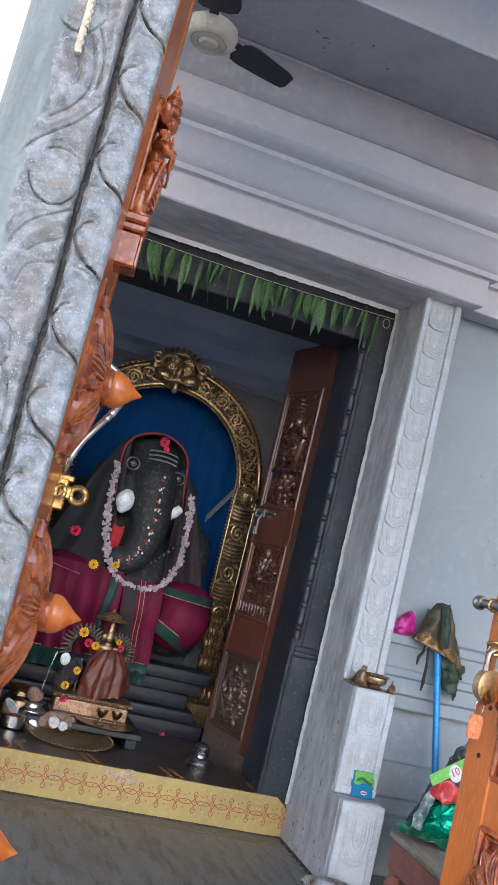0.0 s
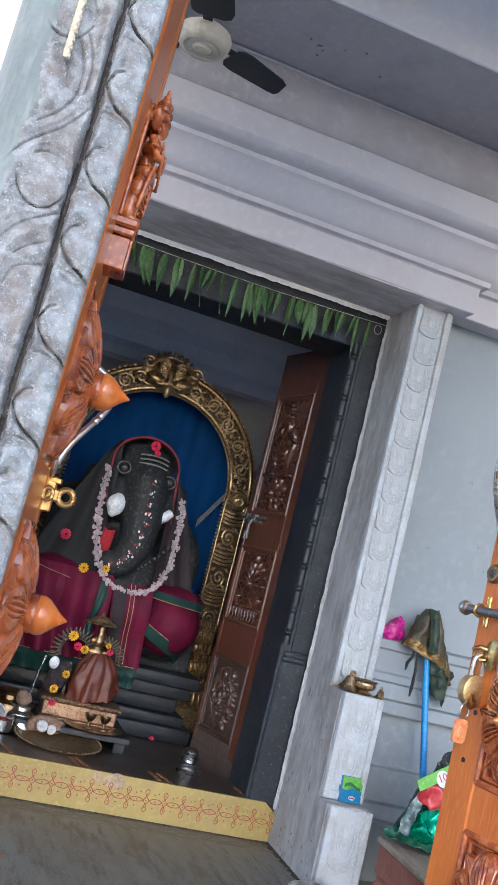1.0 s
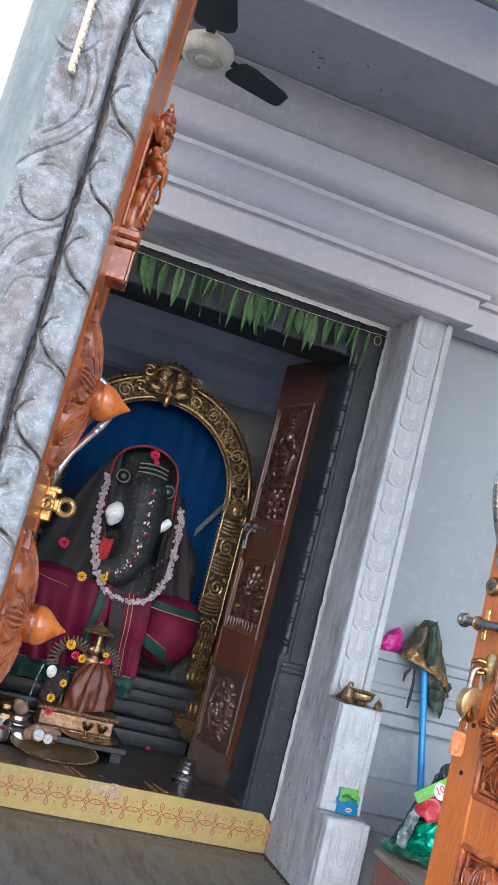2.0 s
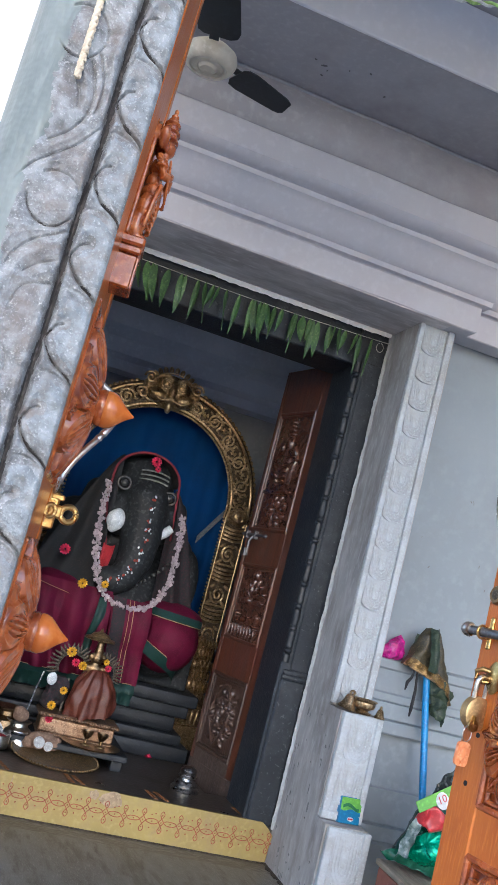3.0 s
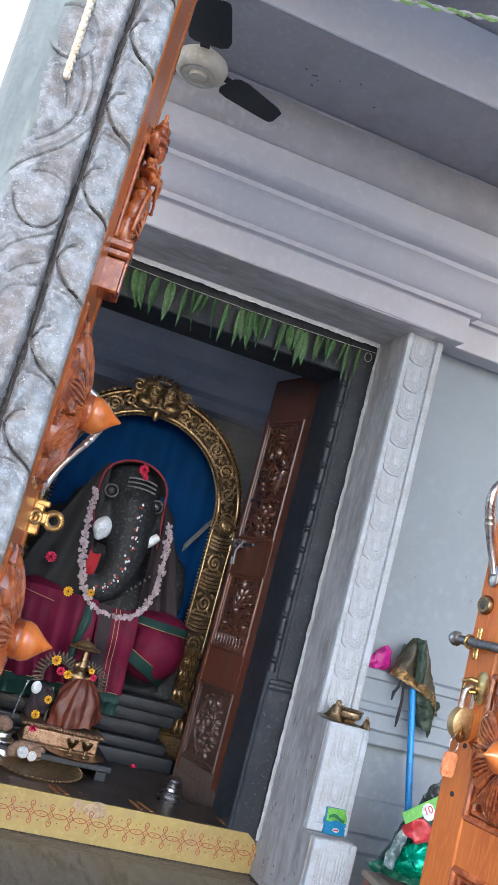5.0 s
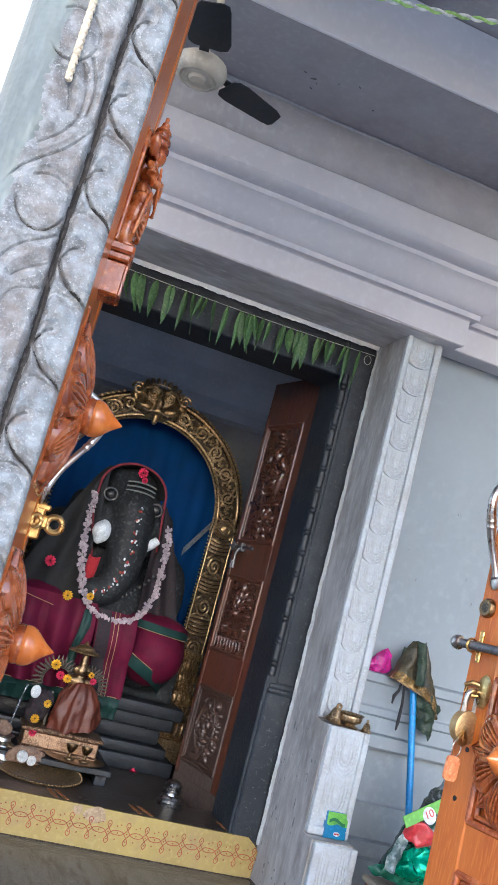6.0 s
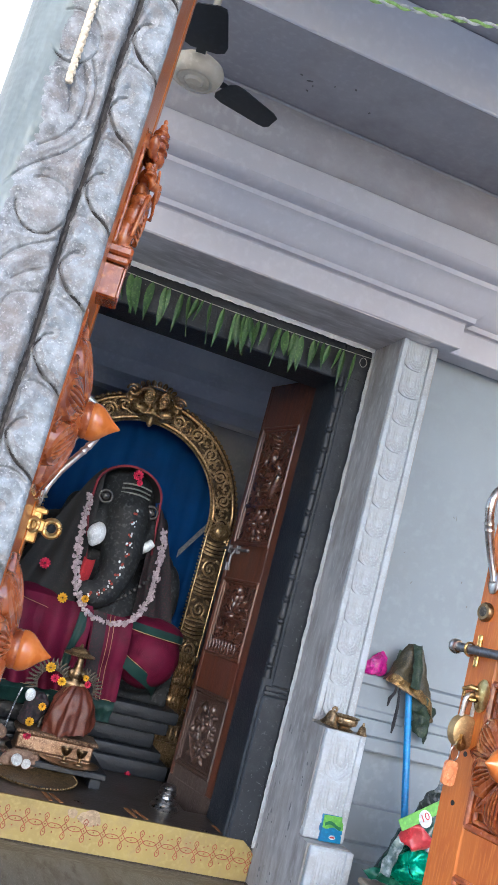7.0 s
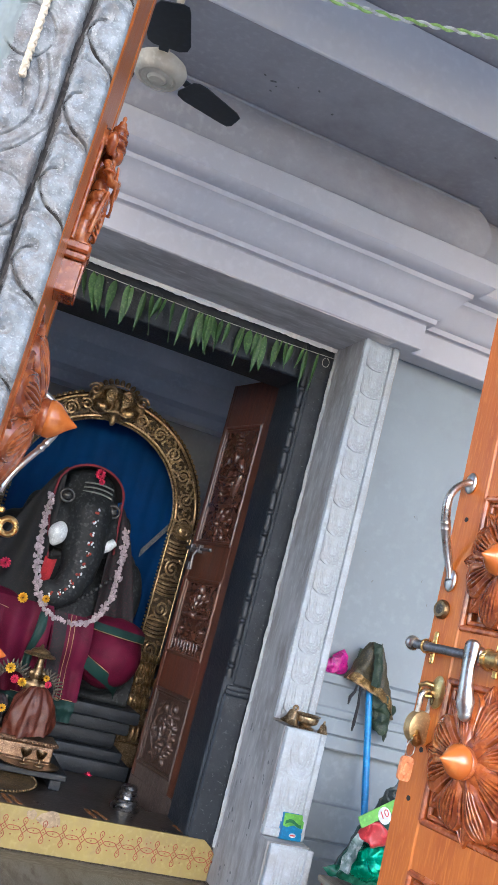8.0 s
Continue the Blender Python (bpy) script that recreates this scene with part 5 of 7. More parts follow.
def statue_mesh():
    """An elephant-headed seated form in black stone, kept plain."""
    bm = bmesh.new()
    ball((-0.70, 1.10, 0.80), (0.34, 0.24, 0.34), bm=bm)
    ball((-0.70, 1.12, 1.06), (0.31, 0.18, 0.20), bm=bm)
    ball((-1.00, 1.10, 1.08), (0.13, 0.13, 0.15), bm=bm)
    ball((-0.47, 1.10, 1.03), (0.12, 0.13, 0.15), bm=bm)
    ball((-0.72, 1.00, 1.32), (0.165, 0.16, 0.175), bm=bm)
    ball((-0.725, 1.02, 1.41), (0.150, 0.15, 0.105), bm=bm)
    ball((-0.71, 0.90, 1.29), (0.125, 0.09, 0.13), bm=bm)
    ball((-0.805, 0.915, 1.20), (0.085, 0.075, 0.12), bm=bm)
    ball((-0.600, 0.915, 1.20), (0.080, 0.075, 0.12), bm=bm)
    ball((-0.91, 1.06, 1.17), (0.09, 0.05, 0.18), (0, -12, 0), bm=bm)
    ball((-0.53, 1.06, 1.16), (0.08, 0.05, 0.18), (0, 12, 0), bm=bm)
    rings_along([(-0.705, 0.885, 1.27), (-0.690, 0.855, 1.12), (-0.690, 0.825, 1.0), (-0.72, 0.805, 0.90), (-0.77, 0.795, 0.862), (-0.82, 0.795, 0.885)],
                [0.116, 0.104, 0.088, 0.072, 0.060, 0.050], bm)
    for s in (-1, 1):
        cx = -0.70 + s * (0.345 if s < 0 else 0.30)
        ball((cx, 1.02, 0.92), (0.085, 0.11, 0.19), bm=bm)
        ball((cx - s * 0.04, 1.0, 0.60), (0.17, 0.18, 0.15), bm=bm)
    box(-1.15, -0.25, 0.95, 1.40, 0.42, 0.62, 0, bm)
    out = sculpt(bm, 0.011, 5)
    for f in out.faces:
        f.material_index = 0
    # silvered tusks, ringed eyes, forehead lines and small trunk ornaments
    lobe = ball((-0.832, 0.838, 1.150), (0.042, 0.026, 0.056), (0, 12, 0), u=22, v=16)
    for v in lobe.verts:
        v.co += Vector((noise.noise(v.co * 26), 0, noise.noise(v.co * 26 + Vector((5, 5, 5))))) * 0.011
    add(out, lobe, index=1)
    add(out, tube([(-0.612, 0.838, 1.118), (-0.585, 0.832, 1.146), (-0.556, 0.836, 1.178)], [0.017, 0.024, 0.020], 10, flat=(Vector((0, 1, 0)), 0.6)), index=1)
    for cx, z in ((-0.838, 1.335), (-0.602, 1.318)):
        add(out, tube([(cx + 0.032 * math.cos(t), 0.848 + 0.25 * abs(cx + 0.72) * 0.2, z + 0.030 * math.sin(t)) for t in wave(0, 6.28, 20)][:-1], 0.0075, 8, closed=True), index=2)
        add(out, ball((cx, 0.856, z), (0.022, 0.016, 0.020)), index=2)
    for i in range(3):
        add(out, tube([(-0.70 + 0.072 * s, 0.836 + 0.02 * s * s, 1.405 + 0.022 * (i - 1) - 0.008 * s * s) for s in wave(-1, 1, 10)], 0.0042, 6), index=3)
    add(out, tube([(-0.70 + 0.035 * s, 0.832 + 0.01 * s * s, 1.362 - 0.012 * s * s) for s in wave(-1, 1, 8)], [0.003, 0.0055, 0.007, 0.008, 0.008, 0.008, 0.007, 0.0055, 0.003], 6), index=1)
    add(out, ball((-0.70, 0.83, 1.335), (0.014, 0.008, 0.016)), index=4)
    trunk = [(-0.690, 0.766, 1.285), (-0.688, 0.758, 1.235), (-0.684, 0.750, 1.185), (-0.682, 0.745, 1.135), (-0.682, 0.742, 1.085), (-0.686, 0.738, 1.035), (-0.696, 0.735, 0.985), (-0.714, 0.733, 0.940),
             (-0.735, 0.732, 0.905), (-0.760, 0.732, 0.880), (-0.790, 0.733, 0.868)]
    rn = random.Random(21)
    for i, p in enumerate(trunk):
        for a in range(5 if i % 2 else 2):
            w, d, r = rn.uniform(0, 6.28), rn.uniform(0.004, 0.022), rn.uniform(0.0028, 0.0056)
            add(out, ball((p[0] + d * math.cos(w), p[1] - 0.002, p[2] + d * math.sin(w)), (r, 0.0035, r * rn.uniform(0.7, 1.6)), u=7, v=5), index=1)
        for a in range(2):
            w, d = rn.uniform(0, 6.28), rn.uniform(0.0, 0.014)
            add(out, ball((p[0] + d * math.cos(w), p[1] - 0.001, p[2] + d * math.sin(w)), (0.0066, 0.004, 0.0066), u=7, v=5), index=4)
    for i in range(16):
        t = i / 15
        add(out, ball((-0.80 + 0.27 * t, 0.765 + 0.05 * t, 0.825 + 0.18 * t * t), 0.0105, u=8, v=6), index=2)
    return out


whole("statue", statue_mesh(), [IDOL, TUSK, EYESTONE, ASHLINE, SPOTRED], "black stone seated elephant-headed statue with silvered tusks", "statue", angle=60)

# shawl behind the head with a red edge
shawl = thing("shawl", pose(-0.72, 1.1, 0.9), "dark shawl with a narrow red border over the statue's head", "shawl")
off = Matrix.Translation((0.72, -1.1, -0.9))


def hood(r, yy, drop=0.55):
    pts = []
    for t in wave(0, 1, 40):
        if t < 0.28:
            s = t / 0.28
            pts.append((-0.80 - 0.10 * min(1, s * 1.3), yy - 0.02 * s, 1.40 - drop + (drop - 0.03) * s))
        elif t > 0.72:
            s = (1 - t) / 0.28
            pts.append((-0.54 - 0.03 * s, yy - 0.02 * s, 1.40 - 0.28 + 0.26 * s))
        else:
            a = math.pi * (1 - (t - 0.28) / 0.44)
            pts.append((-0.735 + (0.165 + r) * math.cos(a), yy - 0.02, 1.375 + (0.135 + r) * math.sin(a)))
    return pts


part("red_border", tube(hood(0.0, 0.868), 0.0058, 6, flat=(Vector((0, 1, 0)), 0.4)), REDEDGE, shawl, "narrow red border", off)


def side_cloth(left):
    """Cloth from beside the face out over one shoulder."""
    def f(u, v):
        top = 1.47 if left else 1.37
        z = top - (top - 0.78) * u
        q = max(0.0, (top - z) / 0.60)
        if left:
            xi, xo = -0.865 + 0.02 * q, -0.87 - 0.30 * q ** 0.8
        else:
            xi, xo = -0.575 + 0.02 * q, -0.56 + 0.245 * q ** 0.7
        x = xi + (xo - xi) * v
        y = 0.880 + 0.035 * v ** 1.8 - 0.03 * q * (1 - v) + 0.016 * math.sin(13 * v + 6 * u + 2 * math.sin(4 * u)) * min(1.0, q * 1.5)
        return (x, y, z - 0.05 * v * q)
    return f


def hood_cloth(u, v):
    a = math.pi * (1.0 - u)
    return (-0.735 + (0.163 - 0.03 * v) * math.cos(a), 0.852 + 0.24 * v, 1.375 + (0.133 - 0.02 * v * v) * math.sin(a))


part("hood", sheet(40, 8, hood_cloth, 0.003), BLACKCLOTH, shawl, "black cloth drawn over the head", off, angle=60)
part("cloth", sheet(30, 16, side_cloth(True), 0.004), BLACKCLOTH, shawl, "black cloth over the shoulder", off, angle=60)
part("cloth", sheet(30, 16, side_cloth(False), 0.004), DARKMAROON, shawl, "dark maroon cloth over the shoulder", off, angle=60)
part("red_lining", sheet(6, 10, lambda u, v: (-0.836 + (0.055 * u - 0.0275) * (1 - 0.6 * v ** 3) - 0.004 * v, 0.79 + 0.01 * math.sin(7 * u), 1.03 - 0.145 * v - 0.01 * math.sin(3 * u)), 0.003), REDCLOTH, shawl, "bright red lining", off)


# silk dress wound round the statue's legs
dress = thing("silk_dress", pose(-0.70, 0.9, 0.32), "maroon silk dress with green borders wrapped round the statue", "dress")
off = Matrix.Translation((0.70, -0.9, -0.32))


def lap():
    bm = bmesh.new()
    ball((-0.425, 0.90, 0.655), (0.160, 0.20, 0.165), (0, 14, 0), bm=bm)
    ball((-0.44, 0.94, 0.765), (0.185, 0.18, 0.075), bm=bm)
    ball((-0.70, 0.98, 0.72), (0.34, 0.18, 0.10), bm=bm)
    ball((-1.02, 0.92, 0.70), (0.18, 0.18, 0.16), bm=bm)
    ball((-1.06, 0.94, 0.745), (0.14, 0.14, 0.08), bm=bm)
    return sculpt(bm, 0.012, 5)


part("lap_cloth", lap(), MAROON, dress, "", off, angle=60)


def folds(x0, x1, ztop, zbot, y0, n, amp, taper=0.0, lean=0.0):
    def f(u, v):
        x = x0 + (x1 - x0) * u
        mid = (x0 + x1) / 2
        x = mid + (x - mid) * (1 + taper * v) + lean * v
        y = y0 - 0.035 * math.sin(math.pi * min(1, v * 1.6)) + amp * math.sin(n * 2 * math.pi * u + 0.6 * math.sin(3 * v)) * (0.35 + 0.65 * v)
        return (x, y, ztop + (zbot - ztop) * v)
    return f


part("hanging_cloth", sheet(48, 20, folds(-1.17, -0.76, 0.815, 0.41, 0.775, 2.8, 0.034, -0.08, 0.04), 0.004), MAROON, dress, "", off, angle=60)
part("hanging_border", sheet(48, 4, folds(-1.12, -0.74, 0.41, 0.325, 0.775, 4.5, 0.016), 0.004), GREENSILK, dress, "dark green border", off, angle=60)
part("gold_line", tube([folds(-1.12, -0.74, 0.412, 0.408, 0.772, 4.5, 0.016)(u, 0) for u in wave(0, 1, 48)], 0.0022, 5), ZARI, dress, "thin gold thread line", off)
part("green_fold", sheet(8, 16, folds(-0.815, -0.765, 0.78, 0.50, 0.752, 1.2, 0.01, -0.3, -0.03), 0.004), GREENSILK, dress, "dark green fold", off, angle=60)
part("gold_line", tube([folds(-1.17, -0.76, 0.80, 0.72, 0.768, 2.8, 0.034, -0.08, 0.04)(u, u) for u in wave(0.05, 0.7, 30)], 0.0018, 5), ZARI, dress, "thin gold thread line", off)
part("pleats", sheet(40, 16, folds(-0.758, -0.560, 0.80, 0.42, 0.765, 3, 0.006, -0.12, 0.035), 0.004), MAROON, dress, "pleated front panel", off, angle=60)
part("pleat_stripe", sheet(8, 16, folds(-0.752, -0.690, 0.802, 0.43, 0.752, 1, 0.002, -0.1, 0.045), 0.003), DARKMAROON, dress, "dark stripe", off, angle=60)
part("pleat_border", sheet(30, 5, folds(-0.695, -0.545, 0.42, 0.325, 0.765, 3, 0.007), 0.004), GREENSILK, dress, "dark green border", off, angle=60)
part("gold_line", tube([folds(-0.695, -0.545, 0.422, 0.42, 0.760, 3, 0.007)(u, 0) for u in wave(0, 1, 30)], 0.002, 5), ZARI, dress, "thin gold thread line", off)
for dx in (0.085, 0.105):
    part("gold_line", tube([(-0.755 + dx + 0.035 * v, 0.752 - 0.035 * math.sin(math.pi * min(1, v * 1.6)), 0.80 - 0.38 * v) for v in wave(0, 1, 16)], 0.0016, 5), ZARI, dress, "thin gold thread line", off)


def knee_band(z0, z1, tilt, puff, x0=-0.585, x1=-0.235):
    def f(u, v):
        a = math.pi * (1.0 - u)
        x = (x0 + x1) / 2 + (x1 - x0) / 2 * math.cos(a)
        z = z0 + (z1 - z0) * v + tilt * (u - 0.5)
        bulge = math.sqrt(max(0.03, 1 - ((z - 0.665) / 0.19) ** 2))
        return (x, 0.925 - (0.21 + puff) * math.sin(a) ** 0.8 * bulge, z)
    return f


part("knee_band", sheet(30, 5, knee_band(0.788, 0.755, -0.03, 0.014, -0.585, -0.275), 0.004), GREENSILK, dress, "dark green band over the knee", off, angle=60)
part("gold_line", tube([knee_band(0.753, 0.753, -0.03, 0.016, -0.585, -0.275)(u, 0) for u in wave(0, 1, 30)], 0.002, 5), ZARI, dress, "thin gold thread line", off)
part("knee_band", sheet(30, 5, knee_band(0.60, 0.545, -0.19, 0.014, -0.60, -0.34), 0.004), GREENSILK, dress, "dark green band under the knee", off, angle=60)
part("gold_line", tube([knee_band(0.602, 0.602, -0.19, 0.016, -0.60, -0.34)(u, 0) for u in wave(0, 1, 30)], 0.002, 5), ZARI, dress, "thin gold thread line", off)


# ---- white flower garland round the statue's neck ----
def blossom(n, r, seed):
    bm = bmesh.new()
    rn = random.Random(seed)
    for i in range(n):
        a = 2 * math.pi * i / n
        ball((r * 0.6 * math.cos(a), -r * 0.3 + rn.uniform(-0.2, 0.2) * r, r * 0.6 * math.sin(a)), (r * 0.5, r * 0.32, r * 0.5), bm=bm, u=6, v=4)
    ball((0, -r * 0.5, 0), (r * 0.35,) * 3, bm=bm, u=6, v=4)
    return bm


neck = thing("flower_garland", pose(-0.74, 0.80, 0.76), "long garland of small white blossoms round the statue's neck", "garland")


def garland_point(t):
    """A hanging loop, higher and wider on its left."""
    a = math.pi * (1 - t)
    s = max(0.0, math.sin(a))
    x = -0.690 + 0.226 * math.copysign(abs(math.cos(a)) ** 0.72, math.cos(a)) - (0.07 * (1 - s ** 0.6) if t > 0.5 else 0.0)
    top = 1.35 if t < 0.5 else 1.27
    z = top - (top - 0.765) * s ** 0.75
    return Vector((x, 0.80 - 0.055 * s, z))


part("string", tube([garland_point(t) - Vector((-0.74, 0.80, 0.76)) for t in wave(0.01, 0.99, 60)], 0.004, 5), THREAD, neck)
rn = random.Random(3)
flo = None
cur, last = 0, None
pts = [garland_point(t) for t in wave(0.004, 0.996, 900)]
acc, n = 0.0, 0
for p, q in zip(pts, pts[1:]):
    acc += (q - p).length
    if acc > 0.0105:
        acc = 0
        for s in (-1, 1):
            o = Vector((rn.uniform(-0.009, 0.009) + s * 0.007, rn.uniform(-0.014, 0.0), rn.uniform(-0.007, 0.007)))
            m = Matrix.Translation(q + o - Vector((-0.74, 0.80, 0.76))) @ pose(0, 0, 0, rn.uniform(-60, 60), rn.uniform(0, 360), rn.uniform(-60, 60))
            if flo is None:
                flo = part("blossom", blossom(5, 0.0105, 1), FLOWERWHITE, neck, "", m)
            else:
                again(flo, neck, m)


def flower(m, kind, r, label):
    mt = {"pink": PINK, "yellow": YELLOW}[kind]
    bm = bmesh.new()
    for ring, (n, rr, h) in enumerate(((11, 1.0, 0.0), (8, 0.65, 0.22), (5, 0.35, 0.42))):
        for i in range(n):
            a = 2 * math.pi * (i + 0.4 * ring) / n
            add(bm, ball((0, 0, 0), (r * 0.34, r * 0.20, r * 0.08), u=6, v=4), pose(r * rr * 0.62 * math.cos(a), r * rr * 0.62 * math.sin(a), r * h, 0, -30 - 25 * ring, math.degrees(a)))
    bm.transform(m)
    return whole("flower", bm, mt, label, "flower", "loose flowers in the shrine", angle=60)


FY = pose(0, 0, 0, 90, 0, 0)
for x, y, z, r, kd in ((-0.715, 0.842, 1.475, 0.030, "pink"), (-0.70, 0.828, 1.44, 0.018, "pink"), (-1.03, 0.778, 0.953, 0.030, "pink"),
                       (-0.913, 0.728, 0.822, 0.027, "yellow"), (-0.812, 0.722, 0.842, 0.021, "yellow")):
    flower(Matrix.Translation((x, y, z)) @ FY, kd, r, {"pink": "bright pink flower tucked on the statue", "yellow": "yellow flower laid on the statue's dress"}[kd])

# ---- blue cloth behind the arch ----
def curtain(u, v):
    """Cloth cut to the arch, from just under its outer rim down to the floor."""
    x = -1.195 + 1.08 * u
    top = 1.385 + math.sqrt(max(0.0, 0.55 ** 2 - (x + 0.655) ** 2))
    return (x, 1.46 + 0.014 * math.sin(28 * u + 2 * v) * (0.4 + 0.6 * v) + 0.006 * math.sin(70 * u), top + (0.10 - top) * v)


bc = sheet(90, 30, curtain, 0.004)
cl = whole("blue_curtain", bc, BLUECLOTH, "deep blue cloth curtain stretched behind the arch", "curtain", angle=60)
band = sheet(12, 4, lambda u, v: (-0.29 + 0.145 * u, 1.425, 1.165 + 0.226 * u + 0.045 * v), 0.003)
bd = new("woven_band", mesh_of("woven_band", band, WOVEN))
bd.parent = cl
bd.matrix_basis = cl.matrix_basis.inverted()


# ---- gilded arch over the statue ----
arch = thing("gilded_arch", pose(-0.644, 1.3, 0.10), "gilded metal arch with scrollwork, beading and a crest", "arch")
AC = Vector((0, 0, 1.285))  # springing centre in its own frame
RI, RO = 0.445, 0.585


def arch_sweep(cross):
    """Cross section (radius, y) swept up the legs and round the arch."""
    bm = bmesh.new()
    rows = []
    for t in wave(-8, 188, 72):
        a = radians(t)
        rows.append([bm.verts.new((AC.x + r * math.cos(a), y, AC.z + r * 1.0 * math.sin(a))) for r, y in cross])
    for a, b in zip(rows, rows[1:]):
        for i in range(len(cross)):
            j = (i + 1) % len(cross)
            bm.faces.new((a[i], a[j], b[j], b[i]))
    bm.faces.new(rows[0])
    bm.faces.new(rows[-1][::-1])
    return bm


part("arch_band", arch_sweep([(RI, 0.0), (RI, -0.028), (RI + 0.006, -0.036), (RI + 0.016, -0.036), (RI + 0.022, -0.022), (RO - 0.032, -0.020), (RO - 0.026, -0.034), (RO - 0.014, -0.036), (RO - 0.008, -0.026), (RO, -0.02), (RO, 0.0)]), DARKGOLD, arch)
for rr, th in ((RI + 0.011, 0.0085), (RO - 0.020, 0.0085)):
    part("arch_rim", tube([(rr * math.cos(radians(t)), -0.031, AC.z + rr * math.sin(radians(t))) for t in wave(-8, 188, 80)], th, 8), GOLD, arch)


def scrolls():
    """A running vine on the band: large spirals turned in and out by turns, fringed with leaves."""
    bm = bmesh.new()
    rm = (RI + RO) / 2 - 0.004

    def on_band(a0, x, y, out):
        return ((rm + y) * math.cos(a0 + x / rm), -0.024 - out, AC.z + (rm + y) * math.sin(a0 + x / rm))
    for i in range(13):
        a0, s = radians(1 + 14.9 * i), 1 if i % 2 else -1
        curl = [(0.044 * (1 - 0.80 * t) * math.cos(11.5 * t + 2.6), s * 0.044 * (1 - 0.80 * t) * math.sin(11.5 * t + 2.6)) for t in wave(0, 1, 34)]
        tube([on_band(a0, x, y, 0.006) for x, y in curl], [0.0072 - 0.0030 * k / 34 for k in range(35)], 6, bm)
        tube([on_band(a0, 0.062 - 0.124 * t, s * (0.046 * math.cos(math.pi * t) - 0.004), 0.003) for t in wave(0, 1, 14)], 0.0062, 6, bm)
        ball(on_band(a0, 0, 0, 0.008), (0.009, 0.007, 0.009), bm=bm, u=8, v=6)
        for k in range(9):
            w = 2.6 + 0.62 * k
            q = Vector(on_band(a0, 0.053 * math.cos(w), s * 0.046 * math.sin(w), 0.004))
            ball(q, (0.0135, 0.0075, 0.0058), (0, -math.degrees(a0 + s * w) + 40 * s, 0), bm=bm, u=8, v=6)
        for k in (-1, 1):
            ball(on_band(a0, 0.066 * k, s * 0.012 * k, 0.004), (0.014, 0.008, 0.007), (0, -math.degrees(a0) + 35 * k, 0), bm=bm, u=8, v=6)
    return bm


part("scrollwork", scrolls(), GOLD, arch, "raised spiral scrollwork")


def beads(r, n, size, y):
    bm = bmesh.new()
    for i in range(n):
        a = radians(-6 + 192 * i / (n - 1))
        ball((r * math.cos(a), y, AC.z + r * math.sin(a)), size, bm=bm, u=8, v=6)
    return bm


part("beading", beads(RI - 0.004, 118, 0.0072, -0.024), GOLD, arch, "row of small beads")


lf = None
for i in range(64):
    t = -4 + 188 * i / 63
    if 74 < t < 112:
        continue
    m = Matrix.Translation((RO * 1.0 * math.cos(radians(t)), -0.014, AC.z + RO * 1.0 * math.sin(radians(t)))) @ pose(0, 0, 0, 0, -t + 22, 0)
    lf = part("rim_leaf", ball((0, 0, 0), (0.014, 0.009, 0.017), u=8, v=6), GOLD, arch, "", m) if lf is None else lf
    if lf.matrix_basis != m:
        again(lf, arch, m)


def crest():
    """A plain round-cheeked crest mask: ringed bosses over a broad lip, a beak and a fringe of curls."""
    bm = bmesh.new()
    ball((0, -0.02, 0.005), (0.095, 0.035, 0.075), bm=bm)
    for s in (-1, 1):
        ball((s * 0.060, -0.045, -0.022), (0.040, 0.026, 0.030), bm=bm)
        ball((s * 0.034, -0.050, 0.030), (0.024, 0.020, 0.024), bm=bm)
        ball((s * 0.098, -0.026, 0.010), (0.026, 0.020, 0.032), (0, s * 20, 0), bm=bm)
        tube([(s * 0.010, -0.062, 0.050), (s * 0.035, -0.066, 0.066), (s * 0.066, -0.056, 0.058), (s * 0.084, -0.046, 0.036)], [0.008, 0.011, 0.009, 0.006], 8, bm)
    ball((0, -0.060, 0.004), (0.015, 0.018, 0.024), bm=bm)
    ball((0, -0.052, -0.030), (0.030, 0.018, 0.018), bm=bm)
    ball((0, -0.045, -0.060), (0.016, 0.014, 0.030), bm=bm)
    out = sculpt(bm, 0.0048, 1)
    for s in (-1, 1):
        for r, h in ((0.021, 0.074), (0.012, 0.078)):
            add(out, tube([(s * 0.034 + r * math.cos(t), -h + 0.006, 0.030 + r * math.sin(t)) for t in wave(0, 6.28, 20)][:-1], 0.0036, 6, closed=True))
        add(out, tube([(s * (0.102 + (0.027 - 0.021 * t) * math.cos(9 * t)), -0.050, 0.040 + (0.027 - 0.021 * t) * math.sin(9 * t)) for t in wave(0, 1, 24)], 0.0052, 6))
        add(out, tube([(s * (0.118 + (0.026 - 0.020 * t) * math.cos(8 * t)), -0.040, -0.030 + (0.026 - 0.020 * t) * math.sin(8 * t)) for t in wave(0, 1, 24)], 0.0052, 6))
        add(out, tube([(s * 0.012, -0.072, -0.036), (s * 0.045, -0.074, -0.044), (s * 0.085, -0.066, -0.026), (s * 0.098, -0.052, -0.004)], [0.006, 0.0065, 0.0055, 0.004], 8))
    for k in range(13):
        a = radians(8 + 164 * k / 12)
        add(out, ball((0.104 * math.cos(a), -0.030, 0.018 + 0.082 * math.sin(a)), (0.015, 0.013, 0.010), (0, -math.degrees(a), 0), u=10, v=7))
        if 0 < k < 12:
            add(out, tube([(0.090 * math.cos(a + 0.1 * q), -0.046, 0.014 + 0.070 * math.sin(a + 0.1 * q)) for q in wave(-1, 1, 6)], 0.0045, 6))
    return out


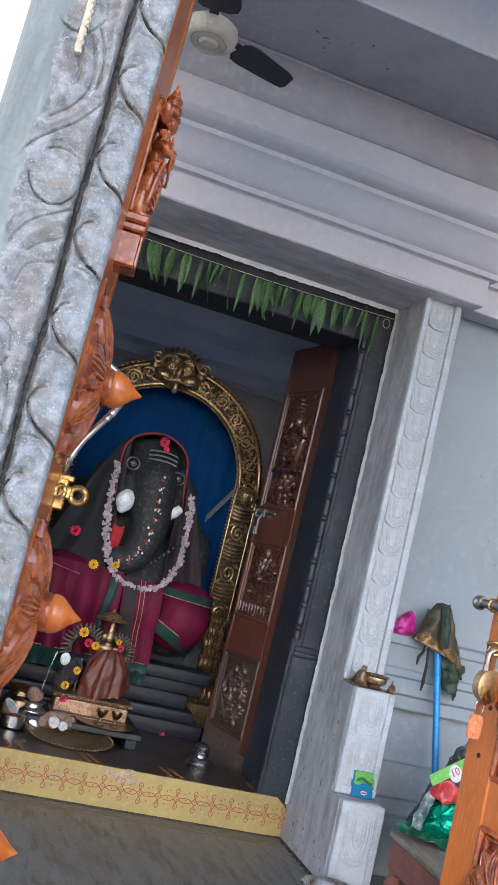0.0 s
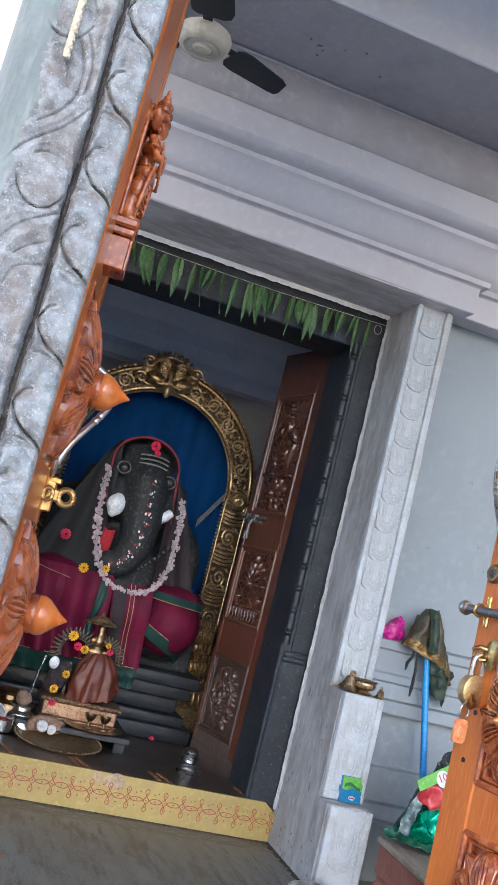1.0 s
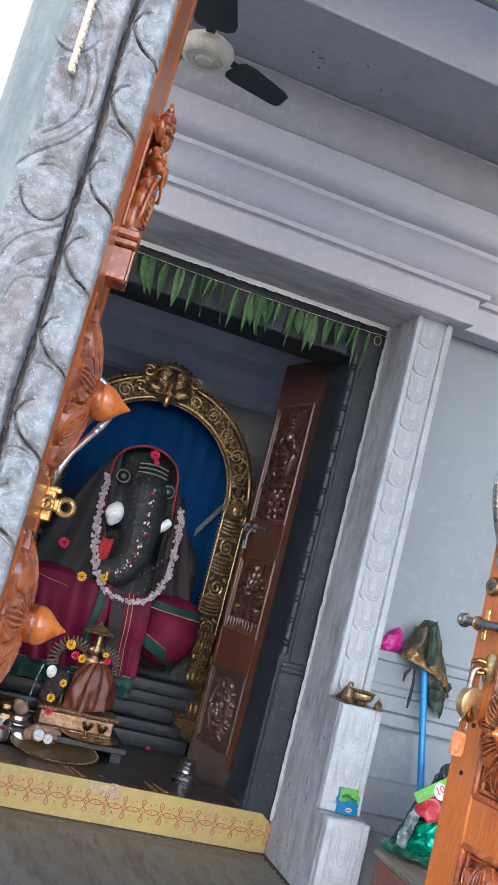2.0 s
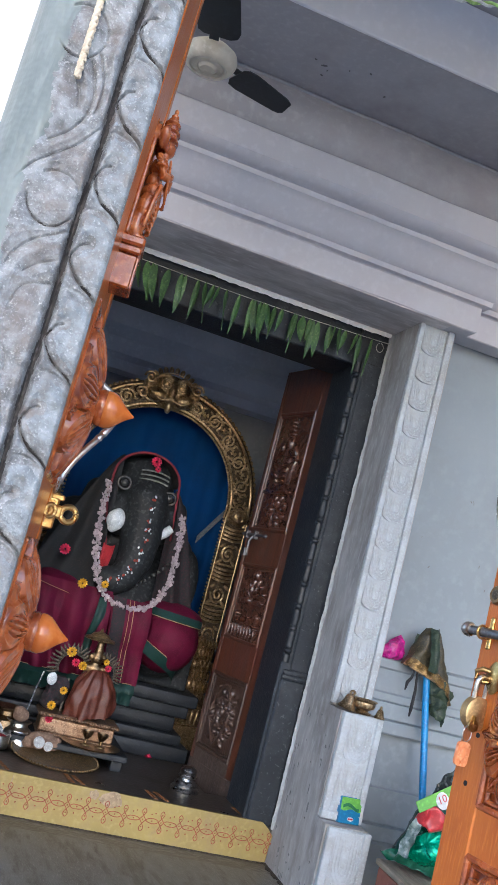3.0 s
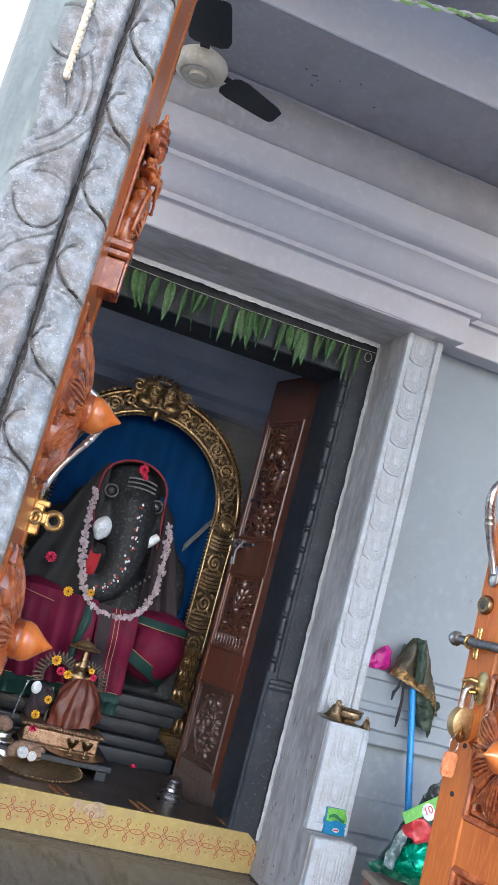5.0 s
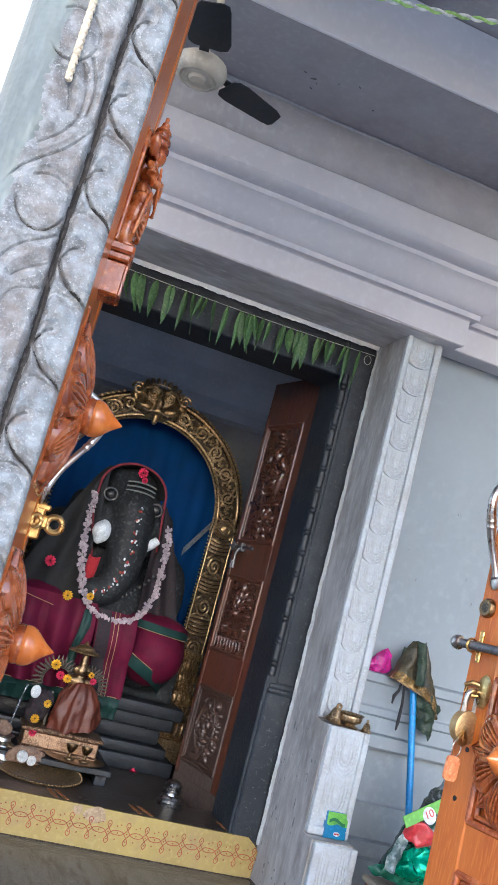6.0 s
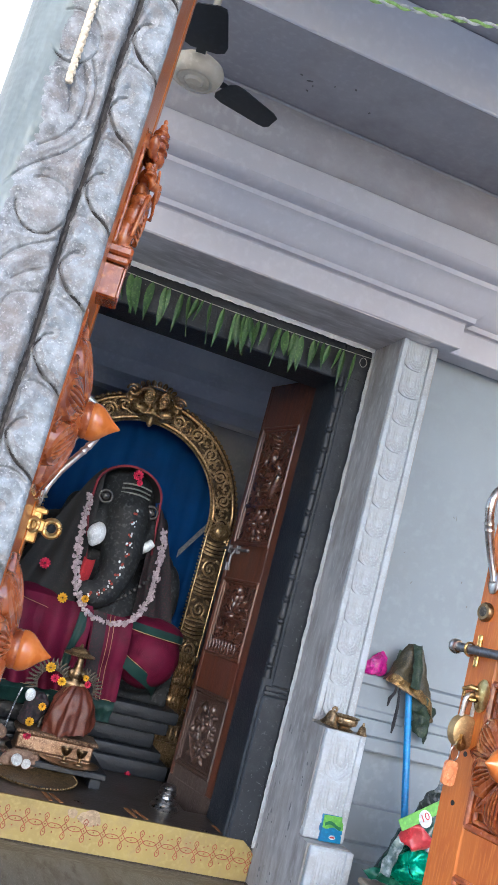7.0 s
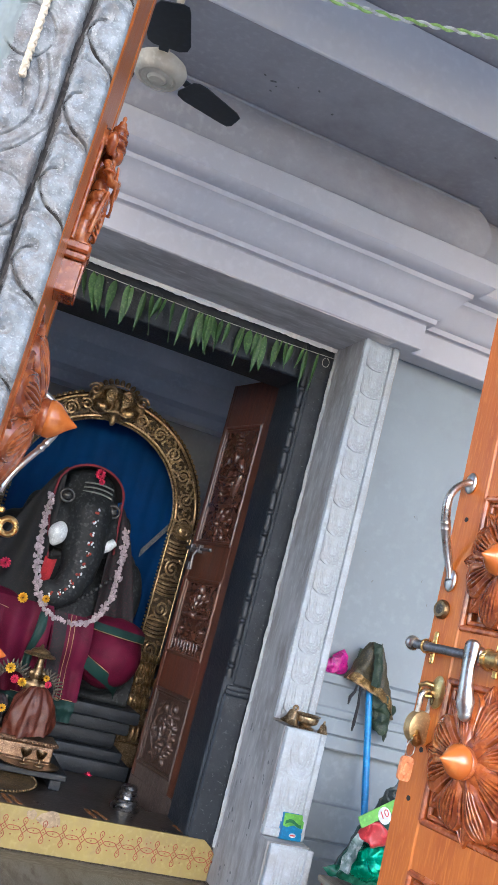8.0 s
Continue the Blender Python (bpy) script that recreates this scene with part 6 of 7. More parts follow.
part("crest", crest(), GOLD, arch, "rounded crest with curled ornament", Matrix.Translation((-0.03, -0.005, AC.z + (RI + RO) / 2 + 0.005)) @ Matrix.Scale(1.3, 4), angle=60)


def column(sx):
    """One leg of the arch: a stack of ribbed drums, vases and blocks."""
    bm = bmesh.new()
    cx = sx * (RI + RO) / 2
    w = (RO - RI) / 2
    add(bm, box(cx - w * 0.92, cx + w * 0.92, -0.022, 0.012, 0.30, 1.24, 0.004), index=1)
    for e in (-1, 1):
        tube([(cx + e * w * 0.88, -0.022, 0.56), (cx + e * w * 0.88, -0.022, 1.24)], 0.0042, 6, bm)
    z = 1.20
    for k in range(6):
        if k % 2 == 0:
            for i in range(4):
                tube([(cx + w * 0.78 * s, -0.024 - 0.014 * (1 - s * s), z - 0.008 - 0.020 * i - 0.010 * (1 - s * s)) for s in wave(-1, 1, 7)], 0.0075, 6, bm)
            z -= 0.095
        else:
            tube([(cx + (0.042 - 0.036 * t) * math.cos(11 * t + k), -0.026, z - 0.058 + (0.050 - 0.042 * t) * math.sin(11 * t + k)) for t in wave(0, 1, 30)], 0.0065, 6, bm)
            for e, dz in ((1, -0.012), (-1, -0.104), (1, -0.10), (-1, -0.016)):
                ball((cx + e * 0.038, -0.022, z + dz), (0.018, 0.010, 0.009), (0, 35 * e, 0), bm=bm, u=8, v=6)
            box(cx - w * 0.85, cx + w * 0.85, -0.034, 0, z - 0.124, z - 0.112, 0.003, bm)
            z -= 0.128
    for i, (r, zz, h) in enumerate(((0.075, 0.56, 0.03), (0.06, 0.50, 0.05), (0.085, 0.44, 0.04), (0.07, 0.39, 0.03), (0.092, 0.33, 0.05), (0.10, 0.27, 0.03))):
        ball((cx, -0.012, zz), (r, 0.05, h), bm=bm, u=18, v=8)
        for j in range(7):
            x = cx - r * 0.8 + r * 1.6 * j / 6
            ball((x, -0.055, zz), (0.007, 0.012, h * 0.8), bm=bm, u=6, v=5)
    box(cx - 0.10, cx + 0.10, -0.05, 0.03, 0.22, 0.26, 0.006, bm)
    box(cx - 0.075, cx + 0.075, -0.04, 0.03, 0.12, 0.22, 0.006, bm)
    for j in range(5):
        ball((cx - 0.055 + 0.0275 * j, -0.042, 0.17), (0.011, 0.01, 0.04), bm=bm, u=8, v=6)
    box(cx - 0.085, cx + 0.085, -0.05, 0.03, 0.0, 0.12, 0.006, bm)
    ball((cx + sx * 0.0, -0.03, 1.255), (0.06, 0.035, 0.05), bm=bm)
    tube([(cx + (0.05 - 0.04 * t) * math.cos(9 * t), -0.066, 1.255 + (0.045 - 0.036 * t) * math.sin(9 * t)) for t in wave(0, 1, 24)], 0.007, 6, bm)
    return bm


for sx in (-1, 1):
    part("column", column(sx), [GOLD, DARKGOLD], arch, "ornate gilded column")
    bs = bmesh.new()
    for i in range(44):
        ball((sx * (RI - 0.004), -0.024, 0.34 + 0.0205 * i), 0.0065, bm=bs, u=8, v=6)
    part("beading", bs, GOLD, arch, "row of small beads")


# ---- carved inner door leaf, opened into the shrine ----
inner = thing("shrine_door_leaf", Matrix.Translation((-0.060, 0.299, 0.112)) @ pose(0, 0, 0, 0, 0, 103.0), "dark carved teak door leaf opened into the shrine", "door")
IW, IH = 0.465, 1.98
PX0, PX1 = 0.105, 0.435
ip = [(0.125, 0.465), (0.64, 0.992), (1.168, 1.75)]


def inner_body():
    bm = box(0, PX0, 0, 0.04, 0.0605, IH, 0.003)
    box(PX1, IW, 0, 0.04, 0.0605, IH, 0.003, bm)
    z = ip[0][1]
    for lo, hi in ip[1:] + [(IH, IH)]:
        box(PX0 - 0.0005, PX1 + 0.0005, 0.0015, 0.0385, z, lo, 0.002, bm)
        z = hi
    return bm


part("leaf_body", inner_body(), DARKWOOD, inner)
br = box(0, IW, 0, 0.04, -0.064, 0.06, 0.003)
box(PX0 - 0.0005, PX1 + 0.0005, 0.0015, 0.0385, 0.05, ip[0][0], 0.002, br)
part("bottom_rail", br, WORNWOOD, inner, "worn grey bottom rail")


def relief(kind):
    """Low carving, y towards +: a plant in a pot, a lotus above a fringe, or a tall stem with a flower."""
    bm = bmesh.new()
    rn = random.Random(kind + 11)
    if kind == 0:
        for i in range(90):
            x, z = rn.uniform(-1, 1), rn.uniform(-1, 1)
            if x * x + z * z < 1.25:
                ball((0.085 * x, rn.uniform(-0.002, 0.004), 0.118 * z), (0.022, 0.010, 0.013), (0, rn.uniform(0, 180), 0), bm=bm, u=10, v=6)
        for s in (-1, 1):
            tube([(s * 0.075 * math.sin(3 * t), 0.006, -0.13 + 0.26 * t) for t in wave(0, 1, 20)], 0.007, 6, bm)
    elif kind == 1:
        for row, (r, n) in enumerate(((0.075, 9), (0.046, 7))):
            for i in range(n):
                a = math.pi * i / (n - 1)
                ball((r * math.cos(a), 0.003 * row, 0.008 + 1.1 * r * math.sin(a)), (0.034, 0.011, 0.012), (0, -math.degrees(a), 0), bm=bm, u=10, v=6)
        ball((0, 0.006, 0.01), (0.024, 0.014, 0.020), bm=bm)
        ball((0, 0, 0.125), (0.020, 0.012, 0.030), bm=bm)
        for s in (-1, 1):
            tube([(s * (0.02 + 0.07 * t), 0.002, -0.06 - 0.035 * math.sin(3.1 * t)) for t in wave(0, 1, 14)], 0.008, 6, bm)
            ball((s * 0.08, 0.002, -0.055), (0.018, 0.010, 0.015), bm=bm)
        for i in range(9):
            tube([(-0.112 + 0.025 * i, 0.002, -0.105), (-0.0995 + 0.025 * i, 0.005, -0.155), (-0.087 + 0.025 * i, 0.002, -0.105)], 0.006, 6, bm)
        box(-0.115, 0.115, -0.004, 0.006, -0.100, -0.090, 0.002, bm)
    else:
        for row, (r, n) in enumerate(((0.060, 9), (0.034, 7))):
            for i in range(n):
                a = 2 * math.pi * i / n + 0.3 * row
                ball((r * math.cos(a), 0.003 * row, -0.185 + r * math.sin(a)), (0.030, 0.010, 0.018), (0, -math.degrees(a), 0), bm=bm, u=10, v=6)
        ball((0, 0.008, -0.185), (0.016, 0.012, 0.016), bm=bm)
        ball((0, 0, 0.02), (0.044, 0.016, 0.085), bm=bm)
        ball((0, 0, 0.13), (0.030, 0.016, 0.045), bm=bm)
        for z, r in ((0.175, 0.030), (0.195, 0.025), (0.213, 0.019), (0.232, 0.011)):
            ball((0, 0, z), (r, 0.013, 0.011), bm=bm, u=10, v=6)
        for s in (-1, 1):
            ball((s * 0.060, 0, 0.0), (0.018, 0.012, 0.080), (0, s * 14, 0), bm=bm)
            ball((s * 0.055, 0, 0.10), (0.016, 0.012, 0.042), (0, s * -20, 0), bm=bm)
            tube([(s * 0.03, 0.008, 0.09), (s * 0.085, 0.006, 0.05), (s * 0.05, 0.010, 0.02)], 0.008, 6, bm)
        for i in range(5):
            tube([(0.040 * q, 0.013, -0.05 + 0.022 * i - 0.010 * (1 - q * q)) for q in wave(-1, 1, 8)], 0.0045, 6, bm)
        box(-0.112, 0.112, -0.004, 0.010, -0.108, -0.092, 0.002, bm)
    box(-0.12, 0.12, -0.006, 0.002, (-0.15, -0.16, -0.26)[kind], (0.15, 0.16, 0.26)[kind], 0, bm)
    return bm


for k, (lo, hi) in enumerate(ip):
    pn = part("panel", box(PX0 - 0.002, PX1 + 0.002, 0.008, 0.026, lo - 0.002, hi + 0.002), GREYTEAK if k == 0 else DARKWOOD, inner)
    rim = bmesh.new()
    x0, x1 = PX0 + 0.006, PX1 - 0.006
    for o, y, r in ((0.0, 0.038, 0.009), (0.014, 0.034, 0.006), (0.026, 0.029, 0.005)):
        g = [(x0 + o, y, lo + o), (x1 - o, y, lo + o), (x1 - o, y, hi - o), (x0 + o, y, hi - o)]
        for a, b in zip(g, g[1:] + g[:1]):
            tube([a, b], r, 8, rim)
    part("panel_rim", rim, GREYTEAK if k == 0 else DARKWOOD, pn)
    part("carving", relief(k), GREYTEAK if k == 0 else CARVEDTEAK, pn, "low relief carving", Matrix.Translation(((PX0 + PX1) / 2, 0.03, (lo + hi) / 2)) @ Matrix.Diagonal((1.15, 2.0, 1.05, 1)), angle=60)
bl = tube([(IW + 0.02, 0.052, 1.135), (IW - 0.20, 0.052, 1.135)], 0.007, 8)
for x in (IW - 0.03, IW - 0.11):
    box(x - 0.008, x + 0.008, 0.04, 0.062, 1.115, 1.155, 0.002, bl)
tube([(IW - 0.10, 0.055, 1.135), (IW - 0.10, 0.075, 1.10), (IW - 0.10, 0.07, 1.03)], 0.006, 8, bl)
ball((IW - 0.205, 0.052, 1.135), 0.010, bm=bl)
part("bolt", bl, DULLSTEEL, inner, "dark iron bolt")
part("lock_plate", box(IW - 0.035, IW - 0.005, 0.038, 0.05, 1.03, 1.07, 0.003), DULLSTEEL, inner, "small steel lock plate")


# ---- small dressed figure on a brass seat, with its canopy ----
low = box(-1.06, -0.56, 0.40, 0.80, 0.145, 0.172, 0.004)
for x in (-1.03, -0.62):
    box(x, x + 0.05, 0.43, 0.77, 0.10, 0.146, 0.003, low)
whole("low_stool", low, BEADSTONE, "low dark plank stool on the shrine floor", "stool")

seat = thing("brass_plinth", pose(-0.785, 0.60, 0.172), "brass plinth with a beaded rim", "plinth")
part("plinth_body", box(-0.165, 0.165, -0.075, 0.075, 0.01, 0.075, 0.006), PLINTHBRASS, seat)
rimb = box(-0.18, 0.18, -0.088, 0.088, 0.075, 0.092, 0.005)
for i in range(30):
    ball((-0.174 + 0.012 * i, -0.09, 0.083), 0.0062, bm=rimb, u=6, v=5)
part("rim", rimb, PLINTHBRASS, seat, "beaded rim")
part("foot", box(-0.172, 0.172, -0.08, 0.08, 0.0, 0.012, 0.004), PLINTHBRASS, seat)


def dressed_statuette():
    bm = bmesh.new()
    ball((0, 0, 0.21), (0.036, 0.026, 0.032), bm=bm)
    ball((0, 0, 0.258), (0.026, 0.024, 0.030), bm=bm)
    ball((0, 0, 0.16), (0.05, 0.035, 0.05), bm=bm)
    for s in (-1, 1):
        ball((s * 0.040, 0, 0.215), (0.022, 0.020, 0.020), bm=bm)
        ball((s * 0.030, -0.004, 0.262), (0.010, 0.010, 0.018), bm=bm)
    ball((0, 0, 0.06), (0.075, 0.05, 0.07), bm=bm)
    ball((0, 0, 0.29), (0.021, 0.020, 0.026), bm=bm)
    ball((0, 0, 0.318), (0.017, 0.016, 0.018), bm=bm)
    out = sculpt(bm, 0.006, 2)
    return out


st = dressed_statuette()
st.transform(Matrix.Translation((-0.772, 0.60, 0.264)))
whole("statuette", st, BRONZE, "small bronze figure on the brass plinth", "statue", angle=60)


def satin(u, v):
    a = 2 * math.pi * u
    r = (0.030 + 0.076 * math.sin(0.5 * math.pi * min(1, v * 1.35)) ** 0.62) * (1 + (0.10 * math.sin(7 * a + 2.2 * v) + 0.06 * math.sin(13 * a + 1.0)) * (0.3 + 0.7 * v))
    w = Vector((math.cos(a) * 2.2, math.sin(a) * 2.2, 2.6 * v))
    r += 0.012 * noise.noise(w * 1.3) + 0.006 * noise.noise(w * 3.1)
    return (-0.750 + r * math.cos(a) * 0.92, 0.585 + r * 0.62 * math.sin(a), 0.475 - 0.205 * v + 0.02 * math.cos(a) * v + 0.01 * noise.noise(w * 2) * v)


whole("satin_skirt", sheet(96, 30, satin, 0.002), BROWNSILK, "brown satin skirt gathered round the small figure", "skirt", angle=60)


def halo(x, y, z, size):
    """A ring of leaf-like rays on a stem."""
    h = thing("rayed_halo", pose(x, y, 0.264), "rayed grey-bronze halo behind the small figure", "halo", "halos")
    m = Matrix.Translation((0, 0, z - 0.264)) @ Matrix.Scale(size, 4)
    rg = tube([(0.085 * math.cos(a), 0, 0.085 * math.sin(a)) for a in wave(-0.4, 3.54, 30)], 0.010, 8)
    box(-0.006, 0.006, -0.003, 0.003, -0.25, -0.06, 0, rg)
    part("ring", rg, GREYBRONZE, h, "", m)
    ray = None
    for row, (r, n) in enumerate(((0.118, 21), (0.098, 20))):
        for i in range(n):
            a = math.pi * (-0.12 + 1.24 * i / (n - 1))
            k = m @ Matrix.Translation((r * math.cos(a), -0.008 * row, r * math.sin(a))) @ pose(0, 0, 0, 0, -math.degrees(a) + 12 * (i % 3 - 1), 0)
            ray = part("ray", ball((0, 0, 0), (0.026, 0.005, 0.0062), u=8, v=6), GREYBRONZE, h, "", k) if ray is None else ray
            if ray.matrix_basis != k:
                again(ray, h, k)


halo(-0.865, 0.63, 0.455, 0.78)
halo(-0.725, 0.64, 0.46, 0.66)
um = thing("canopy", pose(-0.775, 0.65, 0.264), "small tiered brass umbrella canopy on a rod", "canopy")
part("umbrella", lathe([(0.070, 0.332), (0.072, 0.337), (0.066, 0.343), (0.046, 0.348), (0.042, 0.356), (0.034, 0.362), (0.020, 0.367), (0.010, 0.371), (0.006, 0.382), (0, 0.388)], 28), DIMBRASS, um)
part("rod", tube([(0, 0, 0), (0, 0, 0.36)], 0.004, 8), BRONZE, um)
for x, y, z, r, kd in ((-0.895, 0.555, 0.53, 0.026, "yellow"), (-0.835, 0.53, 0.485, 0.022, "yellow"), (-0.735, 0.545, 0.52, 0.016, "yellow"), (-0.885, 0.535, 0.365, 0.020, "yellow"),
                       (-0.92, 0.53, 0.295, 0.022, "yellow"), (-0.865, 0.55, 0.49, 0.022, "pink"), (-0.72, 0.545, 0.495, 0.018, "pink"), (-0.915, 0.515, 0.24, 0.02, "pink")):
    flower(Matrix.Translation((x, y, z)) @ FY, kd, r, {"pink": "pink flower on the brass plinth", "yellow": "yellow flower on the small figure"}[kd])
wl2 = ball((-0.945, 0.56, 0.40), (0.022, 0.008, 0.028))
whole("shell_ornament", wl2, TUSK, "small pale shell-shaped ornament beside the figure", "ornament")
dk = bmesh.new()
ball((-0.90, 0.62, 0.35), (0.05, 0.03, 0.065), bm=dk)
ball((-0.93, 0.61, 0.31), (0.035, 0.03, 0.05), bm=dk)
dk = sculpt(dk, 0.006, 2)
for v in dk.verts:
    v.co += v.normal * (0.010 * noise.noise(v.co * 38) + 0.006 * noise.noise(v.co * 85))
whole("folded_cloth", dk, DARKMAROON, "dark folded cloth at the small figure's side", "cloth", angle=60)


def goblet(x, y, z, s):
    g = lathe([(0, 0), (0.020, 0), (0.018, 0.004), (0.006, 0.008), (0.005, 0.022), (0.012, 0.028), (0.020, 0.042), (0.021, 0.052), (0.019, 0.052), (0.014, 0.036), (0, 0.032)], 20, Matrix.Translation((x, y, z)) @ Matrix.Scale(s, 4))
    return whole("goblet", g, BRONZE, "small brass goblet on the round tray", "goblet", "brass goblets")


whole("round_tray", lathe([(0, 0), (0.10, 0), (0.125, 0.008), (0.13, 0.012), (0.122, 0.012), (0.098, 0.005), (0, 0.005)], 36, pose(-0.72, 0.47, 0.172)), BRONZE, "dull bronze round tray on the low stool", "tray")
goblet(-0.745, 0.455, 0.178, 1.15)
goblet(-0.68, 0.455, 0.178, 1.15)
# brass plate with broken coconut
pl = lathe([(0, 0), (0.15, 0), (0.178, 0.012), (0.182, 0.018), (0.176, 0.019), (0.148, 0.007), (0, 0.007)], 48, pose(-0.87, 0.345, 0.119, 4, 0, 0))
for i in range(72):
    a = 2 * math.pi * i / 72
    ball((-0.87 + 0.181 * math.cos(a), 0.345 + 0.181 * math.sin(a), 0.137 + 0.0127 * math.sin(a)), 0.005, bm=pl, u=6, v=5)
whole("brass_plate", pl, DIMBRASS, "wide brass plate with a beaded rim on the threshold", "plate")


def shell(m):
    bm = lathe([(0, -0.04), (0.022, -0.036), (0.038, -0.02), (0.043, 0.0), (0.040, 0.002), (0.034, 0.0), (0.03, -0.016), (0.014, -0.03), (0, -0.033)], 24, m)
    for f in bm.faces:
        f.material_index = 0
    inn = lathe([(0.0405, 0.0005), (0.036, 0.004), (0.032, 0.0), (0.029, -0.014), (0, -0.028)], 24, m)
    return add(bm, inn, index=1)


whole("coconut_half", shell(pose(-0.945, 0.365, 0.168, 62, 0, 12) @ Matrix.Scale(0.62, 4)), [COCONUT, COCOWHITE], "broken coconut half on the brass plate", "coconut", "coconut halves")
whole("coconut_half", shell(pose(-0.905, 0.36, 0.160, 70, 0, -25) @ Matrix.Scale(0.5, 4)), [COCONUT, COCOWHITE], "broken coconut half on the brass plate", "coconut", "coconut halves")


hk = bmesh.new()
for x, y, z, r in ((-0.955, 0.41, 0.165, 0.04), (-0.915, 0.42, 0.172, 0.036), (-0.88, 0.42, 0.165, 0.034), (-0.985, 0.40, 0.155, 0.028)):
    ball((x, y, z), (r, r * 0.7, r * 0.9), bm=hk)
hk = sculpt(hk, 0.006, 1)
for v in hk.verts:
    v.co += v.normal * 0.006 * noise.noise(v.co * 60)
    v.co.z = max(0.13, v.co.z)
whole("coconut_husk", hk, COCONUT, "torn brown coconut husk lying on the brass plate", "coconut", angle=60)


def pot(x, y, z, s, mt, label):
    return whole("pot", lathe([(0, 0), (0.03, 0), (0.042, 0.012), (0.045, 0.03), (0.038, 0.048), (0.026, 0.056), (0.025, 0.064), (0.034, 0.07), (0.032, 0.072), (0.022, 0.066), (0, 0.06)], 28, Matrix.Translation((x, y, z)) @ Matrix.Scale(s, 4)), mt, label, "pot", "small pots in the shrine")


pot(-1.025, 0.44, 0.10, 1.1, STEEL, "small steel pot with a neck")
pot(-1.09, 0.56, 0.10, 2.1, BRONZE, "large bronze water pot")
pot(-1.035, 0.50, 0.10, 1.6, STEEL, "dull steel pot behind the plate")
bn = bmesh.new()
ball((-1.035, 0.50, 0.235), (0.036, 0.03, 0.03), bm=bn)
ball((-1.045, 0.49, 0.255), (0.026, 0.022, 0.018), bm=bn)
whole("flower_bundle", sculpt(bn, 0.006, 2), COCONUT, "small bundle of dried flowers on the pot", "bundle", angle=60)
bw = lathe([(0, 0), (0.045, 0), (0.05, 0.006), (0.052, 0.05), (0.055, 0.052), (0.05, 0.054), (0.047, 0.05), (0.045, 0.042), (0, 0.042)], 32, pose(-1.115, 0.36, 0.119))
whole("steel_bowl", bw, STEEL, "straight-sided steel bowl of red powder", "bowl")
whole("red_powder", lathe([(0, 0.044), (0.044, 0.043), (0.03, 0.05), (0, 0.054)], 24, pose(-1.115, 0.36, 0.119)), REDCLOTH, "heap of red powder in the steel bowl", "powder")
whole("coconut_half", shell(pose(-1.125, 0.40, 0.19, 40, 20, 40)), [COCONUT, COCOWHITE], "broken coconut half leaning on the bowl", "coconut", "coconut halves")
spn = tube([(-1.02, 0.50, 0.22), (-1.0, 0.55, 0.36), (-0.985, 0.57, 0.42)], [0.003, 0.003, 0.005], 8)
whole("ladle", spn, SILVER, "thin silver ladle standing in the pot", "ladle")
whole("oil_lamp", lathe([(0, 0), (0.046, 0), (0.048, 0.010), (0.043, 0.017), (0.036, 0.019), (0.039, 0.029), (0.034, 0.038), (0.024, 0.041), (0.022, 0.05), (0.030, 0.054), (0.031, 0.062), (0.025, 0.066), (0.028, 0.080), (0.024, 0.090), (0.014, 0.097), (0, 0.099)], 32, pose(-0.325, 0.262, 0.119) @ Matrix.Diagonal((1.28, 1.28, 1.02, 1))), PEWTER, "small turned dull metal lamp on the threshold", "lamp")
flower(pose(-0.40, 0.72, 0.13), "pink", 0.02, "fallen pink flower on the shrine floor")


# ---- things beside the pilaster ----
def bell(x, y, z):
    t = thing("brass_bell", Matrix.Translation((x, y, z + 0.004)) @ pose(0, 0, 0, 4, 9, 0), "old brass hand bell set down on the ledge", "bell")
    part("bell_body", lathe([(0.036, 0), (0.037, 0.004), (0.03, 0.012), (0.023, 0.026), (0.02, 0.042), (0.014, 0.052), (0, 0.055)], 28), BELLBRASS, t)
    part("bell_loop", tube([(0.008 * math.cos(a), 0, 0.060 + 0.008 * math.sin(a)) for a in wave(0, 6.28, 20)][:-1], 0.0048, 8, closed=True), BELLBRASS, t)
    return t


bell(0.034, -0.335, 0.648)
whole("brass_cup", lathe([(0, 0), (0.034, 0), (0.036, 0.005), (0.022, 0.011), (0.024, 0.016), (0.042, 0.024), (0.046, 0.036), (0.044, 0.044), (0.052, 0.050), (0.050, 0.053), (0.041, 0.046), (0.038, 0.032), (0, 0.026)], 32, pose(0.098, -0.335, 0.646)), BELLBRASS, "shallow footed brass cup on the ledge", "cup")
whole("small_bell", lathe([(0.02, 0), (0.021, 0.003), (0.015, 0.012), (0.011, 0.028), (0.005, 0.034), (0.004, 0.045), (0, 0.046)], 20, pose(0.153, -0.375, 0.646)), BELLBRASS, "tiny brass bell beside the cup", "bell")
pk = thing("packet", Matrix.Translation((0.108, -0.398, 0.266)) @ pose(0, 0, 0, -6, 0, 6) @ Matrix.Scale(0.96, 4), "small blue and green printed paper packet", "packet")
pb = box(-0.046, 0.046, -0.012, 0.012, 0.0, 0.095, 0.002)
part("carton", pb, CYAN, pk, "cyan printed carton")
part("green_print", sheet(12, 8, lambda u, v: (-0.044 + 0.088 * u, -0.0132, 0.093 - (0.044 + 0.004 * math.sin(9 * u)) * v), 0.0008), LIME, pk, "lime green upper print")
part("dark_print", sheet(12, 4, lambda u, v: (-0.036 + 0.07 * u, -0.0145, 0.066 + 0.008 * math.sin(5 * u) - 0.012 * v), 0.0006), DARKGREENCARD, pk, "dark green print")
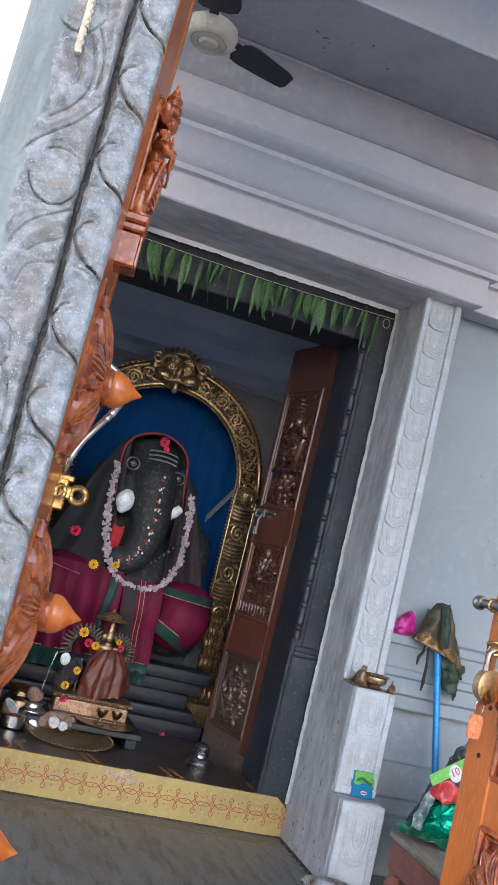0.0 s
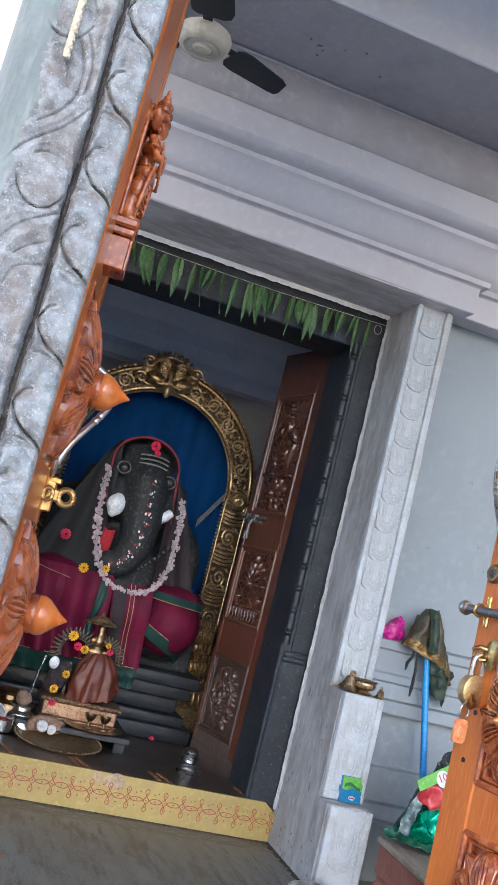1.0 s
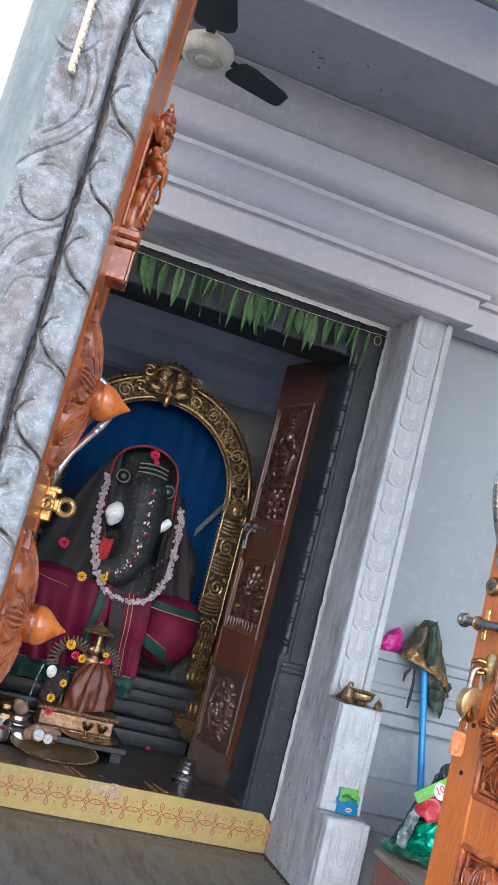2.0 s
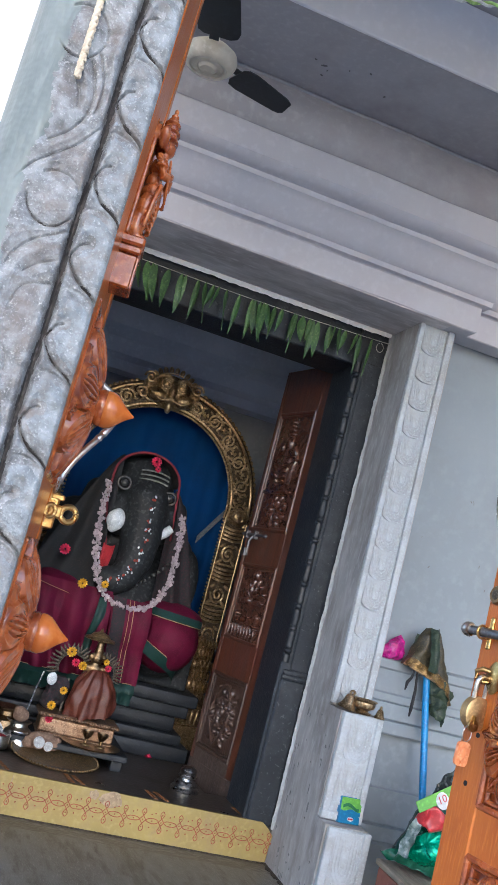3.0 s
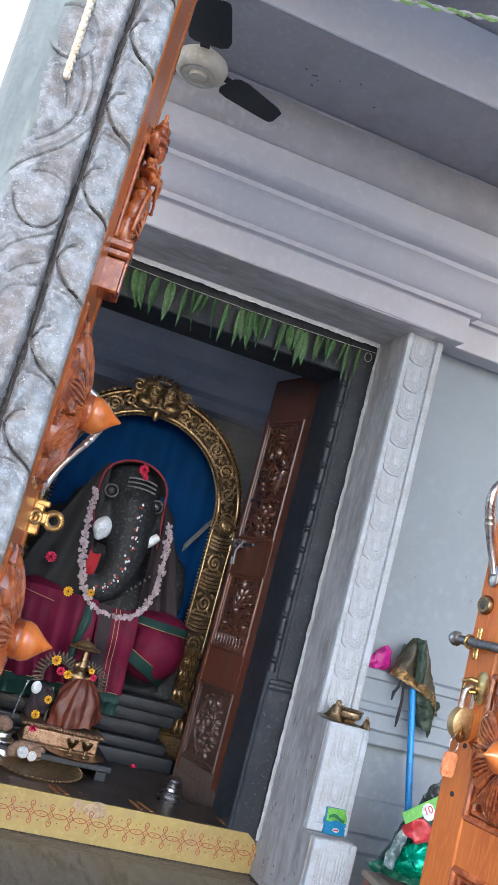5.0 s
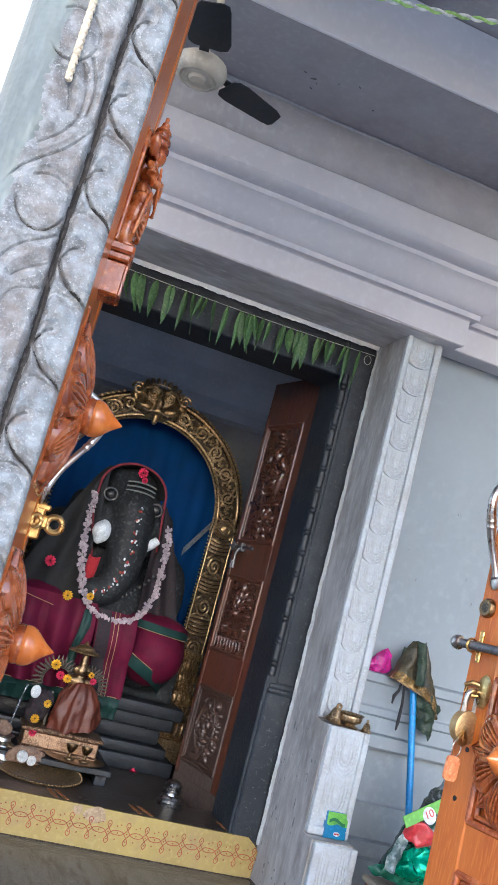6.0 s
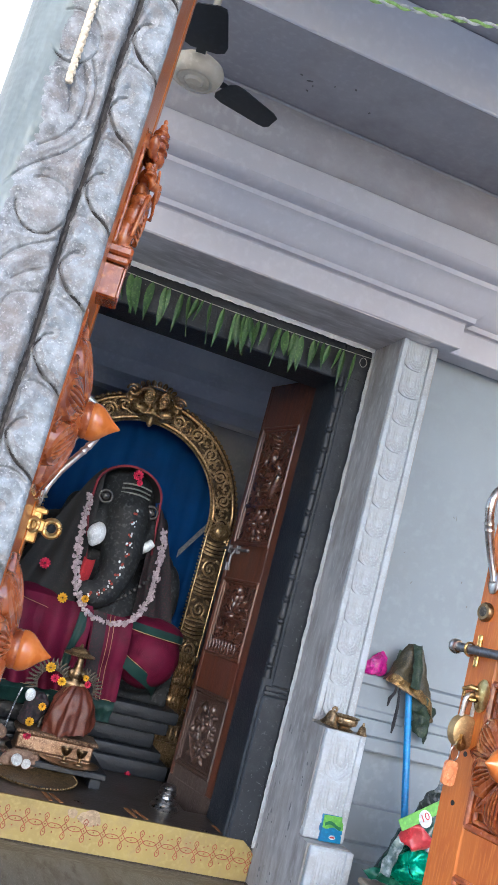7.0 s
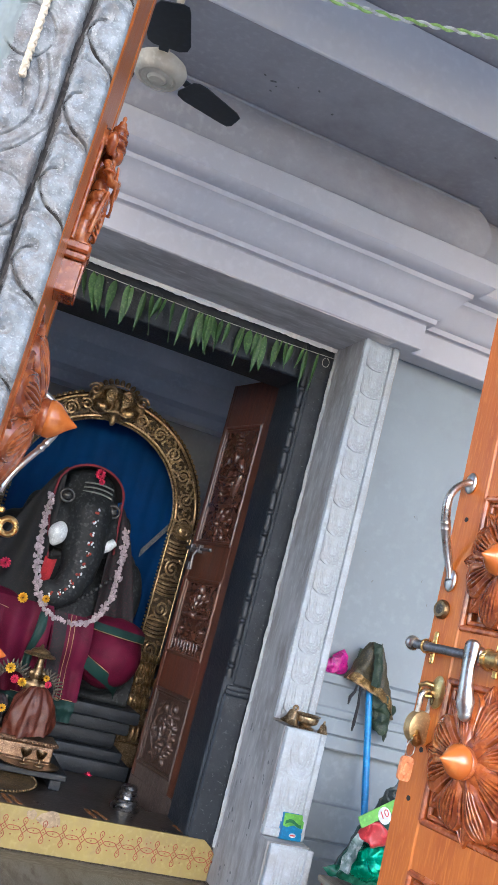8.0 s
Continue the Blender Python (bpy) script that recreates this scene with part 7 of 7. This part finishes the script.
part("print_badge", lathe([(0, 0), (0.014, 0), (0.014, 0.0012), (0, 0.0012)], 20, pose(0.004, -0.0124, 0.018, 90, 0, 0) @ Matrix.Diagonal((1, 0.55, 1, 1))), WHITECARD, pk, "white oval badge")
part("badge_bar", box(-0.006, 0.014, -0.0146, -0.0134, 0.0155, 0.0205), REDPLASTIC, pk, "small red bar")
part("side_print", box(0.046, 0.0465, -0.010, 0.010, 0.05, 0.09), LIME, pk)


def crumple(bm, amp, freq, seed):
    for v in bm.verts:
        p = v.co * freq + Vector((seed, 2 * seed, 0))
        v.co += Vector((noise.noise(p), noise.noise(p + Vector((5, 1, 0))), noise.noise(p + Vector((0, 9, 3))))) * amp
    return bm


# pink carry bag on the dado's top
pb = bmesh.new()
bmesh.ops.create_icosphere(pb, subdivisions=4, radius=1)
for v in pb.verts:
    s = 0.5 - 0.5 * v.co.z
    v.co = Vector((0.224 + v.co.x * (0.014 + 0.062 * s) + 0.040 * (1 - s), -0.188 + v.co.y * 0.022, 0.912 + v.co.z * 0.054))
crumple(pb, 0.012, 40, 3)
for v in pb.verts:
    v.co.z = max(0.862, v.co.z)
whole("plastic_bag", pb, PINKBAG, "crumpled magenta plastic bag on the ledge", "bag", angle=25)

# upturned mop: blue pole with cloths hung over its head
mop = thing("mop", pose(0.50, -0.44, 0.0), "blue pole with stained cloths hung over its top", "mop")
off = Matrix.Translation((-0.50, 0.44, 0))
part("pole", tube([(0.446, -0.45, -0.031), (0.364, -0.232, 0.93)], 0.0135, 16), BLUEPOLE, mop, "bright blue plastic pole", off)


def mop_drape(u, v):
    """A cloth hung over the pole's tip, narrow above and flaring."""
    a = math.pi * (1.08 - 1.16 * u)
    r = 0.022 + 0.075 * v ** 0.8
    z = 1.015 - 0.185 * v - 0.03 * v * math.cos(a) * 1.0 - 0.05 * v * max(0, math.cos(a)) ** 2 * 1.2
    return (0.362 + r * math.cos(a) + 0.04 * v * max(0, math.cos(a)), -0.24 - r * 0.55 * max(0.0, math.sin(a)) + 0.008 * math.sin(13 * u + 2 * v), z)


part("brown_cloth", crumple(sheet(44, 24, mop_drape, 0.003), 0.008, 34, 1), MOPCLOTH, mop, "olive brown cloth with a shiny hem", off, angle=50)
part("green_cloth", crumple(sheet(16, 24, lambda u, v: (0.340 + 0.034 * u + 0.010 * v, -0.302 - 0.018 * math.sin(math.pi * u) + 0.03 * (1 - v) ** 2, 1.02 - 0.165 * v), 0.003), 0.008, 38, 5), MOPGREEN, mop, "dark green cloth strip", off, angle=50)
part("hanging_cloth", crumple(sheet(16, 24, lambda u, v: (0.385 + (0.11 - 0.05 * v) * u + 0.03 * v, -0.262 - 0.03 * math.sin(math.pi * u), 0.84 - 0.14 * v - 0.04 * u), 0.004), 0.014, 34, 8), MOPGREEN, mop, "green and gold patterned cloth", off, angle=50)
def brocade(u, v):
    p = Vector(mop_drape(0.1 + 0.8 * u, 0.80 + 0.20 * v))
    return (p.x, p.y - 0.010, p.z)


part("brocade", crumple(sheet(40, 6, brocade, 0.002), 0.008, 34, 1), BROCADE, mop, "shiny gold brocade band", off, angle=50)
part("hem", tube([mop_drape(u, 0.985) for u in wave(0.12, 0.95, 40)], 0.006, 6), ZARI, mop, "gold brocade hem", off)
part("green_cloth", crumple(sheet(8, 16, lambda u, v: (0.278 + 0.03 * u - 0.005 * v + 0.028 * (1 - v), -0.232, 0.985 - 0.13 * v), 0.003), 0.008, 38, 9), MOPGREEN, mop, "dark green cloth strip", off, angle=50)
for x0, x1, zz in ((0.305, 0.285, 0.765), (0.318, 0.325, 0.67)):
    part("string", tube([(x0, -0.275, 0.85), ((x0 + x1) / 2 + 0.004, -0.277, (0.85 + zz) / 2 + 0.01), (x1, -0.275, zz + 0.03), (x1 - 0.002, -0.275, zz)], [0.004, 0.0055, 0.007, 0.003], 8), CORDDARK, mop, "black string", off)

# red wooden stool with a plank top
stool = thing("red_stool", Matrix.Translation((0.183, -0.528, 0)) @ pose(0, 0, 0, 0, 0, -93) @ Matrix.Translation((0.235, 0.125, 0)), "old red painted wooden stool with a grey plank top", "stool")
for g in ((-0.225, 0.34, -0.115, -0.085), (-0.225, -0.195, -0.085, 0.21), (0.31, 0.34, -0.085, 0.21), (-0.225, 0.34, 0.21, 0.24)):
    part("apron", box(*g, 0.085, 0.185, 0.006), REDBRICK, stool, "chipped red painted apron")
for y0, y1 in ((-0.125, 0.06), (0.063, 0.25)):
    part("plank_top", box(-0.235, 0.35, y0, y1, 0.185, 0.205, 0.004), PLANK, stool, "worn grey plank")
for x, y in ((-0.195, -0.088), (0.31, -0.088), (-0.195, 0.213), (0.31, 0.213)):
    part("leg", lathe([(0, -0.031), (0.020, -0.031), (0.027, -0.010), (0.036, 0.020), (0.037, 0.040), (0.028, 0.062), (0.022, 0.070), (0.026, 0.078), (0.026, 0.09), (0, 0.09)], 18, pose(x, y, 0)), REDBRICK, stool)

# sack of clear and green plastic on the stool, with wrapped goods in it
sk = bmesh.new()
bmesh.ops.create_icosphere(sk, subdivisions=5, radius=1)
for v in sk.verts:
    s = 0.5 + 0.5 * v.co.z
    lo, hi = 0.160 + 0.205 * s + 0.02 * (1 - s) ** 4, 0.56 - 0.04 * s
    rr = math.sqrt(max(1e-6, 1 - v.co.z ** 2))
    q = min(1.0, rr * 1.5) / max(rr, 1e-3)
    v.co = Vector(((lo + hi) / 2 + v.co.x * q * (hi - lo) / 2, -0.60 + v.co.y * q * (0.10 - 0.055 * s), 0.385 + v.co.z * 0.18))
crumple(sk, 0.02, 13, 4)
for v in sk.verts:
    p = v.co * 30
    v.co += Vector((0, 1, 0.3)) * 0.016 * (abs(noise.noise(p)) - 0.25)
    v.co.z = max(0.208, v.co.z)
sack = whole("plastic_sack", sk, SACKFILM, "crumpled clear plastic sack of green foil goods on the stool", "sack", angle=30)
si = sack.matrix_basis.inverted()
gf = bmesh.new()
bmesh.ops.create_icosphere(gf, subdivisions=4, radius=1)
for v in gf.verts:
    v.co = Vector((0.285 + v.co.x * 0.078, -0.675 + v.co.y * 0.05, 0.302 + v.co.z * 0.060))
part("green_foil", crumple(gf, 0.03, 20, 7), GREENFOIL, sack, "shiny green foil wrapper", si, angle=30)
gf = sheet(22, 10, lambda u, v: (0.135 + 0.19 * u, -0.630 - 0.075 * math.sin(1.6 * u), 0.248 - 0.038 * u + (0.012 + 0.045 * math.sin(2.6 * u)) * v), 0.003)
part("green_fold", crumple(gf, 0.018, 26, 6), GREENFILM, sack, "dark green folded hem", si, angle=30)
gf = sheet(12, 24, lambda u, v: (0.235 + 0.055 * u + 0.12 * v, -0.675 + 0.045 * v, 0.425 + 0.165 * v - 0.030 * u), 0.002)
part("dark_fold", crumple(gf, 0.022, 22, 16), DARKFILM, sack, "dark glossy fold", si, angle=30)
gf = sheet(10, 24, lambda u, v: (0.160 + 0.05 * v + 0.035 * v * v + 0.036 * u, -0.680 - 0.024 * u + 0.01 * v, 0.256 + 0.205 * v + 0.012 * u), 0.002)
part("pale_fold", crumple(gf, 0.016, 26, 21), GREYFILM, sack, "pale glossy fold", si, angle=30)
cm = Matrix.Translation((0.193, -0.712, 0.430)) @ pose(0, 0, 0, -8, -31, 4)
card = part("price_card", box(0.0, 0.21, -0.002, 0.002, -0.019, 0.019, 0.001), LIME, sack, "lime green price card", si @ cm)
part("card_oval", lathe([(0, 0), (0.030, 0), (0.030, 0.001), (0, 0.001)], 24, pose(0.094, -0.0022, -0.014, 90, 0, 0) @ Matrix.Diagonal((0.8, 0.95, 1, 1))), WHITECARD, card, "white oval")
txt = bpy.data.curves.new("numeral", "FONT")
txt.body, txt.size, txt.extrude = "10", 0.036, 0.0004
txt.align_x, txt.align_y = "CENTER", "CENTER"
tm = new("tmp_text", txt)
dg = bpy.context.evaluated_depsgraph_get()
dg.update()
tmesh = bpy.data.meshes.new_from_object(tm.evaluated_get(dg))
bpy.data.objects.remove(tm)
tbm = bmesh.new()
tbm.from_mesh(tmesh)
bpy.data.meshes.remove(tmesh)
part("numeral", tbm, REDPLASTIC, card, "printed red numeral 10", pose(0.094, -0.0040, -0.010, 90, 0, 0))
rdb = bmesh.new()
bmesh.ops.create_icosphere(rdb, subdivisions=4, radius=1)
for v in rdb.verts:
    v.co = Vector((0.275 + v.co.x * 0.062, -0.690 + v.co.y * 0.03, 0.398 + v.co.z * 0.040))
part("red_wrapper", crumple(rdb, 0.022, 22, 9), REDPLASTIC, sack, "red plastic wrapper", si, angle=30)

# steel dish on the floor by the pier
whole("steel_dish", lathe([(0, 0), (0.060, 0), (0.078, 0.008), (0.092, 0.040), (0.103, 0.050), (0.106, 0.054), (0.101, 0.056), (0.088, 0.045), (0.074, 0.012), (0, 0.005)], 40, pose(-0.042, -0.645, -0.032)), STEEL, "round steel dish on the slate floor", "dish")

# floor slabs, laid last
ft = floor_base.matrix_basis.inverted()
rn = random.Random(8)
yy = [(-0.1182, -0.004), (-0.7235, -0.1186), (-1.3335, -0.725), (-1.9435, -1.335), (-2.5535, -1.945), (-2.94, -2.555)]
for j, (y0, y1) in enumerate(yy):
    edges = [-3.2, -1.72 - 0.2 * (j % 2), 0.22 + 0.3 * (j % 2), 2.2]
    for a, b in zip(edges, edges[1:]):
        if b - a > 0.02:
            part("floor_slab", box(a + 0.003, b - 0.003, y0, y1, -0.042, -0.0324 + 0.0005 * j), FLOOR if j else FLOORBAND, floor_base, "", ft)
